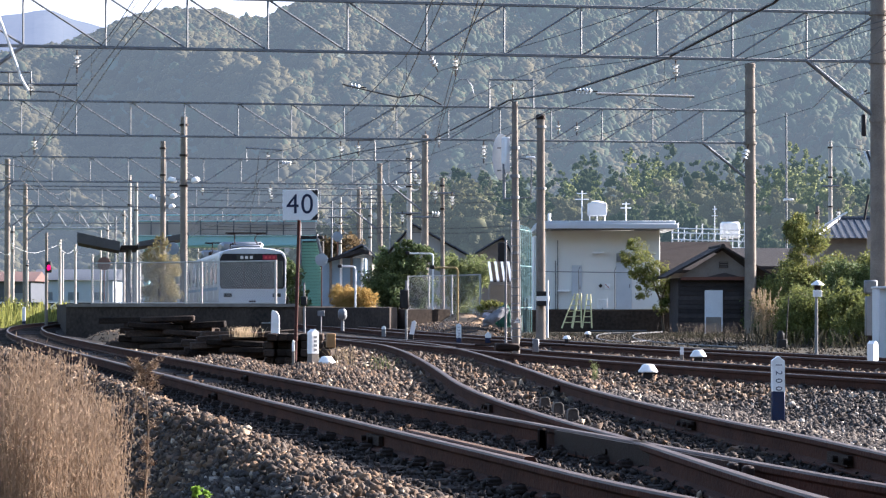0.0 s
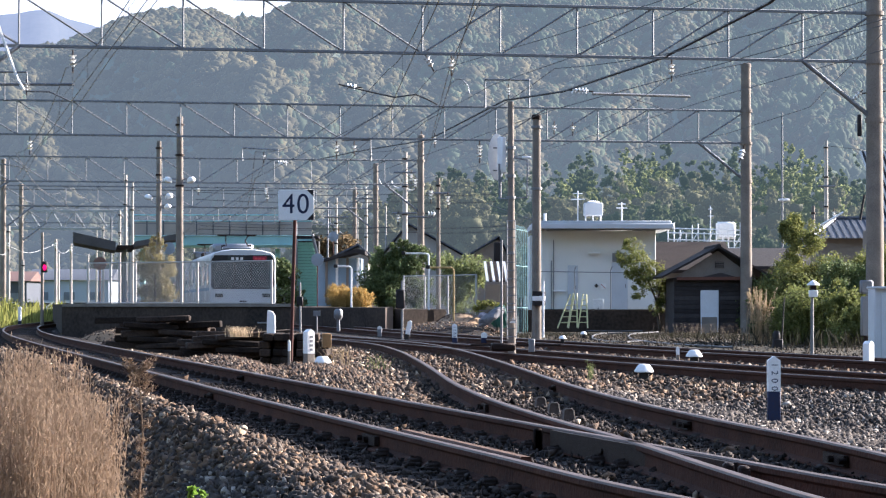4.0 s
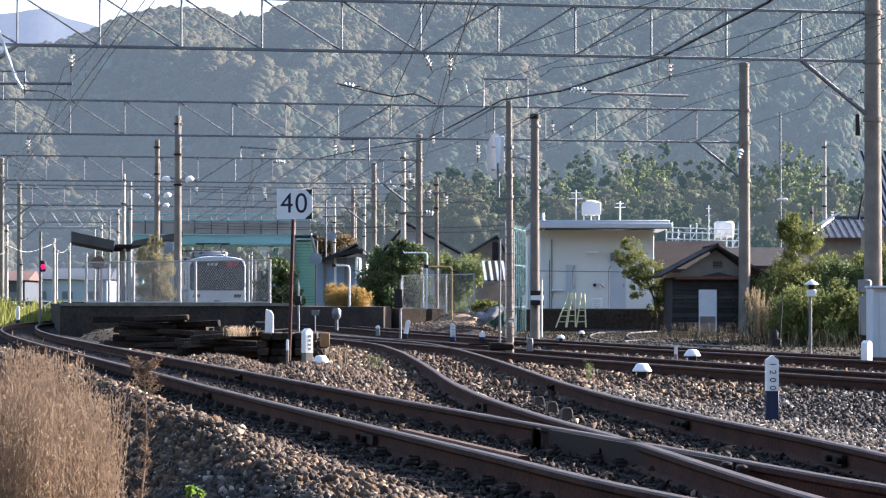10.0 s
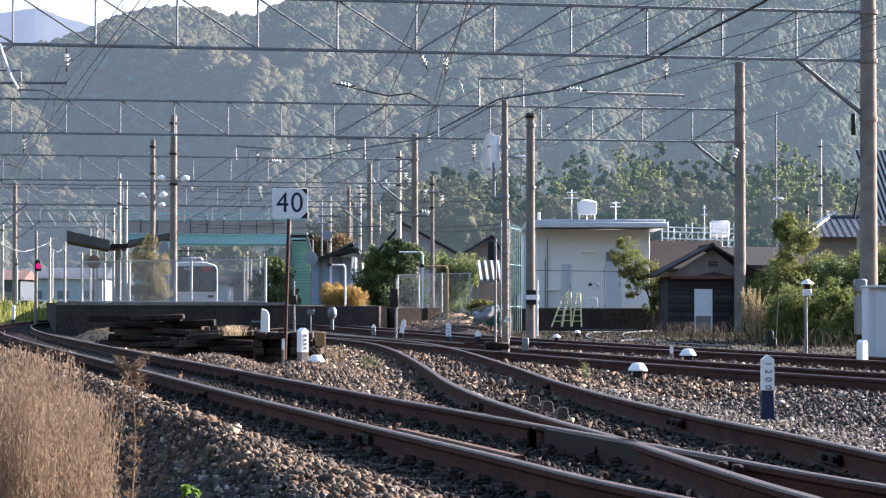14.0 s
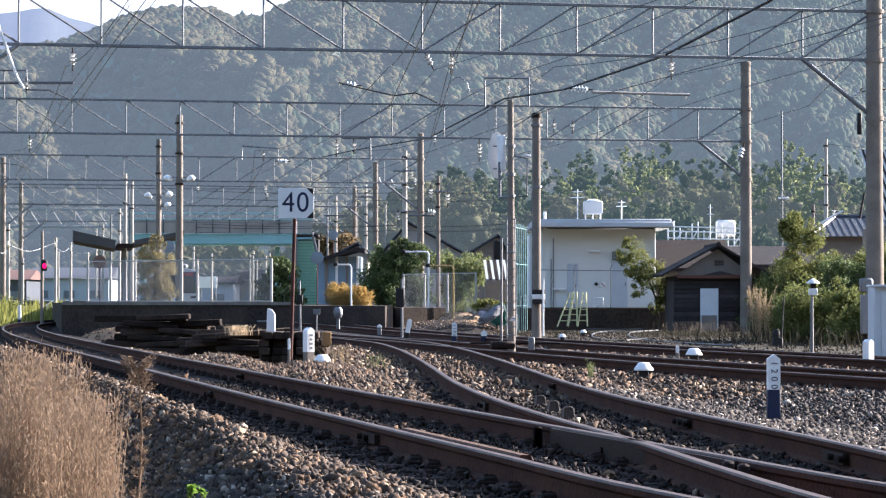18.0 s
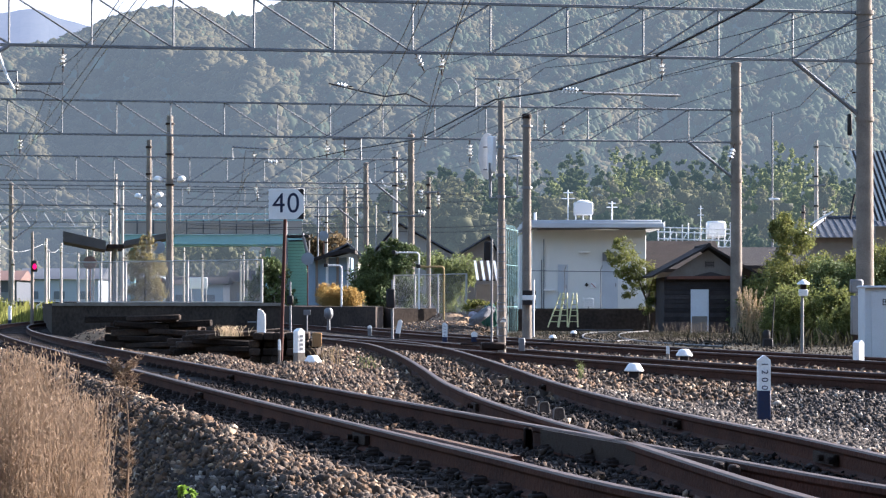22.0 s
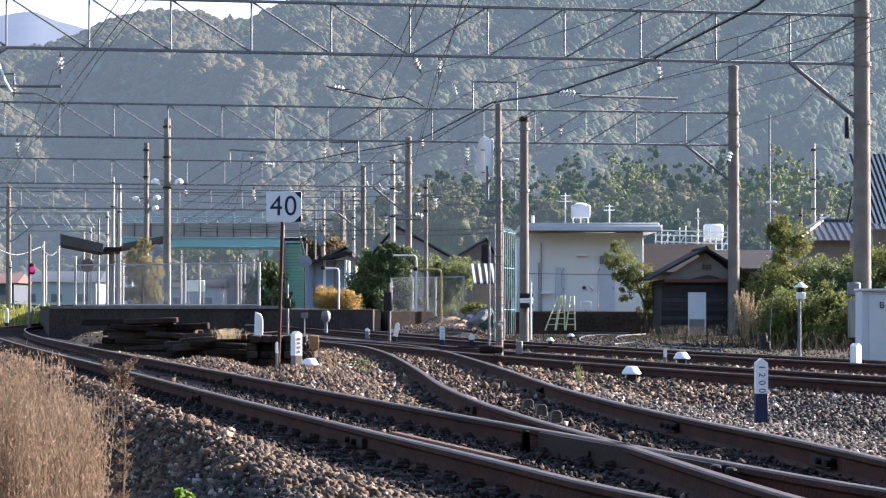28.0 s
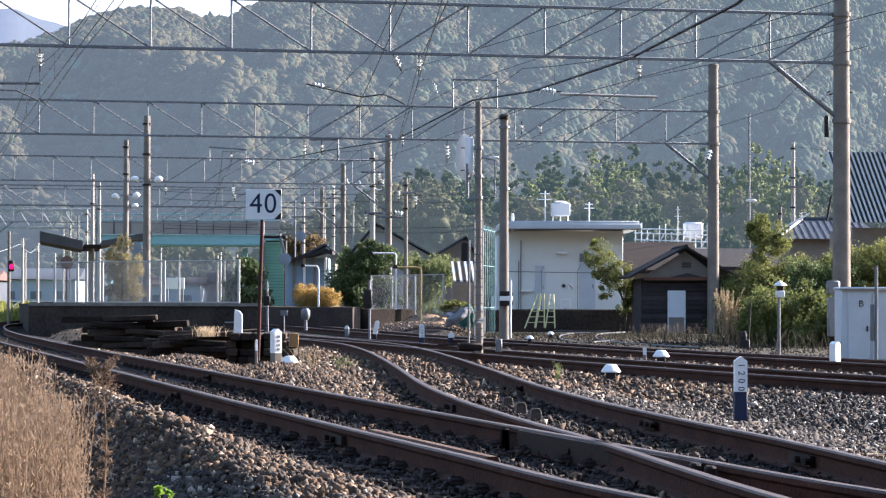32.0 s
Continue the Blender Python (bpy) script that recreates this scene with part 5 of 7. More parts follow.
for xx, yy, top in ((-17.75, 266, 5.4), (-16.28, 248, 5.4), (-18.95, 236, 4.95), (-19.96, 230, 5.4), (-15.54, 260, 5.4), (-17.11, 266, 5.0), (-14.44, 236, 4.75)):
    simple_pole(xx, yy, -0.3, top, 0.09, "distant pale concrete pole beyond the footbridge", 1)


def lamp_head(parent, c, side, s=1.0):
    sh = Shape()
    c = Vector(c)
    sh.tube(c + Vector((0, 0, 0.1 * s)), c + Vector((side * 0.5 * s, 0, 0.18 * s)), 0.03 * s, 0.03 * s, 6)
    sh.ob("lamp_arm", GALV, parent)
    m = Matrix.Translation(c + Vector((side * 0.62 * s, 0, 0.1 * s))) @ Matrix.Rotation(side * -0.3, 4, "Y")
    sh = Shape()
    sh.lathe((0, 0, 0), [(0.05 * s, 0.16 * s), (0.17 * s, 0.12 * s), (0.25 * s, 0.0), (0.24 * s, -0.1 * s), (0.16 * s, -0.16 * s), (0.02, -0.17 * s)], 12)
    sh.v = [tuple(m @ Vector(q)) for q in sh.v]
    sh.ob("lamp_head", WHITE, parent, "white enamel lamp head")


lamp_head(P1, (-11.207, 122, 6.122), 1, 0.8)
lamp_head(P1, (-11.207, 122, 6.122), -1, 0.8)
lamp_head(P2, (-13.697, 138, 6.046), 1, 0.8)
lamp_head(P2, (-13.697, 138, 5.991), -1, 0.8)
lamp_head(P2, (-13.696, 138, 5.549), 1, 0.7)

# signal mast, seen from behind, with ladder
SM = thing("signal_mast", (1.228, 48, 0.08), "slender concrete signal mast with ladder and signal backs", "signal mast")
Shape().tube((1.238, 48, -0.025), (1.221, 48, 4.26), 0.07, 0.051, 14).ob("mast", CONC, SM)
for z_at in (3.471, 2.99, 2.625, 1.683, 0.752):
    Shape().lathe((1.224, 48, z_at), [(0.058, -0.025), (0.08, -0.025), (0.08, 0.025), (0.058, 0.025)], 12).ob("band", GALV, SM)
sh = Shape()
sh.tube((1.311, 47.85, 0.226), (1.292, 47.85, 2.236), 0.012, 0.012, 6)
sh.tube((1.157, 47.85, 0.226), (1.158, 47.85, 2.236), 0.012, 0.012, 6)
for k in range(15):
    z = 0.263 + k * 0.14
    sh.tube((1.158, 47.85, z), (1.302, 47.85, z), 0.009, 0.009, 5)
sh.ob("ladder", GALV, SM)
# oval backboard and hood
sh = Shape()
n = 28
vs = []
for yy in (48.2, 48.25):
    for k in range(n):
        a = 2 * math.pi * k / n
        vs.append((0.993 + 0.155 * math.cos(a), yy + 0.065 * math.cos(a), 3.327 + (0.26 if math.sin(a) > 0 else -0.26) * min(1, abs(math.sin(a)) * 1.0) + 0.14 * math.sin(a)))
sh.add(vs, [tuple(range(n)), tuple(range(n, 2 * n))[::-1]] + [(k, k + n, (k + 1) % n + n, (k + 1) % n) for k in range(n)])
sh.ob("backboard", mat("pale grey signal back", (0.6, 0.62, 0.64), (0.5, 0.52, 0.54), 0.6, 0, 4, 30, 0.05), SM, "pale grey oval signal backboard")
Shape().box((1.068, 48.05, 3.348), (0.1, 0.16, 0.62), 0.6, 0.02).ob("signal_case", WHITE, SM)
sh = Shape()
for z in (3.091, 3.476):
    sh.tube((0.924, 48.1, z), (1.068, 48.1, z), 0.012, 0.012, 6)
sh.pipe([(1.028, 48, 3.201), (1.028, 48, 2.605), (1.498, 48, 2.625), (1.508, 48, 3.259), (1.191, 48, 3.326)], 0.018, 6)
sh.pipe([(1.047, 48, 3.105), (1.047, 48, 2.625)], 0.02, 6)
sh.ob("bracket", GALV, SM)
Shape().box((1.489, 48, 3.307), (0.16, 0.06, 0.035), 0, 0.008).ob("lamp", WHITE, SM)
Shape().box((1.014, 48.3, 1.708), (0.15, 0.16, 0.33), 0, 0.02).ob("signal_box", BLACK, SM, "black signal head box")
Shape().tube((1.067, 48.1, 0.127), (1.068, 48.1, 1.906), 0.02, 0.02, 8).ob("conduit", GALV, SM)
sh = Shape()
sh.add([(1.197, 47.9, 0.494), (1.331, 47.9, 0.494), (1.264, 47.9, 0.589)], [(0, 1, 2)])
sh.ob("triangle_plate", WHITE, SM)
# low machine at its foot
PM = thing("point_machine", (1.278, 47, 0.124), "low dark point machine with rods beside the turnout", "point machine")
Shape().box((1.06, 47, 0.1), (0.4, 0.36, 0.13), 0.1, 0.03).ob("case", IRON, PM)
Shape().box((1.541, 47, 0.124), (0.10, 0.1, 0.22), 0.1, 0.01).ob("terminal_box", GALV, PM)
Shape().tube((0.526, 47, 0.133), (2.029, 47, 0.133), 0.015, 0.015, 6).ob("rod", IRON, PM)

# concrete pole beside it, with striped guard and thin pipe
CP = simple_pole(2.492, 72, -0.35, 5.585, 0.122, "concrete pole with dark cap and striped base guard", 0)
for z in (5.34, 3.768):
    Shape().lathe((2.492, 72, z), [(0.115, -0.03), (0.145, -0.03), (0.145, 0.03), (0.115, 0.03)], 12).ob("band", GALV, CP)
sh = Shape()
sh.lathe((2.492, 72, 5.6), [(0.125, -0.07), (0.13, 0.03), (0.1, 0.06)], 12)
sh.ob("cap", IRON, CP)
for k, mt in enumerate((BLACK, WHITE, BLACK)):
    Shape().box((2.542, 71.8, 1.087 - k * 0.125), (0.33, 0.26, 0.12), 0, 0.01).ob("guard_band", mt, CP)
TP = thing("thin_pipe", (2.589, 70, 0.016), "thin white pipe standing by the concrete pole", "pipe")
Shape().tube((2.589, 70, -0.011), (2.59, 70, 1.402), 0.025, 0.025, 8).ob("pipe", WHITE, TP)

# ---- white relay building ----
BY = 110.0
WB = thing("relay_building", (6.029, 110, 0.3), "small pale flat-roofed concrete relay building", "building")
x0, x1 = 4.005, 8.45
zb, zt = 0.624, 3.704
sh = Shape()
sh.box(((x0 + x1) / 2, BY + 2.6, (zb + zt) / 2), (x1 - x0, 5.2, zt - zb), 0, 0.02)
sh.ob("wall", WALL, WB)
sh = Shape()
sh.box(((x0 + x1) / 2 + 0.1, BY + 2.2, zt + 0.13), (x1 - x0 + 1.0, 7.0, 0.2), 0, 0.02)
sh.box(((x0 + x1) / 2 + 0.1, BY + 2.2, zt + 0.28), (x1 - x0 + 0.85, 6.8, 0.12), 0, 0.02)
sh.ob("roof", ROOFEDGE, WB, "white metal flat roof with deep fascia")
Shape().box(((x0 + x1) / 2 + 0.1, BY - 1.2, zt + 0.03), (x1 - x0 + 0.9, 0.1, 0.05), 0, 0.01).ob("soffit_trim", GALV, WB)
DOORM = mat("pale blue-grey steel door", (0.50, 0.53, 0.56), (0.42, 0.45, 0.48), 0.6, 0, 2, 30, 0.05)
for q0, q1, ztop in ((5.016, 5.412, 2.34), (6.732, 7.348, 2.45)):
    dr = Shape().box(((q0 + q1) / 2, BY - 0.02, (zb + ztop) / 2), (q1 - q0, 0.05, ztop - zb), 0, 0.01).ob("door", DOORM, WB, "pale steel door")
    Shape().box((q1 - 0.08, BY - 0.06, (zb + ztop) / 2), (0.03, 0.04, 0.14), 0, 0.005).ob("door_handle", GALV, dr)
Shape().box((7.035, 109.9, 2.646), (0.572, 0.05, 0.33), 0, 0.01).ob("shutter_vent", GALV, WB)
for c in ((6.043, 109.85, 2.821), (4.679, 109.85, 1.349)):
    Shape().box(c, (0.44, 0.16, 0.07), 0, 0.01).ob("ledge", WHITE, WB)
Shape().box((6.135, 109.95, 1.547), (0.12, 0.02, 0.12), 0.0, 0.005, Matrix.Translation((6.135, 109.95, 1.547)) @ Matrix.Rotation(radians(45), 4, "Y")).ob("notice", BLACK, WB, "small dark diamond notice")
nt = Shape().box((6.399, 109.95, 1.525), (0.21, 0.02, 0.21), 0, 0.004).ob("notice", WHITE, WB)
Shape().box((6.398, 109.93, 1.525), (0.24, 0.01, 0.03), 0, 0, Matrix.Translation((6.398, 109.93, 1.525)) @ Matrix.Rotation(radians(45), 4, "Y")).ob("stroke", mat("faded red paint", (0.4, 0.12, 0.1), None, 0.7), nt)
sh = Shape()
for q, rise in ((4.378, 1.9), (4.466, 2.7)):
    sh.tube((q, BY - 0.05, zb), (q, BY - 0.05, zb + rise), 0.02, 0.02, 6)
sh.ob("wall_pipes", GALV, WB)
Shape().box(((x0 + x1) / 2, BY + 2.6, (zb - 0.5) / 2), (x1 - x0 - 0.1, 5.1, zb + 0.5), 0, 0).ob("foundation", DARKCONC, WB)
# annex with downpipe
Shape().box((3.854, 113.6, (zb + zt) / 2 - 0.1), (0.5, 3.0, zt - zb - 0.1), 0, 0.02).ob("annex", WALL, WB)
Shape().tube((4.122, 109.6, 3.65), (4.123, 109.6, 4.352), 0.06, 0.06, 8).ob("vent_pipe", WHITE, WB)
# base wall and handrail
wall_block("retaining_wall", [(2.99, 106), (8.715, 106), (8.92, 108.5), (3.06, 108.5)], -0.5, 0.609, DARKCONC, "dark stained low retaining wall", "wall")
HR = thing("handrail", (5.852, 106.5, 0.5), "thin grey pipe handrail before the building", "handrail")
sh = Shape()
sh.tube((3.855, 106.5, 2.057), (7.327, 106.5, 2.014), 0.016, 0.016, 6)
sh.ob("rail", GALV, HR)
for xx in (5.113, 6.476):
    Shape().pipe([(xx, 106.5, 0.5), (xx, 106.5, 2.1), (xx + 0.06, 106.4, 2.25)], 0.016, 6).ob("post", GALV, HR)
NB = thing("notice_board", (5.949, 105.5, 0.631), "small pale notice board with unreadable writing", "sign")
Shape().box((6.0, 106.3, 0.842), (0.401, 0.04, 0.359), 0, 0.005).ob("board", WHITE, NB)
for k in range(4):
    Shape().box((6.0, 106.275, 0.948 - k * 0.075), (0.28 - 0.03 * (k % 2), 0.01, 0.018), 0, 0).ob("writing", ROOFEDGE, NB)
Shape().tube((6.0, 106.3, 0.58), (6.0, 106.3, 0.695), 0.025, 0.025, 6).ob("post", GALV, NB)
# yellow step ladders leaning on the wall
YELLOW = mat("faded yellow ladder paint", (0.62, 0.58, 0.30), (0.48, 0.44, 0.24), 0.65, 0, 4, 30, 0.1)
for xl, xr, tl, tr, zt_, zb_ in ((3.821, 4.201, 4.301, 4.441, 1.18, -0.02), (4.173, 4.514, 4.394, 4.534, 1.201, -0.002), (4.547, 4.886, 4.747, 4.866, 1.179, -0.017)):
    xl, xr, tl, tr = xl + 0.37, xr + 0.37, tl + 0.37, tr + 0.37
    yl = 99.6 + 0.3 * abs(xl) / 10
    t = thing("step_ladder", ((xl + xr) / 2, yl, zb_), "yellow painted step ladder leaning by the wall", "ladder", "step ladders")
    for a_, b_ in ((xl, tl), (xr, tr)):
        Shape().tube((a_, yl, zb_), (b_, yl + 0.5, zt_), 0.027, 0.024, 6).ob("stile", YELLOW, t)
    for k in range(1, 6):
        q = k / 6
        Shape().box((xl + (tl - xl) * q + (xr - xl + (tr - tl - xr + xl) * q) / 2, yl + 0.5 * q, zb_ + (zt_ - zb_) * q), (xr - xl + (tr - tl - xr + xl) * q, 0.09, 0.03), 0, 0.005).ob("rung", YELLOW, t)

# teal safety screen between mast and building
TS = thing("screen_fence", (2.881, 100, -0.3), "tall teal steel bar screen fence", "fence")
TEALD = mat("faded teal fence paint", (0.24, 0.40, 0.40), (0.18, 0.32, 0.32), 0.6, 0, 2, 30, 0.05)
for k in range(8):
    xx, yy = 2.661 + k * 0.086, 100 + k * 0.57
    Shape().pipe([(xx, yy, -0.45), (xx, yy, 3.4), (xx - 0.05, yy, 3.55), (xx - 0.16, yy, 3.68)], 0.01, 6).ob("bar", TEALD, TS)
for z in (0.7, 2.2, 3.5):
    Shape().tube((2.661, 100, z), (2.661 + 0.6, 104, z), 0.011, 0.011, 6).ob("rail", TEALD, TS)
# water tank and aerials on roofs behind
WT = thing("water_tank", (6.171, 113, zt + 0.34), "white boxy water tank on a small stand", "water tank")
Shape().box((6.173, 113, 4.62), (0.746, 0.7, 0.52), 0, 0.03).ob("tank", ROOFEDGE, WT)
for dx in (-0.3, 0.0, 0.3):
    Shape().tube((6.171 + dx, 113, zt + 0.3), (6.171 + dx, 113, 4.372), 0.03, 0.03, 6).ob("leg", WHITE, WT)
Shape().lathe((6.173, 113, 4.869), [(0.26, 0), (0.26, 0.05), (0.1, 0.1)], 12).ob("lid", WHITE, WT)


def aerial(x_at, d, z0, z1, w, label="thin rooftop television aerial on a mast"):
    t = thing("aerial", (x_at, d, z0), label, "aerial", "aerials")
    Shape().tube((x_at, d, z0), (x_at, d, z1), 0.025, 0.025, 6).ob("mast", WHITE, t)
    for k, q in enumerate((0.75, 0.92)):
        Shape().tube((x_at - w * (1 - 0.3 * k), d, z0 + (z1 - z0) * q), (x_at + w * (1 - 0.3 * k), d, z0 + (z1 - z0) * q), 0.02, 0.02, 6).ob("boom", WHITE, t)


aerial(5.561, 113, zt + 0.3, 5.367, 0.28)
aerial(7.389, 114, zt + 0.3, 4.951, 0.22)
aerial(12.364, 128.5, 3.601 - 0.1, 5.299, 0.15)

# ---- the dark board shed ----
SH = thing("shed", (9.722, 100, -0.45), "old dark board shed with plastered gable", "shed")
sx0, sx1, sy = 8.322, 11.162, 100.0
sz0, sz1, szp = -0.45, 1.76, 2.78
for k in range(14):
    z = sz0 + (sz1 - sz0) * (k + 0.5) / 14
    Shape().box(((sx0 + sx1) / 2 + rng.uniform(-0.01, 0.01), sy + rng.uniform(-0.008, 0.008) + 0.03, z), (sx1 - sx0, 0.04, (sz1 - sz0) / 14 * 0.94), 0, 0.006).ob("board", BOARD, SH)
sh = Shape()
sh.box(((sx0 + sx1) / 2, sy + 2.1, (sz0 + sz1) / 2), (sx1 - sx0 - 0.04, 4.0, sz1 - sz0))
sh.ob("body", BOARD, SH)
sh = Shape()
xc = 9.882
sh.prism([(sx0, sz1), (sx1, sz1), (xc, szp - 0.06)], sy - 0.02, sy + 0.06)
sh.ob("gable", PLASTER, SH, "grey plastered gable")
vent = Shape().box((9.932, sy - 0.04, 2.22), (0.32, 0.04, 0.22), 0, 0.006).ob("vent", BOARD, SH)
for k in range(3):
    Shape().box((9.932, sy - 0.07, 2.14 + k * 0.08), (0.28, 0.02, 0.02), 0, 0).ob("slat", PLASTER, vent)
for sgn, xe in ((-1, 7.882), (1, 11.762)):
    ze = 1.76 - 0.02
    a, b = Vector((xc, 0, szp + 0.04)), Vector((xe, 0, ze))
    dv = (b - a).normalized()
    nv = Vector((-dv.z, 0, dv.x)) * (1 if sgn < 0 else -1)
    if nv.z < 0:
        nv = -nv
    poly = [(a.x, a.z), (b.x, b.z), (b.x + nv.x * 0.07, b.z + nv.z * 0.07), (a.x + nv.x * 0.07, a.z + nv.z * 0.07)]
    sh = Shape()
    sh.prism(poly if sgn > 0 else poly[::-1], sy - 0.4, sy + 4.4)
    sh.ob("roof_slope", TILE, SH, "dark tiled roof slope")
sh = Shape()
sh.tube((xc, sy - 0.42, szp + 0.1), (xc, sy + 4.4, szp + 0.1), 0.08, 0.08, 8)
sh.ob("ridge_cap", TILE, SH)
sh = Shape()
sh.prism([(8.422, 1.68), (10.722, 1.68), (10.722, 1.8), (8.422, 1.78)], sy - 0.22, sy - 0.04)
sh.ob("eave_board", mat("rusty eave board", (0.17, 0.075, 0.05), (0.1, 0.05, 0.04), 0.85), SH)
sh = Shape()
sh.prism([(9.282, 1.78), (10.562, 1.78), (9.962, 1.94)], sy - 0.2, sy - 0.05)
sh.ob("porch_gable", BOARD, SH)
dr = Shape().box((9.582, sy - 0.03, 0.46), (0.64, 0.05, 1.72), 0, 0.012).ob("door", mat("white worn door", (0.66, 0.68, 0.70), (0.52, 0.53, 0.55), 0.7, 0, 2, 20, 0.1), SH, "white painted worn door")
Shape().box((9.573, sy - 0.062, 0.02), (0.54, 0.012, 0.7), 0, 0.004).ob("lower_panel", PLASTER, dr, "stained grey lower panel")

# lean-to beyond the shed and other roofs
def house(name, x0, x1, y, z0, ze, zr, label, wall, roof, xr=None, depth=7.0, over=0.5):
    t = thing(name, ((x0 + x1) / 2, y, z0), label, "house", "houses")
    sh = Shape()
    sh.box(((x0 + x1) / 2, y + depth / 2, (z0 + ze) / 2), (x1 - x0, depth, ze - z0), 0, 0.02)
    sh.ob("wall", wall, t)
    xm = (x0 + x1) / 2 if xr is None else xr
    sh = Shape()
    sh.prism([(x0, ze), (x1, ze), (xm, zr - 0.1)], y, y + depth)
    sh.ob("gable", wall, t)
    for xe in (x0 - over, x1 + over):
        slope = (zr - ze) / max(abs(xm - (x0 if xe < xm else x1)), 0.1)
        zee = ze - over * slope * 0.6
        poly = [(xm, zr), (xe, zee), (xe, zee + 0.1), (xm, zr + 0.1)]
        sh = Shape()
        sh.prism(poly if xe > xm else poly[::-1], y - 0.4, y + depth + 0.4)
        sh.ob("roof_slope", roof, t)
    return t


def long_roof(name, x0, x1, y, z0, ze, zr, label, wall, roof, depth=7.0):
    """A house whose ridge runs across the view, roof slope towards the eye."""
    t = thing(name, ((x0 + x1) / 2, y, z0), label, "house", "houses")
    Shape().box(((x0 + x1) / 2, y + depth / 2, (z0 + ze) / 2), (x1 - x0, depth, ze - z0), 0, 0.02).ob("wall", wall, t)
    for sg in (1, -1):
        ya, yb = (y - 0.5, y + depth / 2) if sg > 0 else (y + depth + 0.5, y + depth / 2)
        za = ze - 0.15
        sh = Shape()
        vs = [(x0 - 0.4, ya, za), (x1 + 0.4, ya, za), (x1 + 0.4, yb, zr), (x0 - 0.4, yb, zr)]
        vs += [(a, b, c + 0.15) for a, b, c in vs]
        sh.add(vs, [(3, 2, 1, 0), (4, 5, 6, 7), (0, 1, 5, 4), (1, 2, 6, 5), (2, 3, 7, 6), (3, 0, 4, 7)])
        sh.ob("roof_slope", roof, t)
    return t


PALEBOARD = mat("pale weathered boards", (0.34, 0.32, 0.28), (0.24, 0.225, 0.2), 0.85, 0, 2, 30, 0.2)
RB = mat("blue-grey roof tiles", (0.08, 0.088, 0.105), (0.055, 0.06, 0.072), 0.6, 0, 3, 30, 0.3)
long_roof("house", 9.527, 12.652, 125, 0, 2.35, 3.525, "house with a broad brown sheet roof", PLASTER, BROWNROOF)
long_roof("house", 13.2, 16.6, 128, 0, 2.55, 3.3, "house with dark low roof behind bushes", PLASTER, TILE)
HP = thing("house", (20.8, 140, 0), "house with a hipped blue-grey tiled roof", "house", "houses")
Shape().box((20.9, 143, 2.05), (4.0, 6.0, 4.1), 0, 0.02).ob("wall", PLASTER, HP)
hx0, hx1, hy0, hy1, hze, hzr = 18.4, 23.6, 139.4, 146.6, 4.1, 5.15
Shape().add([(hx0, hy0, hze), (hx1, hy0, hze), (hx1, hy1, hze), (hx0, hy1, hze), (hx0 + 1.7, 143, hzr), (hx1 - 0.6, 143, hzr)], [(0, 1, 5, 4), (1, 2, 5), (2, 3, 4, 5), (3, 0, 4), (3, 2, 1, 0)]).ob("roof", RB, HP, "blue-grey tiled hipped roof", 0)
Shape().tube((hx0, hy0, hze + 0.06), (hx0 + 1.7, 143, hzr + 0.05), 0.07, 0.07, 6).ob("hip_ridge", ROOFEDGE, HP, "pale capped hip")
Shape().tube((hx0 + 1.7, 143, hzr + 0.04), (hx1 - 0.6, 143, hzr + 0.04), 0.1, 0.1, 6).ob("ridge_cap", RB, HP)
for k in range(14):
    q = (k + 1) / 15
    xa = hx0 + (hx1 - hx0) * q
    top_q = min(1.0, (xa - hx0) / 1.7, max(0.05, (hx1 - xa) / 0.6))
    Shape().tube((xa, hy0, hze + 0.03), (xa, hy0 + (143 - hy0) * top_q, hze + (hzr - hze) * top_q + 0.02), 0.02, 0.02, 5).ob("tile_roll", RB, HP)
house("house", 1.856, 3.873, 160, 0, 3.616, 4.64, "pale house with blue-grey tiled roof", PLASTER, RB, 3.393)
house("house", -3.923, 2.146, 185, 0, 3.686, 6.092, "pale grey house with slate grey gabled roof", mat("pale grey plaster", (0.30, 0.30, 0.29), (0.25, 0.25, 0.24), 0.9, 0, 0.5, 10, 0.1), RB, -1.998)
house("house", -5.3, -3.75, 150, 0, 3.4, 3.95, "small grey house with slate gabled roof by the stairs", PALEBOARD, RB, -4.3, 4.0, 0.35)
# hut with striped corrugated roof
HT = thing("hut", (2.313, 118, 0.2), "small hut with pale corrugated sheet roof", "hut")
Shape().box((2.408, 119.2, 0.6), (0.95, 2.0, 2.1), 0, 0.02).ob("wall", PLASTER, HT)
for k in range(7):
    xa = 1.974 + k * 0.135
    sh = Shape()
    sh.add([(xa, 117.4, 1.763), (xa + 0.10, 117.4, 1.763), (xa + 0.02, 119.5, 2.586), (xa - 0.08, 119.5, 2.586), (xa, 117.4, 1.763 + 0.05), (xa + 0.10, 117.4, 1.763 + 0.05), (xa + 0.02, 119.5, 2.586 + 0.05), (xa - 0.08, 119.5, 2.586 + 0.05)], [(3, 2, 1, 0), (4, 5, 6, 7), (0, 1, 5, 4), (1, 2, 6, 5), (2, 3, 7, 6), (3, 0, 4, 7)])
    sh.ob("roof_rib", ROOFEDGE if k % 2 == 0 else IRON, HT)
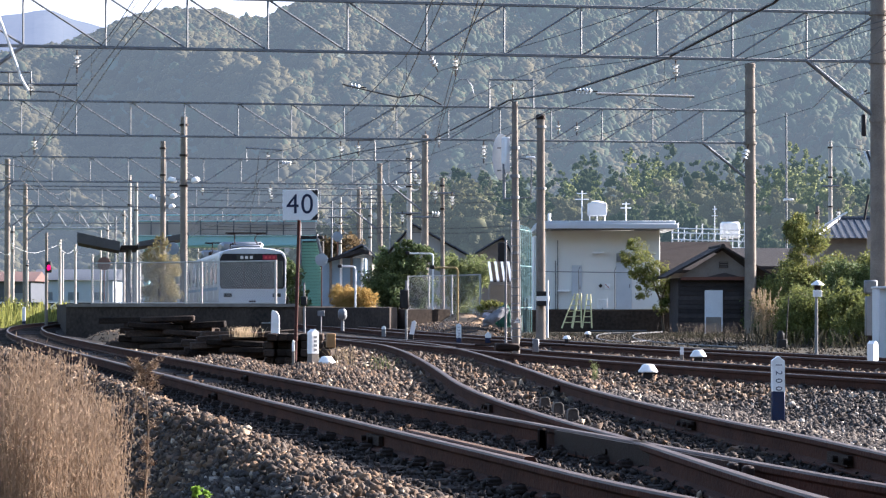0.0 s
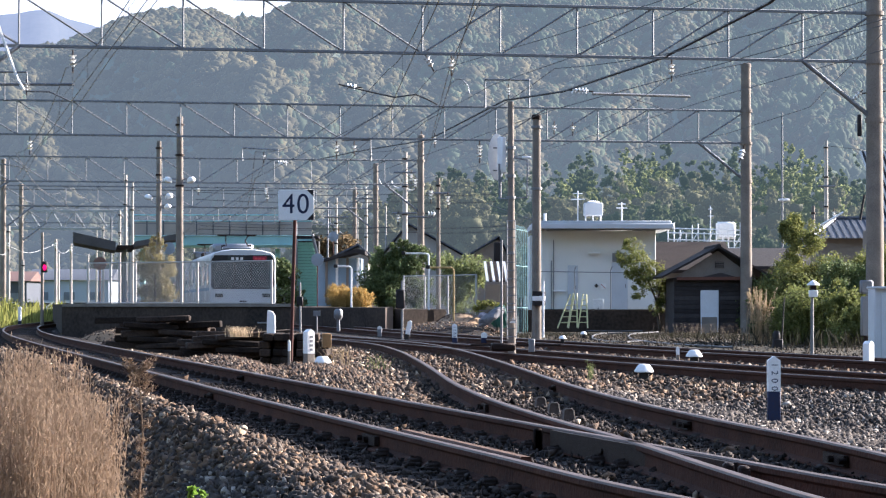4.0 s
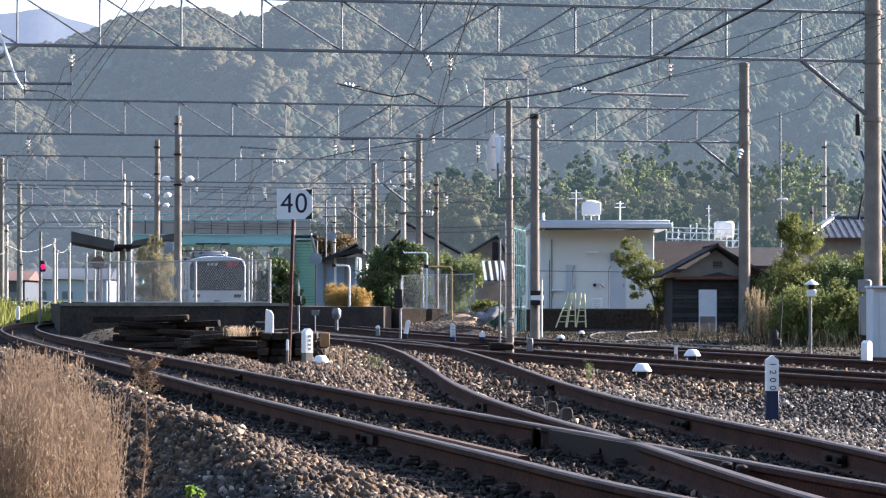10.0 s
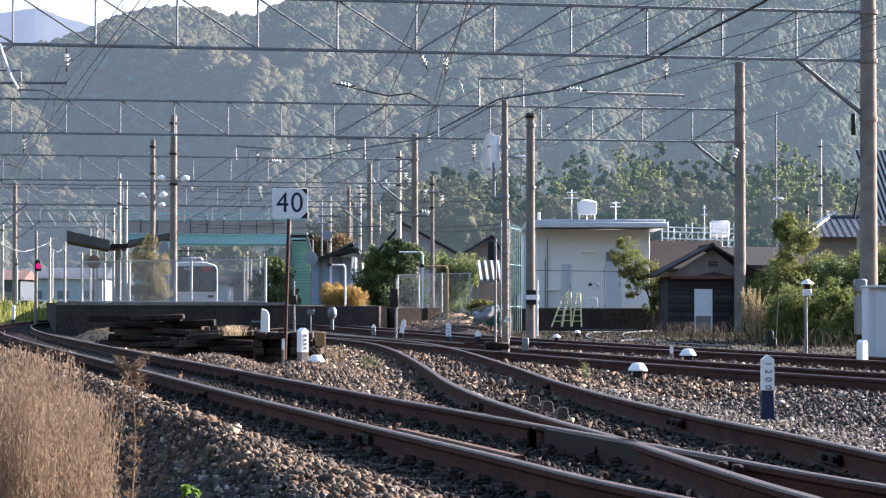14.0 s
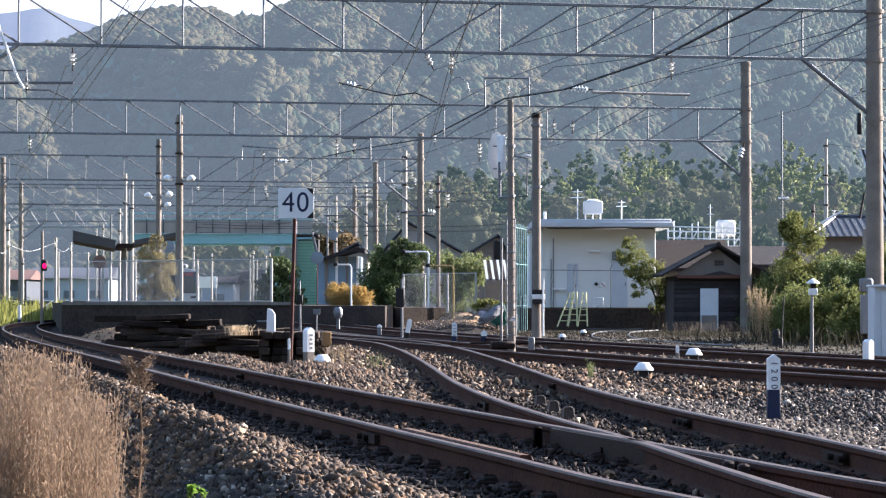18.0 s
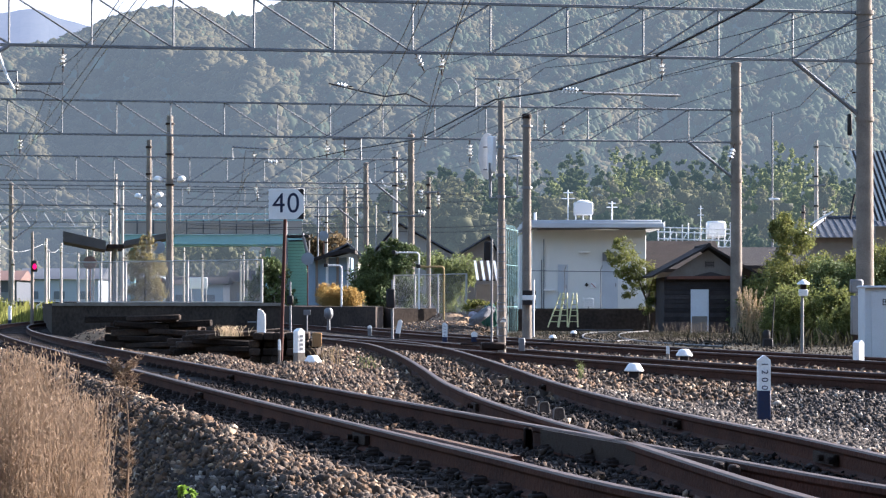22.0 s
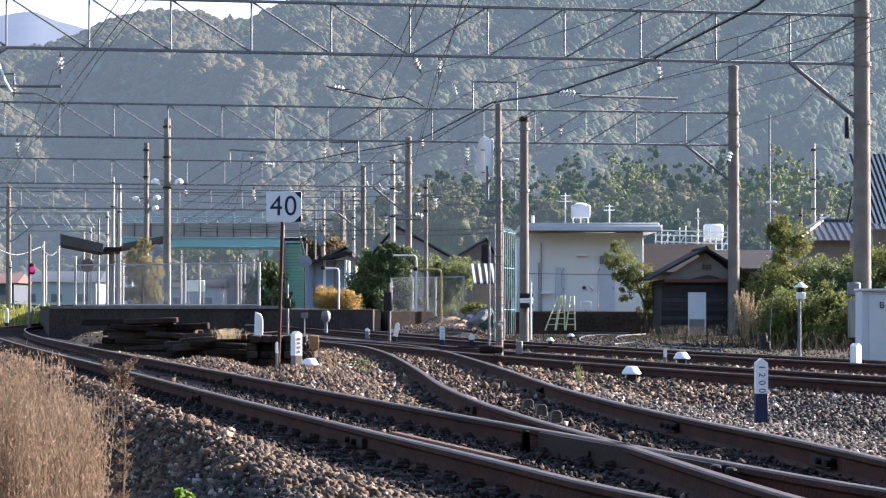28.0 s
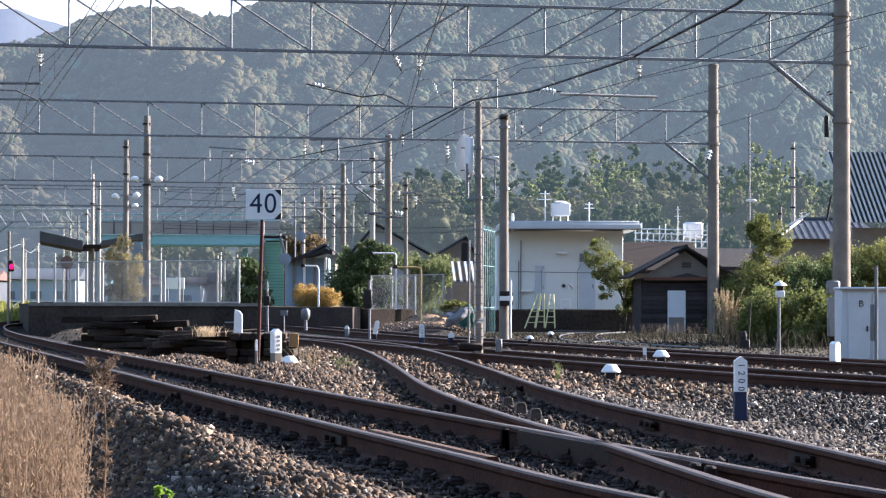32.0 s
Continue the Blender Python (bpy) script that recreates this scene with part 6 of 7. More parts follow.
# white pipework yard behind the brown roof
PY = thing("pipework", (13.833, 150, 0), "white painted steel pipework and railings on a rooftop", "pipework")
for k in range(14):
    xx = 12.182 + k * 0.32
    Shape().tube((xx, 150, 3.8), (xx, 150, 4.881 + 0.3 * math.sin(k * 1.7)), 0.035, 0.035, 6).ob("post", WHITE, PY)
for z in (4.881, 4.64, 4.28, 3.92):
    Shape().tube((12.122, 150, z), (16.383, 150, z - 0.12), 0.035, 0.035, 6).ob("rail", WHITE, PY)
Shape().box((14.534, 153, 1.7), (4.56, 4, 4.2), 0, 0.02).ob("base_building", PANEL, PY, "flat-roofed grey building below")
Shape().box((15.347, 151, 4.787), (1.02, 0.8, 0.9), 0, 0.1).ob("tank", WHITE, PY)
for k in range(5):
    xx = 12.466 + k * 0.8
    Shape().tube((xx, 149.8, 3.86), (xx + 0.5, 149.8, 4.7), 0.03, 0.03, 6).ob("brace", WHITE, PY)

# building with steep ribbed sheet roof, far right
RH = thing("ribbed_roof_house", (19.178, 112, 0), "weathered house with steep ribbed sheet roof", "house", "houses")
Shape().box((19.402, 115, 1.7), (3.36, 6, 4.4), 0, 0.02).ob("wall", PLASTER, RH)
RIB = mat("pale roof rib", (0.50, 0.50, 0.47), (0.38, 0.37, 0.34), 0.6, 0, 3, 30, 0.1)
for k in range(20):
    xa = 17.519 + k * 0.19
    zz0, zz1 = 4.086, 6.976
    lean_ = -0.62
    sh = Shape()
    for off, wd, mt in ((0, 0.085, 0), (0.095, 0.09, 1)):
        b = xa + off
        zz0b = zz0 - 0.0
        sh.add([(b, 111 + 0.03 * mt, zz0b), (b + wd, 111 + 0.03 * mt, zz0b), (b + wd + lean_, 113.4, zz1), (b + lean_, 113.4, zz1), (b, 111.1, zz0b), (b + wd, 111.1, zz0b), (b + wd + lean_, 113.5, zz1), (b + lean_, 113.5, zz1)], [(0, 1, 2, 3), (7, 6, 5, 4), (4, 5, 1, 0), (5, 6, 2, 1), (6, 7, 3, 2), (7, 4, 0, 3)], mt)
    sh.ob("roof_rib", [RIB, BLACK], RH)

# ---- lineside boxes ----
CABINET = mat("pale grey cabinet paint", (0.56, 0.59, 0.62), (0.47, 0.49, 0.51), 0.55, 0, 2, 40, 0.05)
EB = thing("equipment_cabinet", (9.467, 58, -0.35), "large pale grey equipment cabinet with double doors", "cabinet")
ex0, ex1 = 8.957, 10.396
ez0, ez1 = -0.382, 1.136
Shape().box(((ex0 + ex1) / 2, 58.5, (ez0 + ez1) / 2), (ex1 - ex0, 0.9, ez1 - ez0), 0, 0.015).ob("body", CABINET, EB)
Shape().box(((ex0 + ex1) / 2, 58.45, ez1 + 0.02), (ex1 - ex0 + 0.06, 1.05, 0.05), 0, 0.015).ob("roof", CABINET, EB)
for q0, q1 in ((9.094, 9.558), (9.605, 10.162)):
    dr = Shape().box(((q0 + q1) / 2, 58.035, (ez0 + ez1) / 2), (q1 - q0, 0.03, (ez1 - ez0) * 0.9), 0, 0.008).ob("door", CABINET, EB)
    Shape().box((q1 - 0.07, 58.01, (ez0 + ez1) / 2 - 0.05), (0.03, 0.03, 0.12), 0, 0.005).ob("door_handle", BLACK, dr)
text_mesh("B", 0.139, BLACK, "letter", EB, Matrix.Translation((9.358, 57.99, 0.835)) @ FACE)
Shape().tube((9.602, 57.6, -0.466), (9.608, 57.6, 1.606), 0.035, 0.035, 8).ob("conduit", GALV, EB)
Shape().box((9.524, 57.6, 0.455), (0.08, 0.08, 0.75), 0, 0.01).ob("duct", GALV, EB)
CV = thing("cable_riser", (9.438, 62, -0.35), "grey cable riser boxes at the gantry foot", "cable riser")
Shape().box((9.372, 62, 0.552), (0.211, 0.2, 0.868), 0, 0.02).ob("riser", GALV, CV)
Shape().box((9.386, 62, 1.197), (0.273, 0.24, 0.298), 0, 0.03).ob("hood", GALV, CV)
Shape().tube((9.381, 62, -0.563), (9.383, 62, 0.18), 0.07, 0.07, 8).ob("sleeve", IRON, CV)
LN = thing("lantern_post", (8.707, 66, -0.413), "grey post carrying a small roofed white lantern box", "lantern post")
Shape().tube((8.72, 66, -0.44), (8.724, 66, 0.998), 0.04, 0.035, 8).ob("post", GALV, LN)
Shape().box((8.751, 66, 1.064), (0.198, 0.18, 0.158), 0, 0.01).ob("box", WHITE, LN)
Shape().box((8.751, 66, 1.196), (0.132, 0.12, 0.132), 0, 0.005).ob("lantern", IRON, LN)
Shape().lathe((8.751, 66, 1.262), [(0.158, 0), (0.145, 0.03), (0.02, 0.119)], 8).ob("cap", WHITE, LN, "white pointed cap")
DS = thing("switch_stand", (8.381, 70, -0.459), "small black switch lamp stand by the rails", "switch stand")
Shape().box((8.396, 70, -0.249), (0.24, 0.24, 0.4), 0, 0.02).ob("base", BLACK, DS)
Shape().lathe((8.368, 70, -0.011), [(0.08, -0.1), (0.1, 0.0), (0.1, 0.1), (0.05, 0.17)], 10).ob("lamp", BLACK, DS)
Shape().tube((8.494, 70, -0.179), (8.567, 70, 1.01), 0.02, 0.015, 6).ob("lever", BLACK, DS)

# coiled hoses and planks before the wall
HO = thing("cable_coil", (5.458, 85, -0.2), "loose loops of grey hose lying on the ground", "cable")
sh = Shape()
sh.pipe(spline([Vector(q) for q in ((6.154, 95, -0.149), (5.375, 94, -0.158), (4.785, 88, -0.185), (4.534, 81, -0.204), (4.926, 77, -0.216), (5.78, 79, -0.211))], 0.4), 0.03, 6)
sh.pipe(spline([Vector(q) for q in ((7.447, 96, -0.121), (6.502, 94, -0.158), (5.911, 88, -0.185), (5.635, 81, -0.204), (5.937, 75, -0.219), (6.472, 71, -0.222), (7.15, 68, -0.233))], 0.4), 0.03, 6)
sh.pipe([(5.061, 97, -0.092), (6.128, 97, -0.111), (7.001, 97, -0.092)], 0.03, 6)
sh.ob("cable", mat("grey rubber hose", (0.085, 0.085, 0.088), (0.05, 0.05, 0.052), 0.45), HO)
RP = thing("scrap_heap", (1.729, 95, 0), "heap of pale planks and green netting", "scrap heap")
for k in range(5):
    Shape().box((0, 0, 0), (1.1, 0.1, 0.04), 0, 0.004, Matrix.Translation((1.672 + 0.12 * k - 0.25, 95 + 0.1 * k, 0.496 + 0.03 * k)) @ Matrix.Rotation(-0.5 + 0.12 * k, 4, "Y")).ob("plank", CONC, RP)
plant("green_netting", (1.997, 96, 0.0), "crumpled dark green netting on the heap", "netting", [(0, 0, 0.2, 0.25), (0.1, 0, 0.45, 0.2)], 40, 0.06, mat("green net", (0.03, 0.16, 0.09), None, 0.8), 81, None)
plant("flower_bed", (1.893, 104, 0.3), "straggling plants with red flowers", "plants", blob_cloud(8, 0.6, 0.2, 0.2, 0.5, 0.25, 82), 26, 0.05, LEAF, 83, None)
# sheeted bundle and tarpaulin by the path
def soft_lump(name, c, size, material, label, category, seed, rz=0.0, ry=0.0):
    """A rumpled covered heap."""
    r = np.random.default_rng(seed)
    bm = bmesh.new()
    bmesh.ops.create_icosphere(bm, subdivisions=3, radius=1)
    m = Matrix.Translation(c) @ Matrix.Rotation(rz, 4, "Z") @ Matrix.Rotation(ry, 4, "Y")
    ph = r.uniform(0, 6, 6)
    for v in bm.verts:
        q = v.co.copy()
        k = 1 + 0.13 * math.sin(q.x * 5 + ph[0]) * math.sin(q.z * 4 + ph[1]) + 0.09 * math.sin(q.y * 9 + ph[2]) + 0.06 * math.sin(q.x * 13 + q.z * 11 + ph[3])
        v.co = m @ Vector((q.x * size[0] * k, q.y * size[1] * k, max(-0.5, q.z) * size[2] * k))
    me = bpy.data.meshes.new(name)
    bm.to_mesh(me)
    bm.free()
    me.materials.append(material)
    return tagged(new(name, me), label, category)


soft_lump("plastic_wrapping", (1.748, 94, 0.387), (0.5, 0.3, 0.2), mat("grey plastic sheet", (0.2, 0.2, 0.21), (0.11, 0.105, 0.11), 0.6, 0, 6, 30, 0.3), "long bundle wrapped in pale grey plastic sheet", "bundle", 5, 0.2, -0.6)
soft_lump("tarpaulin", (2.07, 95, 0.306), (0.26, 0.4, 0.5), mat("green tarpaulin", (0.03, 0.10, 0.075), (0.02, 0.06, 0.05), 0.6, 0, 5, 30, 0.3), "crumpled dark green tarpaulin covering scrap by the path", "tarpaulin", 6)
soft_lump("refuse_bag", (1.482, 95, 0.42), (0.16, 0.2, 0.13), mat("grey refuse sack", (0.35, 0.33, 0.36), (0.2, 0.18, 0.2), 0.6), "small grey refuse sack by the path", "sack", 7)
# dirt path mound
EARTH = mat("sandy orange earth", (0.30, 0.20, 0.115), (0.17, 0.118, 0.075), 0.95, 0, 1.5, 20, 0.8)
heap("ballast_heap", 0.314, 98, 2.2, 6.0, 0.5, 1500, 0.1, 9)
heap("earth_mound", 0.85, 106, 1.3, 4.5, 0.78, 350, 0.05, 10, EARTH, "sunlit sandy earth of a path between the platforms")
heap("earth_mound", -9.7, 87.6, 1.9, 1.3, 0.36, 500, -0.72, 12, EARTH, "low bank of sandy earth along the platform foot")

# ---- pipes and small signals on the second platform ----
def gooseneck(x_at, d, z0, z1, arm, label, material, r=0.035):
    t = thing("gooseneck_lamp", (x_at, d, z0), label, "lamp post", "gooseneck posts")
    sg = 1 if arm > 0 else -1
    c = 0.12
    pts = [(x_at, d, z0), (x_at, d, z1 - c)] + [(x_at + sg * c * (1 - math.cos(a)), d, z1 - c + c * math.sin(a)) for a in (0.4, 0.8, 1.2, 1.57)] + [(x_at + arm, d, z1)]
    Shape().pipe(pts, r, 8).ob("pipe", material, t)
    Shape().box((x_at + arm, d, z1 + 0.02), (0.16, 0.1, 0.14), 0, 0.02).ob("lamp", BLACK, t)


gooseneck(-3.473, 112, 0.7, 2.323, -0.62, "white bent pipe lamp post on the platform", WHITE)
gooseneck(-0.403, 112, 0.6, 2.838, -1.0, "white bent pipe lamp post by the bushes", WHITE)
gooseneck(0.52, 100, -0.1, 2.12, -0.9, "yellow-brown bent pipe post by the path", mat("yellow-brown pipe", (0.42, 0.30, 0.13), (0.3, 0.22, 0.1), 0.6))
SB = thing("small_signal", (-0.91, 70, -0.039), "thin grey post with a black signal box", "signal")
Shape().tube((-0.91, 70, -0.067), (-0.91, 70, 1.402), 0.03, 0.03, 8).ob("post", GALV, SB)
Shape().box((-0.952, 70, 0.94), (0.22, 0.2, 0.48), 0, 0.03).ob("box", BLACK, SB)
S2 = thing("small_signal", (-4.016, 82, -0.02), "thin post with small green-black signal box", "signal")
Shape().tube((-4.016, 82, -0.052), (-4.034, 82, 1.456), 0.03, 0.03, 8).ob("post", GALV, S2)
Shape().box((-4.034, 82, 0.915), (0.18, 0.16, 0.26), 0, 0.02).ob("box", BLACK, S2)
FG = thing("platform_lamp", (-3.345, 94, -0.008), "small grey hooded lamp on a stubby post", "lamp")
Shape().tube((-3.345, 94, -0.064), (-3.345, 94, 0.311), 0.06, 0.05, 8).ob("post", GALV, FG)
Shape().lathe((-3.345, 94, 0.311), [(0.1, 0), (0.15, 0.1), (0.15, 0.28), (0.08, 0.36)], 10).ob("lamp", GALV, FG)
WP = thing("notice_board", (-4.103, 95, 0.04), "small blank grey board on a post", "sign")
Shape().box((-4.103, 95, 0.515), (0.24, 0.03, 0.18), 0, 0.004).ob("board", GALV, WP)
Shape().tube((-4.102, 95, -0.415), (-4.103, 95, 0.515), 0.025, 0.025, 6).ob("post", GALV, WP)

# station shelter in blue and dark roof
SS = thing("platform_shelter", (-4.699, 135, 0.6), "small blue-walled platform shelter with dark roof", "shelter")
BLUE = mat("faded blue boards", (0.26, 0.34, 0.42), (0.19, 0.26, 0.33), 0.75, 0, 1, 20, 0.1)
Shape().box((-4.753, 136.5, 1.88), (2.106, 3.0, 2.295), 0, 0.02).ob("wall", BLUE, SS)
for k in range(4):
    Shape().box((-5.37 + k * 0.5, 134.95, 1.961), (0.12, 0.08, 2.16), 0, 0.01).ob("post", WHITE if k % 2 else PLASTER, SS)
sh = Shape()
sh.prism([(-5.644, 2.798), (-5.644, 2.933), (-3.889, 3.473), (-3.511, 3.365), (-3.511, 3.203), (-3.889, 3.284)], 134, 138.5)
sh.ob("roof", TILE, SS)
# discs: convex mirrors and backs of lamps
MIRRORBACK = mat("pale blue-grey mirror back", (0.25, 0.285, 0.32), (0.2, 0.225, 0.255), 0.5, 0, 4, 30, 0.05)
def disc(x_at, d, z, r, label, material):
    t = thing("convex_mirror", (x_at, d, z), label, "mirror", "round mirrors")
    sh = Shape()
    n = 20
    vs = [(x_at + rr * math.cos(2 * math.pi * k / n), d + yy, z + rr * math.sin(2 * math.pi * k / n)) for rr, yy in ((r, 0.05), (r, 0), (r * 0.6, -0.02), (r * 0.1, -0.03)) for k in range(n)]
    sh.add(vs, [(j * n + k, j * n + (k + 1) % n, (j + 1) * n + (k + 1) % n, (j + 1) * n + k) for j in range(3) for k in range(n)] + [tuple(range(3 * n, 4 * n)), tuple(range(n))[::-1]])
    sh.ob("dish", material, t)
    Shape().tube((x_at, d + 0.06, -0.4), (x_at, d + 0.06, z), 0.03, 0.03, 6).ob("post", REDRUST, t)


disc(-5.505, 128, 2.848, 0.29, "round pale blue-grey convex mirror on a post", MIRRORBACK)
disc(-5.611, 150, 4.43, 0.27, "small round pale blue-grey mirror on a post", MIRRORBACK)
disc(-13.865, 145, 3.7, 0.32, "round pale blue-grey convex mirror on a post", MIRRORBACK)
disc(-14.163, 118, 2.523, 0.28, "round brown-framed convex mirror", mat("brown enamel", (0.2, 0.11, 0.08), (0.1, 0.07, 0.06), 0.4))

# ---- butterfly roof on the main platform ----
BF = thing("butterfly_canopy", (-16.473, 150, 0.8), "dark butterfly roof canopy over the platform", "canopy")
for a, b in ((-19.414, -17.163), (-13.533, -16.143)):
    za, zb_ = 4.61, 4.1
    sg = 1 if b > a else -1
    sh = Shape()
    th = 0.5 if sg > 0 else 0.25
    poly = [(a, za - th), (b, zb_ - th * 0.85), (b, zb_ + 0.06), (a, za + 0.05)]
    sh.prism(poly if sg > 0 else poly[::-1], 0, 9, Matrix.Translation((-16.653, 150, 0)) @ Matrix.Rotation(radians(7), 4, "Z") @ Matrix.Translation((-(-16.653), 0, 0)))
    sh.ob("roof_wing", mat("sooty canopy sheet", (0.10, 0.094, 0.092), (0.06, 0.057, 0.056), 0.85, 0, 1.5, 20, 0.2), BF, "dark roof wing")
Shape().box((0, 0, 0), (0.9, 9, 0.22), 0, 0.02, Matrix.Translation((-16.653, 150, 3.86)) @ Matrix.Rotation(radians(7), 4, "Z") @ Matrix.Translation((0, 4.5, 0))).ob("gutter_beam", IRON, BF)
for k in range(2):
    Shape().tube((-16.75 - 0.8 * k, 151 + k * 6, 0.7), (-16.75 - 0.8 * k, 151 + k * 6, 3.8), 0.09, 0.09, 8).ob("post", GALV, BF)

# ---- footbridge ----
FB = thing("footbridge", (-15.363, 200, 0), "covered station footbridge with grey panels and teal girder", "footbridge")
fx0, fx1, fy = -21.844, -8.962, 200.0
Shape().box(((fx0 + fx1) / 2, fy + 1.2, 4.96 + 0.0), (fx1 - fx0, 2.6, 0.12), 0, 0.02).ob("deck", TEAL, FB)
Shape().box(((fx0 + fx1) / 2, fy, 5.36), (fx1 - fx0, 0.3, 0.68), 0, 0.03).ob("girder", TEAL, FB, "teal painted steel girder")
Shape().box(((fx0 + fx1) / 2, fy - 0.16, 5.68), (fx1 - fx0, 0.12, 0.06), 0, 0.01).ob("girder_flange", TEAL, FB)
Shape().box(((fx0 + fx1) / 2, fy - 0.16, 5.04), (fx1 - fx0, 0.12, 0.06), 0, 0.01).ob("girder_flange", TEAL, FB)
npan = 11
for k in range(npan):
    w = (fx1 - fx0) / npan
    Shape().box((fx0 + (k + 0.5) * w, fy + 0.02, 6.241), (w - 0.05, 0.06, 0.96), 0, 0.01).ob("parapet_panel", PANEL, FB)
    Shape().tube((fx0 + k * w, fy, 6.721), (fx0 + k * w, fy, 7.202), 0.03, 0.03, 6).ob("rail_post", GALV, FB)
    Shape().box((fx0 + k * w, fy - 0.04, 6.241), (0.07, 0.08, 1.0), 0, 0.01).ob("panel_joint", RB, FB)
for z in (7.162, 6.721):
    Shape().tube((fx0, fy, z), (fx1, fy, z), 0.05, 0.05, 6).ob("hand_rail", TEAL, FB)
for k in range(npan * 2):
    w = (fx1 - fx0) / npan / 2
    Shape().tube((fx0 + k * w, fy + 2.2, 6.721), (fx0 + (k + 1) * w, fy + 2.2, 7.162 if k % 2 else 6.721 + 0.05), 0.025, 0.025, 5).ob("lattice", GALV, FB)
for xx in (-21.093, -11.476):
    Shape().box((xx, 201.2, 1.6), (0.35, 0.35, 6.4), 0, 0.03).ob("pier", TEAL, FB)
ST = thing("stair_enclosure", (-8.818, 190, 0), "green clapboard footbridge stair enclosure", "stairs")
for k in range(22):
    z0_ = 0.6 + k * 0.205
    xa, xb = -9.578, -7.942 - 0.0225 * k
    Shape().box(((xa + xb) / 2, 190 - 0.02 * (k % 2), z0_), (xb - xa, 0.06, 0.19), 0, 0.008).ob("clapboard", GREEN, ST)
Shape().box((-8.78, 191, 2.8), (1.4, 1.6, 4.6), 0, 0.02).ob("core", BLACK, ST)
sh = Shape()
sh.tube((-8.501, 189.7, 5.543), (-7.435, 189.7, 1.179), 0.12, 0.12, 6)
sh.tube((-9.64, 189.7, 6.302), (-9.597, 189.7, 0.8), 0.14, 0.14, 6)
sh.ob("stair_string", GALV, ST)
Shape().box((-8.932, 190.8, 5.36), (1.7, 2.4, 0.16), 0, 0.02).ob("stair_roof", TILE, ST)

# far lattice bridge
# The pale grey-blue base colour carries the haze over this far girder.
HAZEGREY = mat("far steel paled by haze", (0.33, 0.34, 0.35), (0.25, 0.26, 0.27), 0.6, 0, 1, 20, 0.05)
LB = thing("lattice_gantry", (-29.848, 215, 5), "distant grey lattice girder across the tracks", "gantry")
lx0, lx1 = -38.88, -23.483
for z in (7.94, 6.606):
    Shape().box(((lx0 + lx1) / 2, 215, z), (lx1 - lx0, 0.2, 0.2), 0, 0.02).ob("chord", HAZEGREY, LB)
nb = 18
for k in range(nb):
    w = (lx1 - lx0) / nb
    a, b = (7.94, 6.606) if k % 2 else (6.606, 7.94)
    Shape().tube((lx0 + k * w, 215, a), (lx0 + (k + 1) * w, 215, b), 0.075, 0.075, 6).ob("diagonal", HAZEGREY, LB)
for xx in (-23.483, -38.88):
    Shape().tube((xx, 215, -0.3), (xx, 215, 8.112), 0.15, 0.13, 10).ob("leg", GALV, LB)

# ---- red signal at the bend ----
RS = thing("red_signal", (-16.827, 120, 0), "line-side signal on a slender mast showing red", "signal")
Shape().tube((-16.851, 120, -0.4), (-16.851, 120, 3.872), 0.075, 0.06, 10).ob("mast", CONC, RS)
Shape().box((-16.725, 119.8, 2.405), (0.26, 0.2, 0.48), 0, 0.05).ob("head", BLACK, RS)
sh = Shape()
cc = Vector((-16.708, 119.68, 2.38))
n = 16
sh.add([(cc.x + 0.085 * math.cos(2 * math.pi * k / n), cc.y, cc.z + 0.12 * math.sin(2 * math.pi * k / n)) for k in range(n)] + [(cc.x, cc.y - 0.03, cc.z)], [(k, (k + 1) % n, n) for k in range(n)])
sh.ob("red_lens", glow("red signal light", (1.0, 0.0, 0.10), 0.5), RS, "glowing red lens")
# small round-topped white stone by the bend
stake(-16.616, 112, 0.128, 0.12, 0.605, 0.03, "plain white marker stake in the grass")

# low buildings and parked cars far left
def shed_row(x0, x1, y, z0, ze, zr, wall, roof, label):
    t = thing("warehouse", ((x0 + x1) / 2, y, z0), label, "warehouse", "distant buildings")
    Shape().box(((x0 + x1) / 2, y + 5, (z0 + ze) / 2), (x1 - x0, 10, ze - z0), 0, 0.05).ob("wall", wall, t)
    sh = Shape()
    vs = [(x0 - 0.4, y - 0.5, ze), (x1 + 0.4, y - 0.5, ze), (x1 + 0.4, y + 5, zr), (x0 - 0.4, y + 5, zr), (x1 + 0.4, y + 10.5, ze), (x0 - 0.4, y + 10.5, ze)]
    sh.add(vs, [(0, 1, 2, 3), (3, 2, 4, 5), (0, 3, 5), (1, 4, 2), (0, 5, 4, 1)])
    sh.ob("roof", roof, t)
    n = int((x1 - x0) / 2.2)
    for k in range(n):
        w = Shape().box((x0 + (k + 0.5) * (x1 - x0) / n, y - 0.02, z0 + (ze - z0) * 0.55), (1.2, 0.06, (ze - z0) * 0.22), 0, 0.02).ob("window", HAZEPANE, t)
    return t


# Distant panes are lightened in base colour to look hazy.
HAZEPANE = mat("shed panes paled by haze", (0.16, 0.18, 0.2), (0.11, 0.125, 0.14), 0.3, 0, 1, 10, 0, spec=0.3)
PALEBLUE = mat("pale blue cladding", (0.36, 0.40, 0.44), (0.3, 0.34, 0.38), 0.6, 0, 0.5, 10, 0.05)
REDROOF = mat("dull red roof", (0.14, 0.085, 0.075), (0.11, 0.07, 0.06), 0.8)
shed_row(-50.702, -42.29, 290, -0.4, 3.235, 4.279, RB, REDROOF, "long grey shed with dull red roof")
shed_row(-44.897, -36.215, 310, -0.4, 3.527, 4.767, PALEBLUE, RB, "long pale blue clad warehouse")
shed_row(-27.845, -21.844, 300, -0.4, 2.899, 3.799, PALEBLUE, TILE, "low distant building beyond the footbridge")
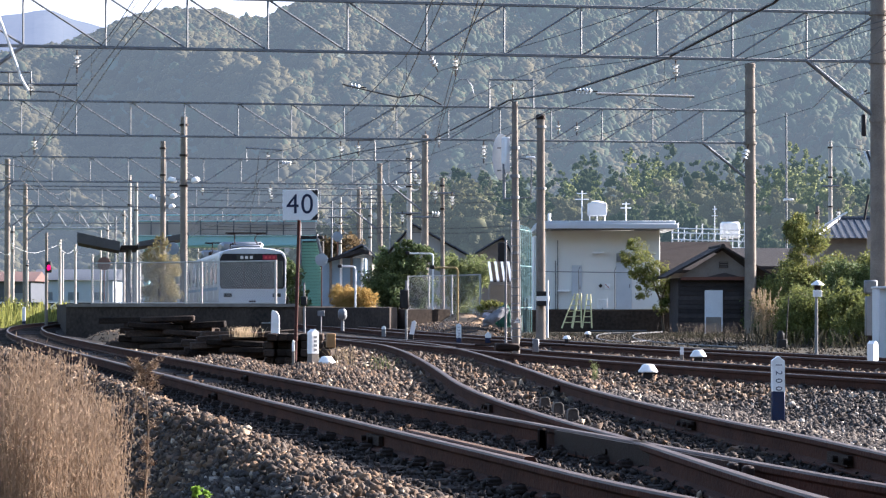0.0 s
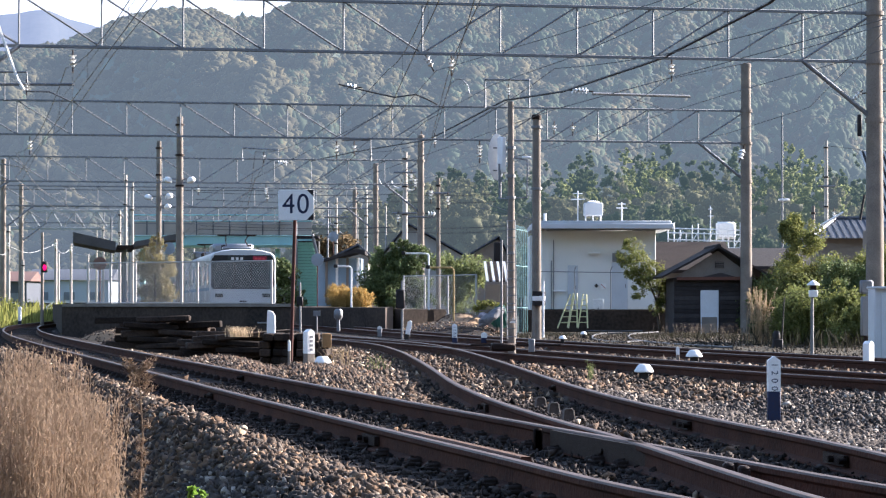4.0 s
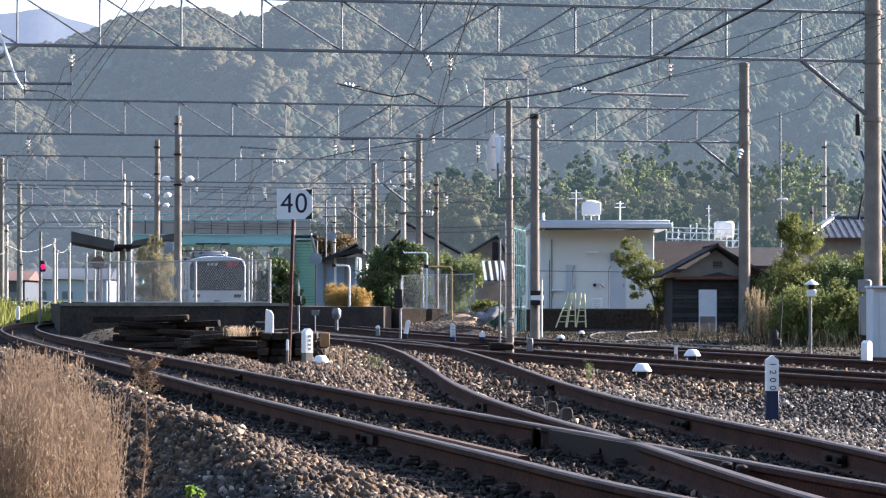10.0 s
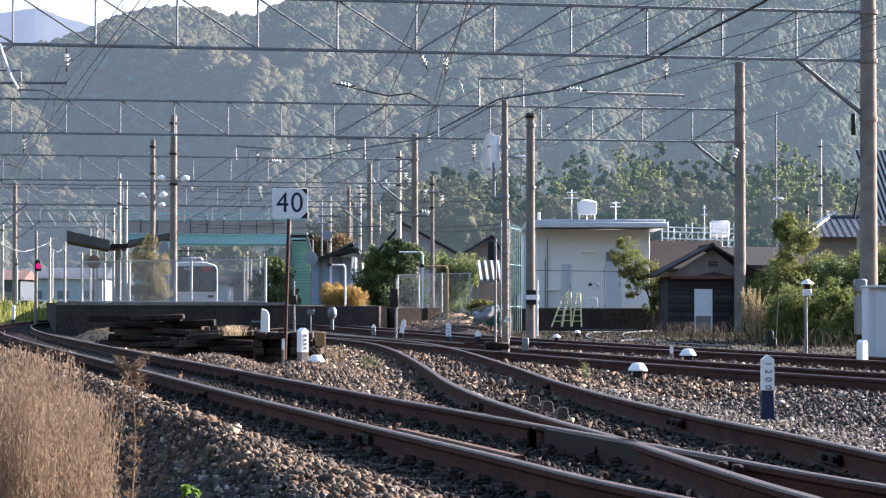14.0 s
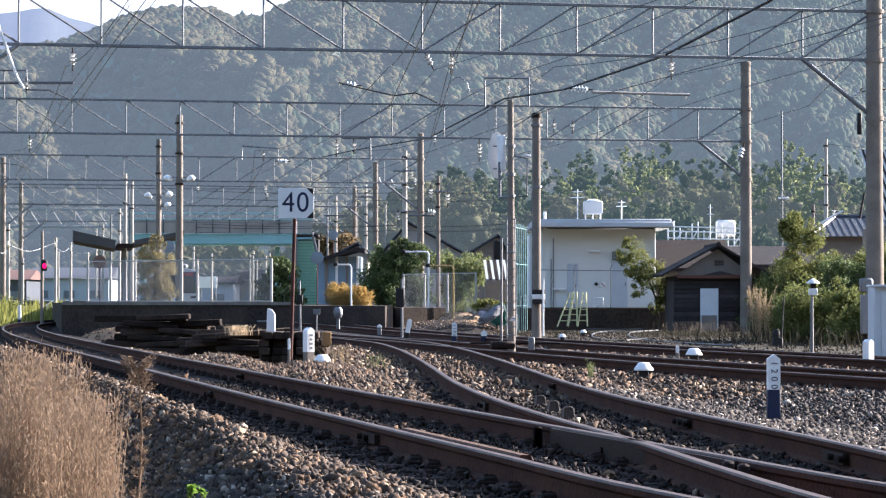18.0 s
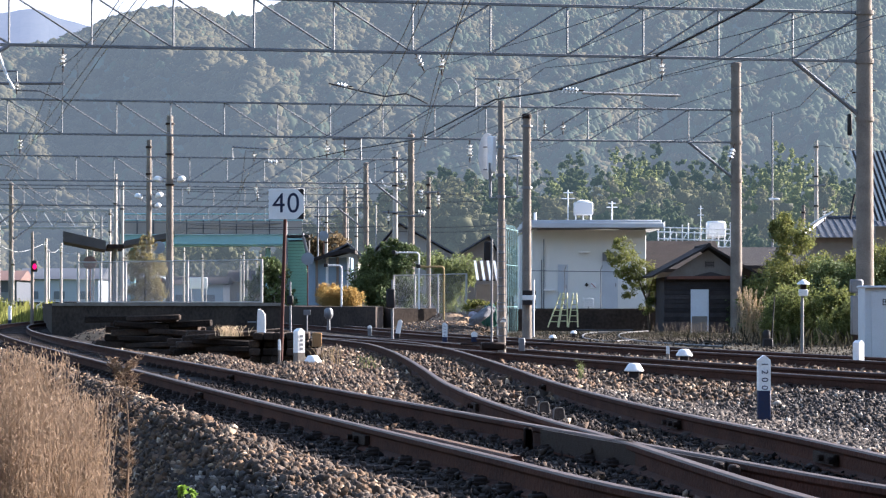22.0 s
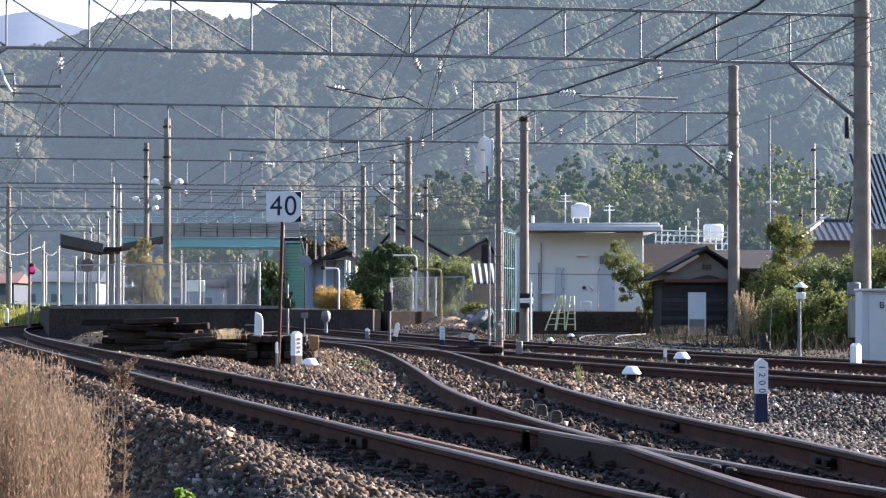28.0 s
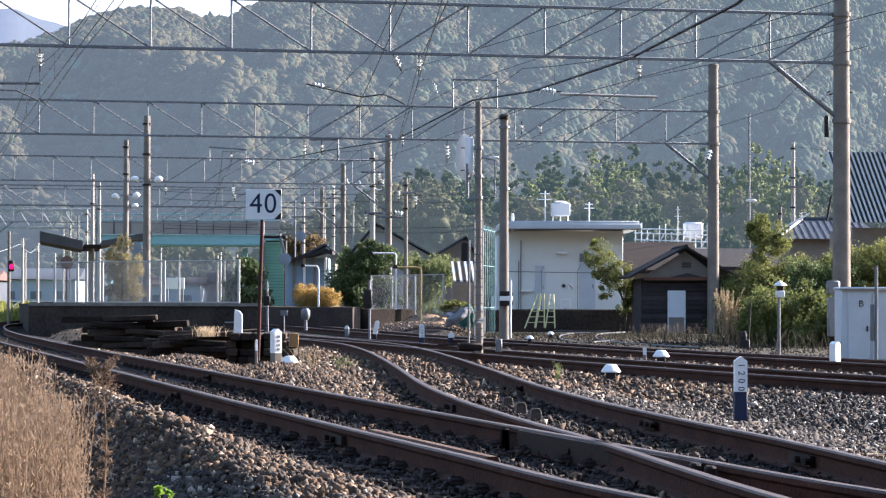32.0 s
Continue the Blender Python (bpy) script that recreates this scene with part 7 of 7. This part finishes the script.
shed_row(-22.66, -16.899, 320, -0.4, 3.359, 4.639, PLASTER, TILE, "low distant building beyond the footbridge")


def car(x, y, z, colour, label, rz=0.0):
    t = thing("parked_car", (x, y, z), label, "car", "parked cars", rz)
    m = Matrix.Translation((x, y, z)) @ Matrix.Rotation(radians(rz), 4, "Z")
    sh = Shape()
    sh.prism([(-2.0, 0.3), (2.0, 0.3), (2.05, 0.75), (1.2, 0.9), (0.7, 1.42), (-0.9, 1.45), (-1.6, 0.95), (-2.05, 0.85)], -0.82, 0.82, m)
    sh.ob("body", colour, t)
    sh = Shape()
    sh.prism([(1.05, 0.93), (0.62, 1.34), (-0.82, 1.36), (-1.4, 0.95)], -0.84, 0.84, m)
    sh.ob("windows", GLASS, t)
    for wx in (-1.25, 1.25):
        for wy in (-0.8, 0.8):
            Shape().tube(m @ Vector((wx, wy - 0.08, 0.31)), m @ Vector((wx, wy + 0.08, 0.31)), 0.31, 0.31, 14).ob("wheel", BLACK, t)


PAINTW = mat("white car paint", (0.75, 0.76, 0.78), None, 0.25, 0, 2, 20, 0)
PAINTS = mat("silver car paint", (0.45, 0.47, 0.50), None, 0.25, 0.4, 2, 20, 0)
for xx, yy, cl in ((-38.207, 250, PAINTW), (-36.931, 255, PAINTS), (-32.941, 248, PAINTW), (-31.859, 252, PAINTS), (-35.849, 262, PAINTW)):
    car(xx, yy, -0.36, cl, "parked pale car in the distance beyond the grass", 8)
VN = thing("sign_board", (-19.996, 245, -0.36), "white station board on two posts beyond the footbridge", "sign")
Shape().box((-19.991, 245, 2.613), (1.568, 0.12, 0.98), 0, 0.03).ob("board", WHITE, VN)
for wx in (-0.65, 0.65):
    Shape().tube((-19.996 + wx, 245.1, -0.4), (-19.996 + wx, 245.1, 3.103), 0.05, 0.05, 8).ob("post", GALV, VN)

# ---- overhead wires ----
def wire(pts, r, name="overhead_wire", label="thin dark overhead wire between gantries", sag=0.0, material=None):
    pts = [Vector(p) for p in pts]
    out = []
    for a, b in zip(pts, pts[1:]):
        n = 10 if sag else 1
        for k in range(n):
            q = a.lerp(b, k / n)
            q.z -= sag * 4 * (k / n) * (1 - k / n)
            out.append(q)
    out.append(pts[-1])
    return tagged(Shape().pipe(out, r, 5).ob(name, material or WIRE), label, "wire", "overhead wires")


SUP_Y = (30, 62, 96, 131, 164, 198, 232)
for ti in (0, 1, 3):
    ln = LINES[ti]
    t = thing("catenary", (ln[0].x, 30, 5.1), "contact wire hung by droppers from a messenger wire", "catenary", "catenaries")
    pts = []
    for sy_ in SUP_Y:
        if ln[-1].y < sy_:
            break
        q = min(ln, key=lambda p: abs(p.y - sy_))
        pts.append(Vector((q.x + (0.2 if len(pts) % 2 else -0.2), q.y, 0)))
    m_pts, c_pts = [], []
    dr = Shape()
    for a, b in zip(pts, pts[1:]):
        for k in range(12):
            q = a.lerp(b, k / 12)
            zm = 6.0 - 0.55 * 4 * (k / 12) * (1 - k / 12)
            m_pts.append((q.x, q.y, zm))
            c_pts.append((q.x, q.y, 5.1))
            if k % 2 == 1:
                dr.tube((q.x, q.y, zm), (q.x, q.y, 5.1), 0.004, 0.004, 4, False)
    Shape().pipe(m_pts, 0.008, 5).ob("messenger_wire", WIRE, t)
    Shape().pipe(c_pts, 0.008, 5).ob("contact_wire", WIRE, t)
    tagged(dr.ob("droppers", WIRE, t), kind="stuff")

wire([(6.172, 50, 6.41), (6.106, 52, 6.374), (5.156, 65, 6.489), (3.983, 90, 7.612), (2.253, 97, 7.83), (-0.475, 125, 8.106), (-4.324, 150, 8.966), (-8.071, 180, 9.986)], 0.034, label="thick black feeder cable sagging between gantries", material=BLACK)
wire([(9.11, 58, 6.551), (7.945, 66, 6.616), (6.505, 80, 7.208), (6.593, 98, 7.667), (1.289, 140, 6.683)], 0.0095)
wire([(9.481, 58, 6.144), (8.267, 80, 6.807), (4.756, 110, 7.008), (-2.522, 150, 7.103)], 0.0095)
wire([(9.738, 62, 6.761), (10.509, 80, 6.406), (9.117, 90, 6.24), (7.35, 120, 7.284)], 0.009)
wire([(5.246, 55, 6.806), (2.942, 65, 6.463), (1.73, 90, 7.828), (-0.466, 97, 7.111), (-4.315, 140, 6.683)], 0.0095)
wire([(4.364, 55, 6.75), (2.813, 65, 7.049), (-0.064, 80, 7.448), (-1.826, 97, 6.916), (-6.276, 140, 6.683)], 0.0095)
wire([(0.761, 50, 6.26), (0.282, 64, 6.311), (0.159, 72, 6.422), (-0.272, 97, 6.43)], 0.0095)
wire([(0.641, 50, 6.26), (0.24, 75, 6.506), (-0.576, 120, 6.804)], 0.0095)
wire([(-5.445, 55, 6.806), (-7.423, 64, 6.44), (-12.496, 94, 6.727), (-13.574, 97, 6.43), (-20.845, 140, 6.683)], 0.0095)
wire([(-6.207, 58, 7.133), (-10.637, 80, 6.726), (-13.283, 97, 6.625)], 0.006)
wire([(-5.903, 97, 6.003), (-6.913, 110, 6.083), (-10.625, 150, 5.901)], 0.008)
wire([(0.448, 140, 6.542), (2.901, 125, 5.001), (4.128, 114, 4.129)], 0.012, label="service cable running to the relay building")
wire([(0.156, 130, 5.742), (2.901, 125, 4.801), (5.186, 120, 4.161)], 0.012, label="service cable running to the relay building")
wire([(20.599, 150, 9.266), (22.4, 150, 9.056), (26.134, 160, 9.125)], 0.012, label="service cable between utility poles")
for k, (z0_, z1_) in enumerate(((6.8, 6.68), (6.44, 6.32), (4.88, 5.0), (4.64, 4.76), (5.12, 5.06))):
    wire([(-13.0, 150 + k, z0_), (-2.0, 150 + k, z1_), (4.0, 150 + k, z1_ + 0.1)], 0.014, label="thin grey cross-track service wire", sag=0.12)
wire([(-26.672, 170, 7.773), (-19.868, 170, 7.705), (-10.002, 170, 7.671)], 0.02, label="thin grey cross-track service wire")


def insulator(c, along, n=4, s=1.0, label="string of white porcelain insulators"):
    """Short string of discs at c, running along the given direction."""
    t = thing("insulator", tuple(c), label, "insulator", "insulators")
    c, a = Vector(c), Vector(along).normalized()
    for k in range(n):
        p = c + a * (0.085 * s * k)
        sh = Shape()
        sh.tube(p, p + a * 0.02 * s, 0.085 * s, 0.06 * s, 10)
        sh.tube(p + a * 0.02 * s, p + a * 0.06 * s, 0.045 * s, 0.035 * s, 8)
        sh.ob("disc", PORCELAIN, t)
    Shape().tube(c - a * 0.12 * s, c + a * (0.085 * s * n + 0.1 * s), 0.016 * s, 0.016 * s, 6).ob("rod", IRON, t)
    return t


DOWN = (0, 0, -1)
for c, al, n, s_ in (((-8.178, 63, 6.427), DOWN, 3, 1.1), ((0.282, 64, 6.44), DOWN, 3, 1.1), ((5.364, 65, 6.397), DOWN, 3, 1.1), ((-0.269, 64, 6.465), (0.5, 0, -1), 3, 1.0), ((-2.433, 75, 6.612), (1, 0, -0.1), 3, 1.1), ((2.389, 97, 8.277), DOWN, 3, 1.1), ((4.254, 90, 7.648), (1, 0.1, -0.05), 5, 1.3), ((-13.769, 95, 6.314), DOWN, 3, 1.3), ((-3.515, 97, 6.275), DOWN, 3, 1.3), ((-2.913, 97, 6.275), DOWN, 2, 1.3), ((3.962, 97, 6.975), DOWN, 2, 1.2), ((4.603, 97, 6.936), DOWN, 2, 1.2), ((1.413, 98, 6.331), DOWN, 4, 1.4), ((-0.832, 134, 8.846), DOWN, 5, 1.6), ((-0.188, 134, 8.766), DOWN, 3, 1.4), ((-8.315, 134, 7.907), DOWN, 2, 1.4), ((-7.617, 134, 7.531), (1, 0, 0), 4, 1.4), ((-10.104, 165, 7.634), DOWN, 3, 1.6), ((-14.067, 165, 7.634), DOWN, 2, 1.6), ((-9.064, 62, 5.704), DOWN, 2, 0.9), ((10.019, 66, 5.822), (1, 0, 0.1), 4, 1.0), ((10.475, 98, 5.899), (0.3, 0, 1), 3, 1.4), ((-1.862, 150, 8.755), DOWN, 4, 1.7), ((-4.647, 180, 8.363), DOWN, 4, 1.9), ((-6.191, 170, 6.922), DOWN, 3, 1.7), ((-10.038, 165, 7.237), DOWN, 2, 1.6), ((9.742, 65.3, 5.768), (-0.7, 0, -0.7), 3, 0.9)):
    insulator((c[0], c[1], c[2] - 0.06) if 61 < c[1] < 67 else c, al, n, s_)


def bracket(pts, r, label, name="catenary_bracket", material=None):
    return tagged(Shape().pipe([Vector(p) for p in pts], r, 6).ob(name, material or GALV), label, "bracket", "catenary brackets")


bracket([(4.902, 90, 7.539), (8.18, 92, 7.597)], 0.045, "long grey cantilever tube holding the feeder")
bracket([(1.593, 97, 7.558), (1.593, 97, 8.55), (3.108, 97, 8.53), (3.108, 97, 7.558)], 0.04, "square hanger frame on the gantry")
bracket([(-3.34, 97, 6.469), (-2.35, 97, 6.469), (-2.349, 97, 5.75)], 0.04, "square hanger frame on the gantry")
bracket([(-9.334, 134, 7.638), (-9.335, 134, 8.256), (-7.618, 134, 8.148), (-7.617, 134, 7.504)], 0.04, "square hanger frame on the gantry")
bracket([(-9.736, 62, 5.915), (-9.053, 62, 5.915), (-9.052, 62, 5.642)], 0.02, "square hanger frame on the gantry")
bracket([(-9.549, 62, 5.915), (-9.547, 62, 5.293), (-9.423, 62, 5.293)], 0.02, "drop tube hanging from the gantry")
bracket([(-9.859, 62, 5.642), (-8.021, 62, 5.642)], 0.03, "grey pull-off tube for the contact wire")
bracket([(-9.051, 62, 5.492), (-8.555, 62, 5.48), (-8.306, 62, 5.368), (-8.057, 62, 5.256)], 0.018, "curved steady arm holding the contact wire")
bracket([(-9.644, 61, 7.155), (-9.336, 61, 6.298), (-9.114, 61, 5.686), (-8.967, 61, 5.441)], 0.035, "slanting pull-off tube from the gantry pole", material=WHITE)
bracket([(-2.6, 73, 6.51), (-1.87, 73, 6.33), (-1.14, 73, 6.17), (-0.61, 73, 6.245), (-0.3, 73, 6.12), (-0.04, 73, 5.98)], 0.02, "curved steady arm holding the contact wire", material=WIRE)
bracket([(0.24, 75, 6.431), (0.33, 75, 6.702), (0.466, 75, 6.807), (0.631, 75, 6.792), (0.766, 75, 6.627), (0.811, 75, 6.431)], 0.012, "thin looped jumper wire on the gantry")
bracket([(6.374, 92, 7.505), (6.927, 92, 7.339), (7.59, 92, 7.062)], 0.016, "curved steady arm holding the contact wire")
bracket([(-21.028, 134, 7.504), (-19.955, 134, 7.37), (-19.417, 134, 7.101)], 0.03, "curved steady arm holding the contact wire")
for cxp, czp in ((-2.821, 7.553), (-2.16, 7.463), (-1.47, 7.343)):
    bracket([(cxp + 0.35 * math.cos(a), 150, czp + 0.45 * math.sin(a)) for a in (3.3, 3.7, 4.1, 4.5, 4.9, 5.3)], 0.03, "pale looped cable hung on the pole", "cable_loop", WHITE)
for x_at, d, z, w in ((-1.8, 149.8, 7.824, 1.2), (-1.8, 149.8, 5.661, 1.4), (-0.025, 124.8, 5.727, 1.1), (-4.645, 179.8, 7.57, 1.4), (-6.189, 169.8, 6.071, 1.4), (-0.831, 133.7, 4.955, 1.3), (20.584, 149.8, 7.103, 0.9)):
    bracket([(x_at - w / 2, d, z), (x_at + w / 2, d, z)], 0.05, "steel cross-arm on a pole", "cross_arm")
for c, al in (((-2.157, 149.7, 5.592), DOWN), ((-1.468, 149.7, 7.75), DOWN), ((-1.258, 149.7, 7.45), DOWN), ((-0.349, 124.7, 5.84), DOWN), ((0.399, 124.7, 5.59), DOWN), ((-5.178, 179.7, 7.811), DOWN), ((-4.027, 179.7, 7.559), DOWN), ((-0.508, 133.6, 5.13), (1, 0, -0.1)), ((19.609, 140, 5.421), DOWN)):
    insulator(c, al, 3, 1.6)
bracket([(18.308, 139.5, 4.427), (19.985, 139.5, 5.377)], 0.05, "slanting white pipe strut by the houses", "strut_pipe", WHITE)
for pts_ in (((-24.389, 160, 4.128), (-23.896, 165, 3.836), (-23.735, 175, 4.545)), ((-23.735, 175, 4.265), (-23.642, 178, 4.039), (-23.441, 180, 4.4)), ((-23.44, 180, 4.148), (-22.574, 178, 3.933), (-21.738, 175, 3.88)), ((-24.779, 158, 3.77), (-24.585, 159, 3.598), (-24.388, 160, 3.808)), ((-23.767, 200, 5.6), (-22.586, 195, 5.012), (-21.476, 190, 5.208))):
    bracket(spline([Vector(q) for q in pts_], 0.5), 0.012, "pale jumper cable slung between poles", "jumper_cable", ZINC)
for c in ((-23.695, 174.7, 4.644), (-23.402, 179.7, 4.466), (-24.344, 159.7, 4.314), (-21.442, 189.7, 5.353)):
    insulator(c, DOWN, 3, 1.5)
bracket([(9.657, 64, 3.297), (9.605, 64, 3.041), (9.553, 64, 2.72)], 0.03, "black cable on the gantry pole", "cable_loop", BLACK)
Shape().box((9.695, 65, 4.938), (0.1, 0.12, 0.5), 0, 0.02).ob("cable_box", BLACK)
tagged(bpy.data.objects["cable_box"], "small black cable box on the gantry pole", "cable box")
Shape().box((18.315, 149.8, 6.374), (0.54, 0.3, 0.12), 0, 0.03).ob("street_light", WHITE)
tagged(bpy.data.objects["street_light"], "small white street light on the thin pole", "street light")

# ---- the departing train ----
CABGLASS = mat("grey-green cab glass", (0.055, 0.068, 0.068), (0.03, 0.038, 0.04), 0.1, 0, 2, 20, 0, spec=0.5)
def train_car(tail):
    """A car standing along +y from its end wall at the origin."""
    t = thing("train_car", (0, 0, 0), "stainless commuter train car with white cab end" if tail else "stainless commuter train car", "train", "train")
    L = 20.0
    w = 1.475
    prof = [(-w + 0.06, 0.35), (w - 0.06, 0.35), (w, 1.0), (w, 2.76), (w - 0.05, 2.98), (w - 0.2, 3.12), (w - 0.55, 3.21), (0.45, 3.27), (-0.45, 3.27), (-w + 0.55, 3.21), (-w + 0.2, 3.12), (-w + 0.05, 2.98), (-w, 2.76), (-w, 1.0)]
    sh = Shape()
    sh.prism(prof, 0.28 if tail else 0.0, L - 0.2)
    sh.ob("body", TRAINSTEEL, t)
    if tail:
        sh = Shape()
        n = len(prof)
        rings = [(1.0, 0.28), (0.995, 0.10), (0.97, 0.0)]
        vs = [(x * k, y, 1.9 + (z - 1.9) * k) for k, y in rings for x, z in prof]
        sh.add(vs, [((j + 1) * n + i, (j + 1) * n + (i + 1) % n, j * n + (i + 1) % n, j * n + i) for j in range(2) for i in range(n)] + [tuple(2 * n + i for i in range(n))])
        sh.ob("cab_end", TRAINWHITE, t, "white moulded cab end")
        mask = Shape()
        mask.prism([(-1.33, 1.5), (1.33, 1.5), (1.39, 1.65), (1.39, 2.78), (1.25, 3.0), (-1.25, 3.0), (-1.39, 2.78), (-1.39, 1.65)], -0.03, 0.03)
        mask.ob("front_mask", BLACK, t, "black window surround")
        for xa, xb in ((-1.31, -0.40), (-0.34, 0.34), (0.40, 1.31)):
            Shape().box(((xa + xb) / 2, -0.045, 2.12), (xb - xa, 0.03, 1.12), 0, 0.03).ob("windscreen", CABGLASS, t)
        Shape().box((-0.3, -0.05, 2.84), (0.75, 0.03, 0.22), 0, 0.01).ob("destination_screen", GLASS, t)
        for k in range(3):
            Shape().box((-0.45 + k * 0.2, -0.07, 2.84), (0.12, 0.01, 0.12), 0, 0).ob("sign_bar", glow("white sign light", (0.8, 0.85, 0.9), 0.045), t)
        Shape().box((0.75, -0.05, 2.84), (0.62, 0.03, 0.22), 0, 0.01).ob("type_screen", mat("dull red panel", (0.25, 0.03, 0.05), None, 0.4), t, "dull red type screen")
        for k in range(3):
            Shape().box((0.58 + k * 0.17, -0.07, 2.84), (0.1, 0.01, 0.1), 0, 0).ob("sign_bar", glow("red sign light", (0.9, 0.1, 0.12), 0.045), t)
        for sx in (-1, 1):
            Shape().box((sx * 1.05, -0.04, 1.22), (0.36, 0.04, 0.16), 0, 0.02).ob("lamp_unit", GLASS, t)
        Shape().box((0, -0.02, 0.72), (2.5, 0.12, 0.25), 0, 0.04).ob("skirt", TRAINSTEEL, t)
        Shape().box((0, -0.18, 0.85), (0.3, 0.5, 0.28), 0, 0.04).ob("coupler", IRON, t)
        sh = Shape()
        sh.pipe([(-0.75, -0.08, 1.78), (-0.55, -0.09, 2.05)], 0.012, 5)
        sh.pipe([(0.7, -0.08, 1.78), (0.9, -0.09, 2.2)], 0.012, 5)
        sh.ob("wipers", IRON, t)
        for k in range(3):
            Shape().box((-0.2 + k * 0.0, 1.2 + k * 0.9, 3.33), (1.3 - 0.25 * k, 0.8, 0.14), 0, 0.05).ob("roof_box", TRAINSTEEL, t)
    for sx in (-1, 1):
        for k in range(5):
            Shape().box((sx * (w + 0.005), 1.6 + k * 3.9, 2.15), (0.03, 1.5, 0.9), 0, 0.01).ob("side_window", GLASS, t)
        for k in range(3):
            d = Shape().box((sx * (w + 0.004), 3.6 + k * 6.1, 1.95), (0.03, 1.3, 1.85), 0, 0.01).ob("door", TRAINWHITE, t)
            Shape().box((sx * (w + 0.022), 3.6 + k * 6.1, 2.3), (0.02, 0.8, 0.8), 0, 0.01).ob("door_pane", GLASS, d)
        Shape().box((sx * (w + 0.01), L / 2, 1.5), (0.02, L - 0.8, 0.14), 0, 0).ob("stripe", BLUE, t, "blue side stripe")
    Shape().box((0, 9.0, 3.46), (1.9, 3.6, 0.42), 0, 0.1).ob("air_conditioner", TRAINSTEEL, t)
    sh = Shape()
    sh.pipe([(-0.5, 4.2, 3.5), (-0.45, 5.6, 3.75), (-0.5, 4.5, 3.96), (-0.85, 4.45, 3.98)], 0.03, 6)
    sh.pipe([(0.5, 4.2, 3.5), (0.45, 5.6, 3.75), (0.5, 4.5, 3.96), (0.85, 4.45, 3.98)], 0.03, 6)
    for yy, zz in ((4.4, 4.0), (4.7, 4.0)):
        sh.tube((-0.9, yy, zz), (0.9, yy, zz), 0.03, 0.03, 6)
    for x_ in (-0.6, 0.6):
        for y_ in (4.1, 5.7):
            sh.tube((x_, y_, 3.2), (x_, y_, 3.55), 0.05, 0.05, 8)
    sh.ob("pantograph", IRON, t)
    for yb in (3.0, 16.5):
        bg = Shape().box((0, yb, 0.5), (1.9, 2.6, 0.3), 0, 0.05).ob("bogie", IRON, t)
        for dy in (-1.0, 1.0):
            for sx in (-1, 1):
                Shape().tube((sx * 0.52, yb + dy, 0.41), (sx * 0.62, yb + dy, 0.41), 0.41, 0.41, 18).ob("wheel", IRON, bg)
    return t


CAR_A = train_car(True)
CAR_B = train_car(False)

TRAIN_RUN = [(0, 0), (1, 0.3), (2, 1.0), (3, 2.2), (4, 3.8), (5, 5.9), (6, 8.6), (7, 11.8), (8, 15.4), (9, 19.5), (10, 24.0), (11, 29.0), (12, 34.3), (13, 40.1), (14, 46.2), (15, 53.0), (16, 60.6), (17, 69.0), (18, 78.2), (19, 88.1), (20, 98.6), (21, 109.6), (22, 121.1), (23, 133.1), (24, 145.6), (25, 158.6), (26, 172.1), (27, 186.1), (28, 200.6), (29, 215.6), (30, 231.1), (31, 247.1), (32, 263.6)]
SWAY = [(0, 0), (1.5, 1.0), (2, -0.7), (3.5, -0.7), (5.5, 1.2), (6.5, -0.2), (7.5, 0), (8, 1.5), (8.5, -0.2), (9.5, 1.7), (10.5, 0.2), (12, -0.9), (13, -0.2), (14, -0.7), (16.5, 0.4), (18, -0.5), (19, 0), (20.5, -1.3), (22, -1.4), (23, 0), (23.5, 1.6), (24.5, -1.3), (25.5, -1.6), (28, -1.8), (30, -1.2), (31, -0.8), (32, -1.2)]


def motions():
    h = radians(7.45)
    for car_, lead in ((CAR_A, 0.0), (CAR_B, 20.3)):
        walk(car_, [(t, pose(-8.2 - math.sin(h) * (d + lead), 121.4 + math.cos(h) * (d + lead), 0, 0, 0, 7.45)) for t, d in TRAIN_RUN])
    sx, sy, sz = STALK.location
    walk(STALK, [(t, pose(sx, sy, sz, 0, a, 0)) for t, a in SWAY])
    for k, w in enumerate(WEEDS):
        x, y, z = w.location
        walk(w, [(t, pose(x, y, z, 0, 0.3 * a * (1 if k % 2 else 0.7), 0)) for t, a in SWAY])


motions()
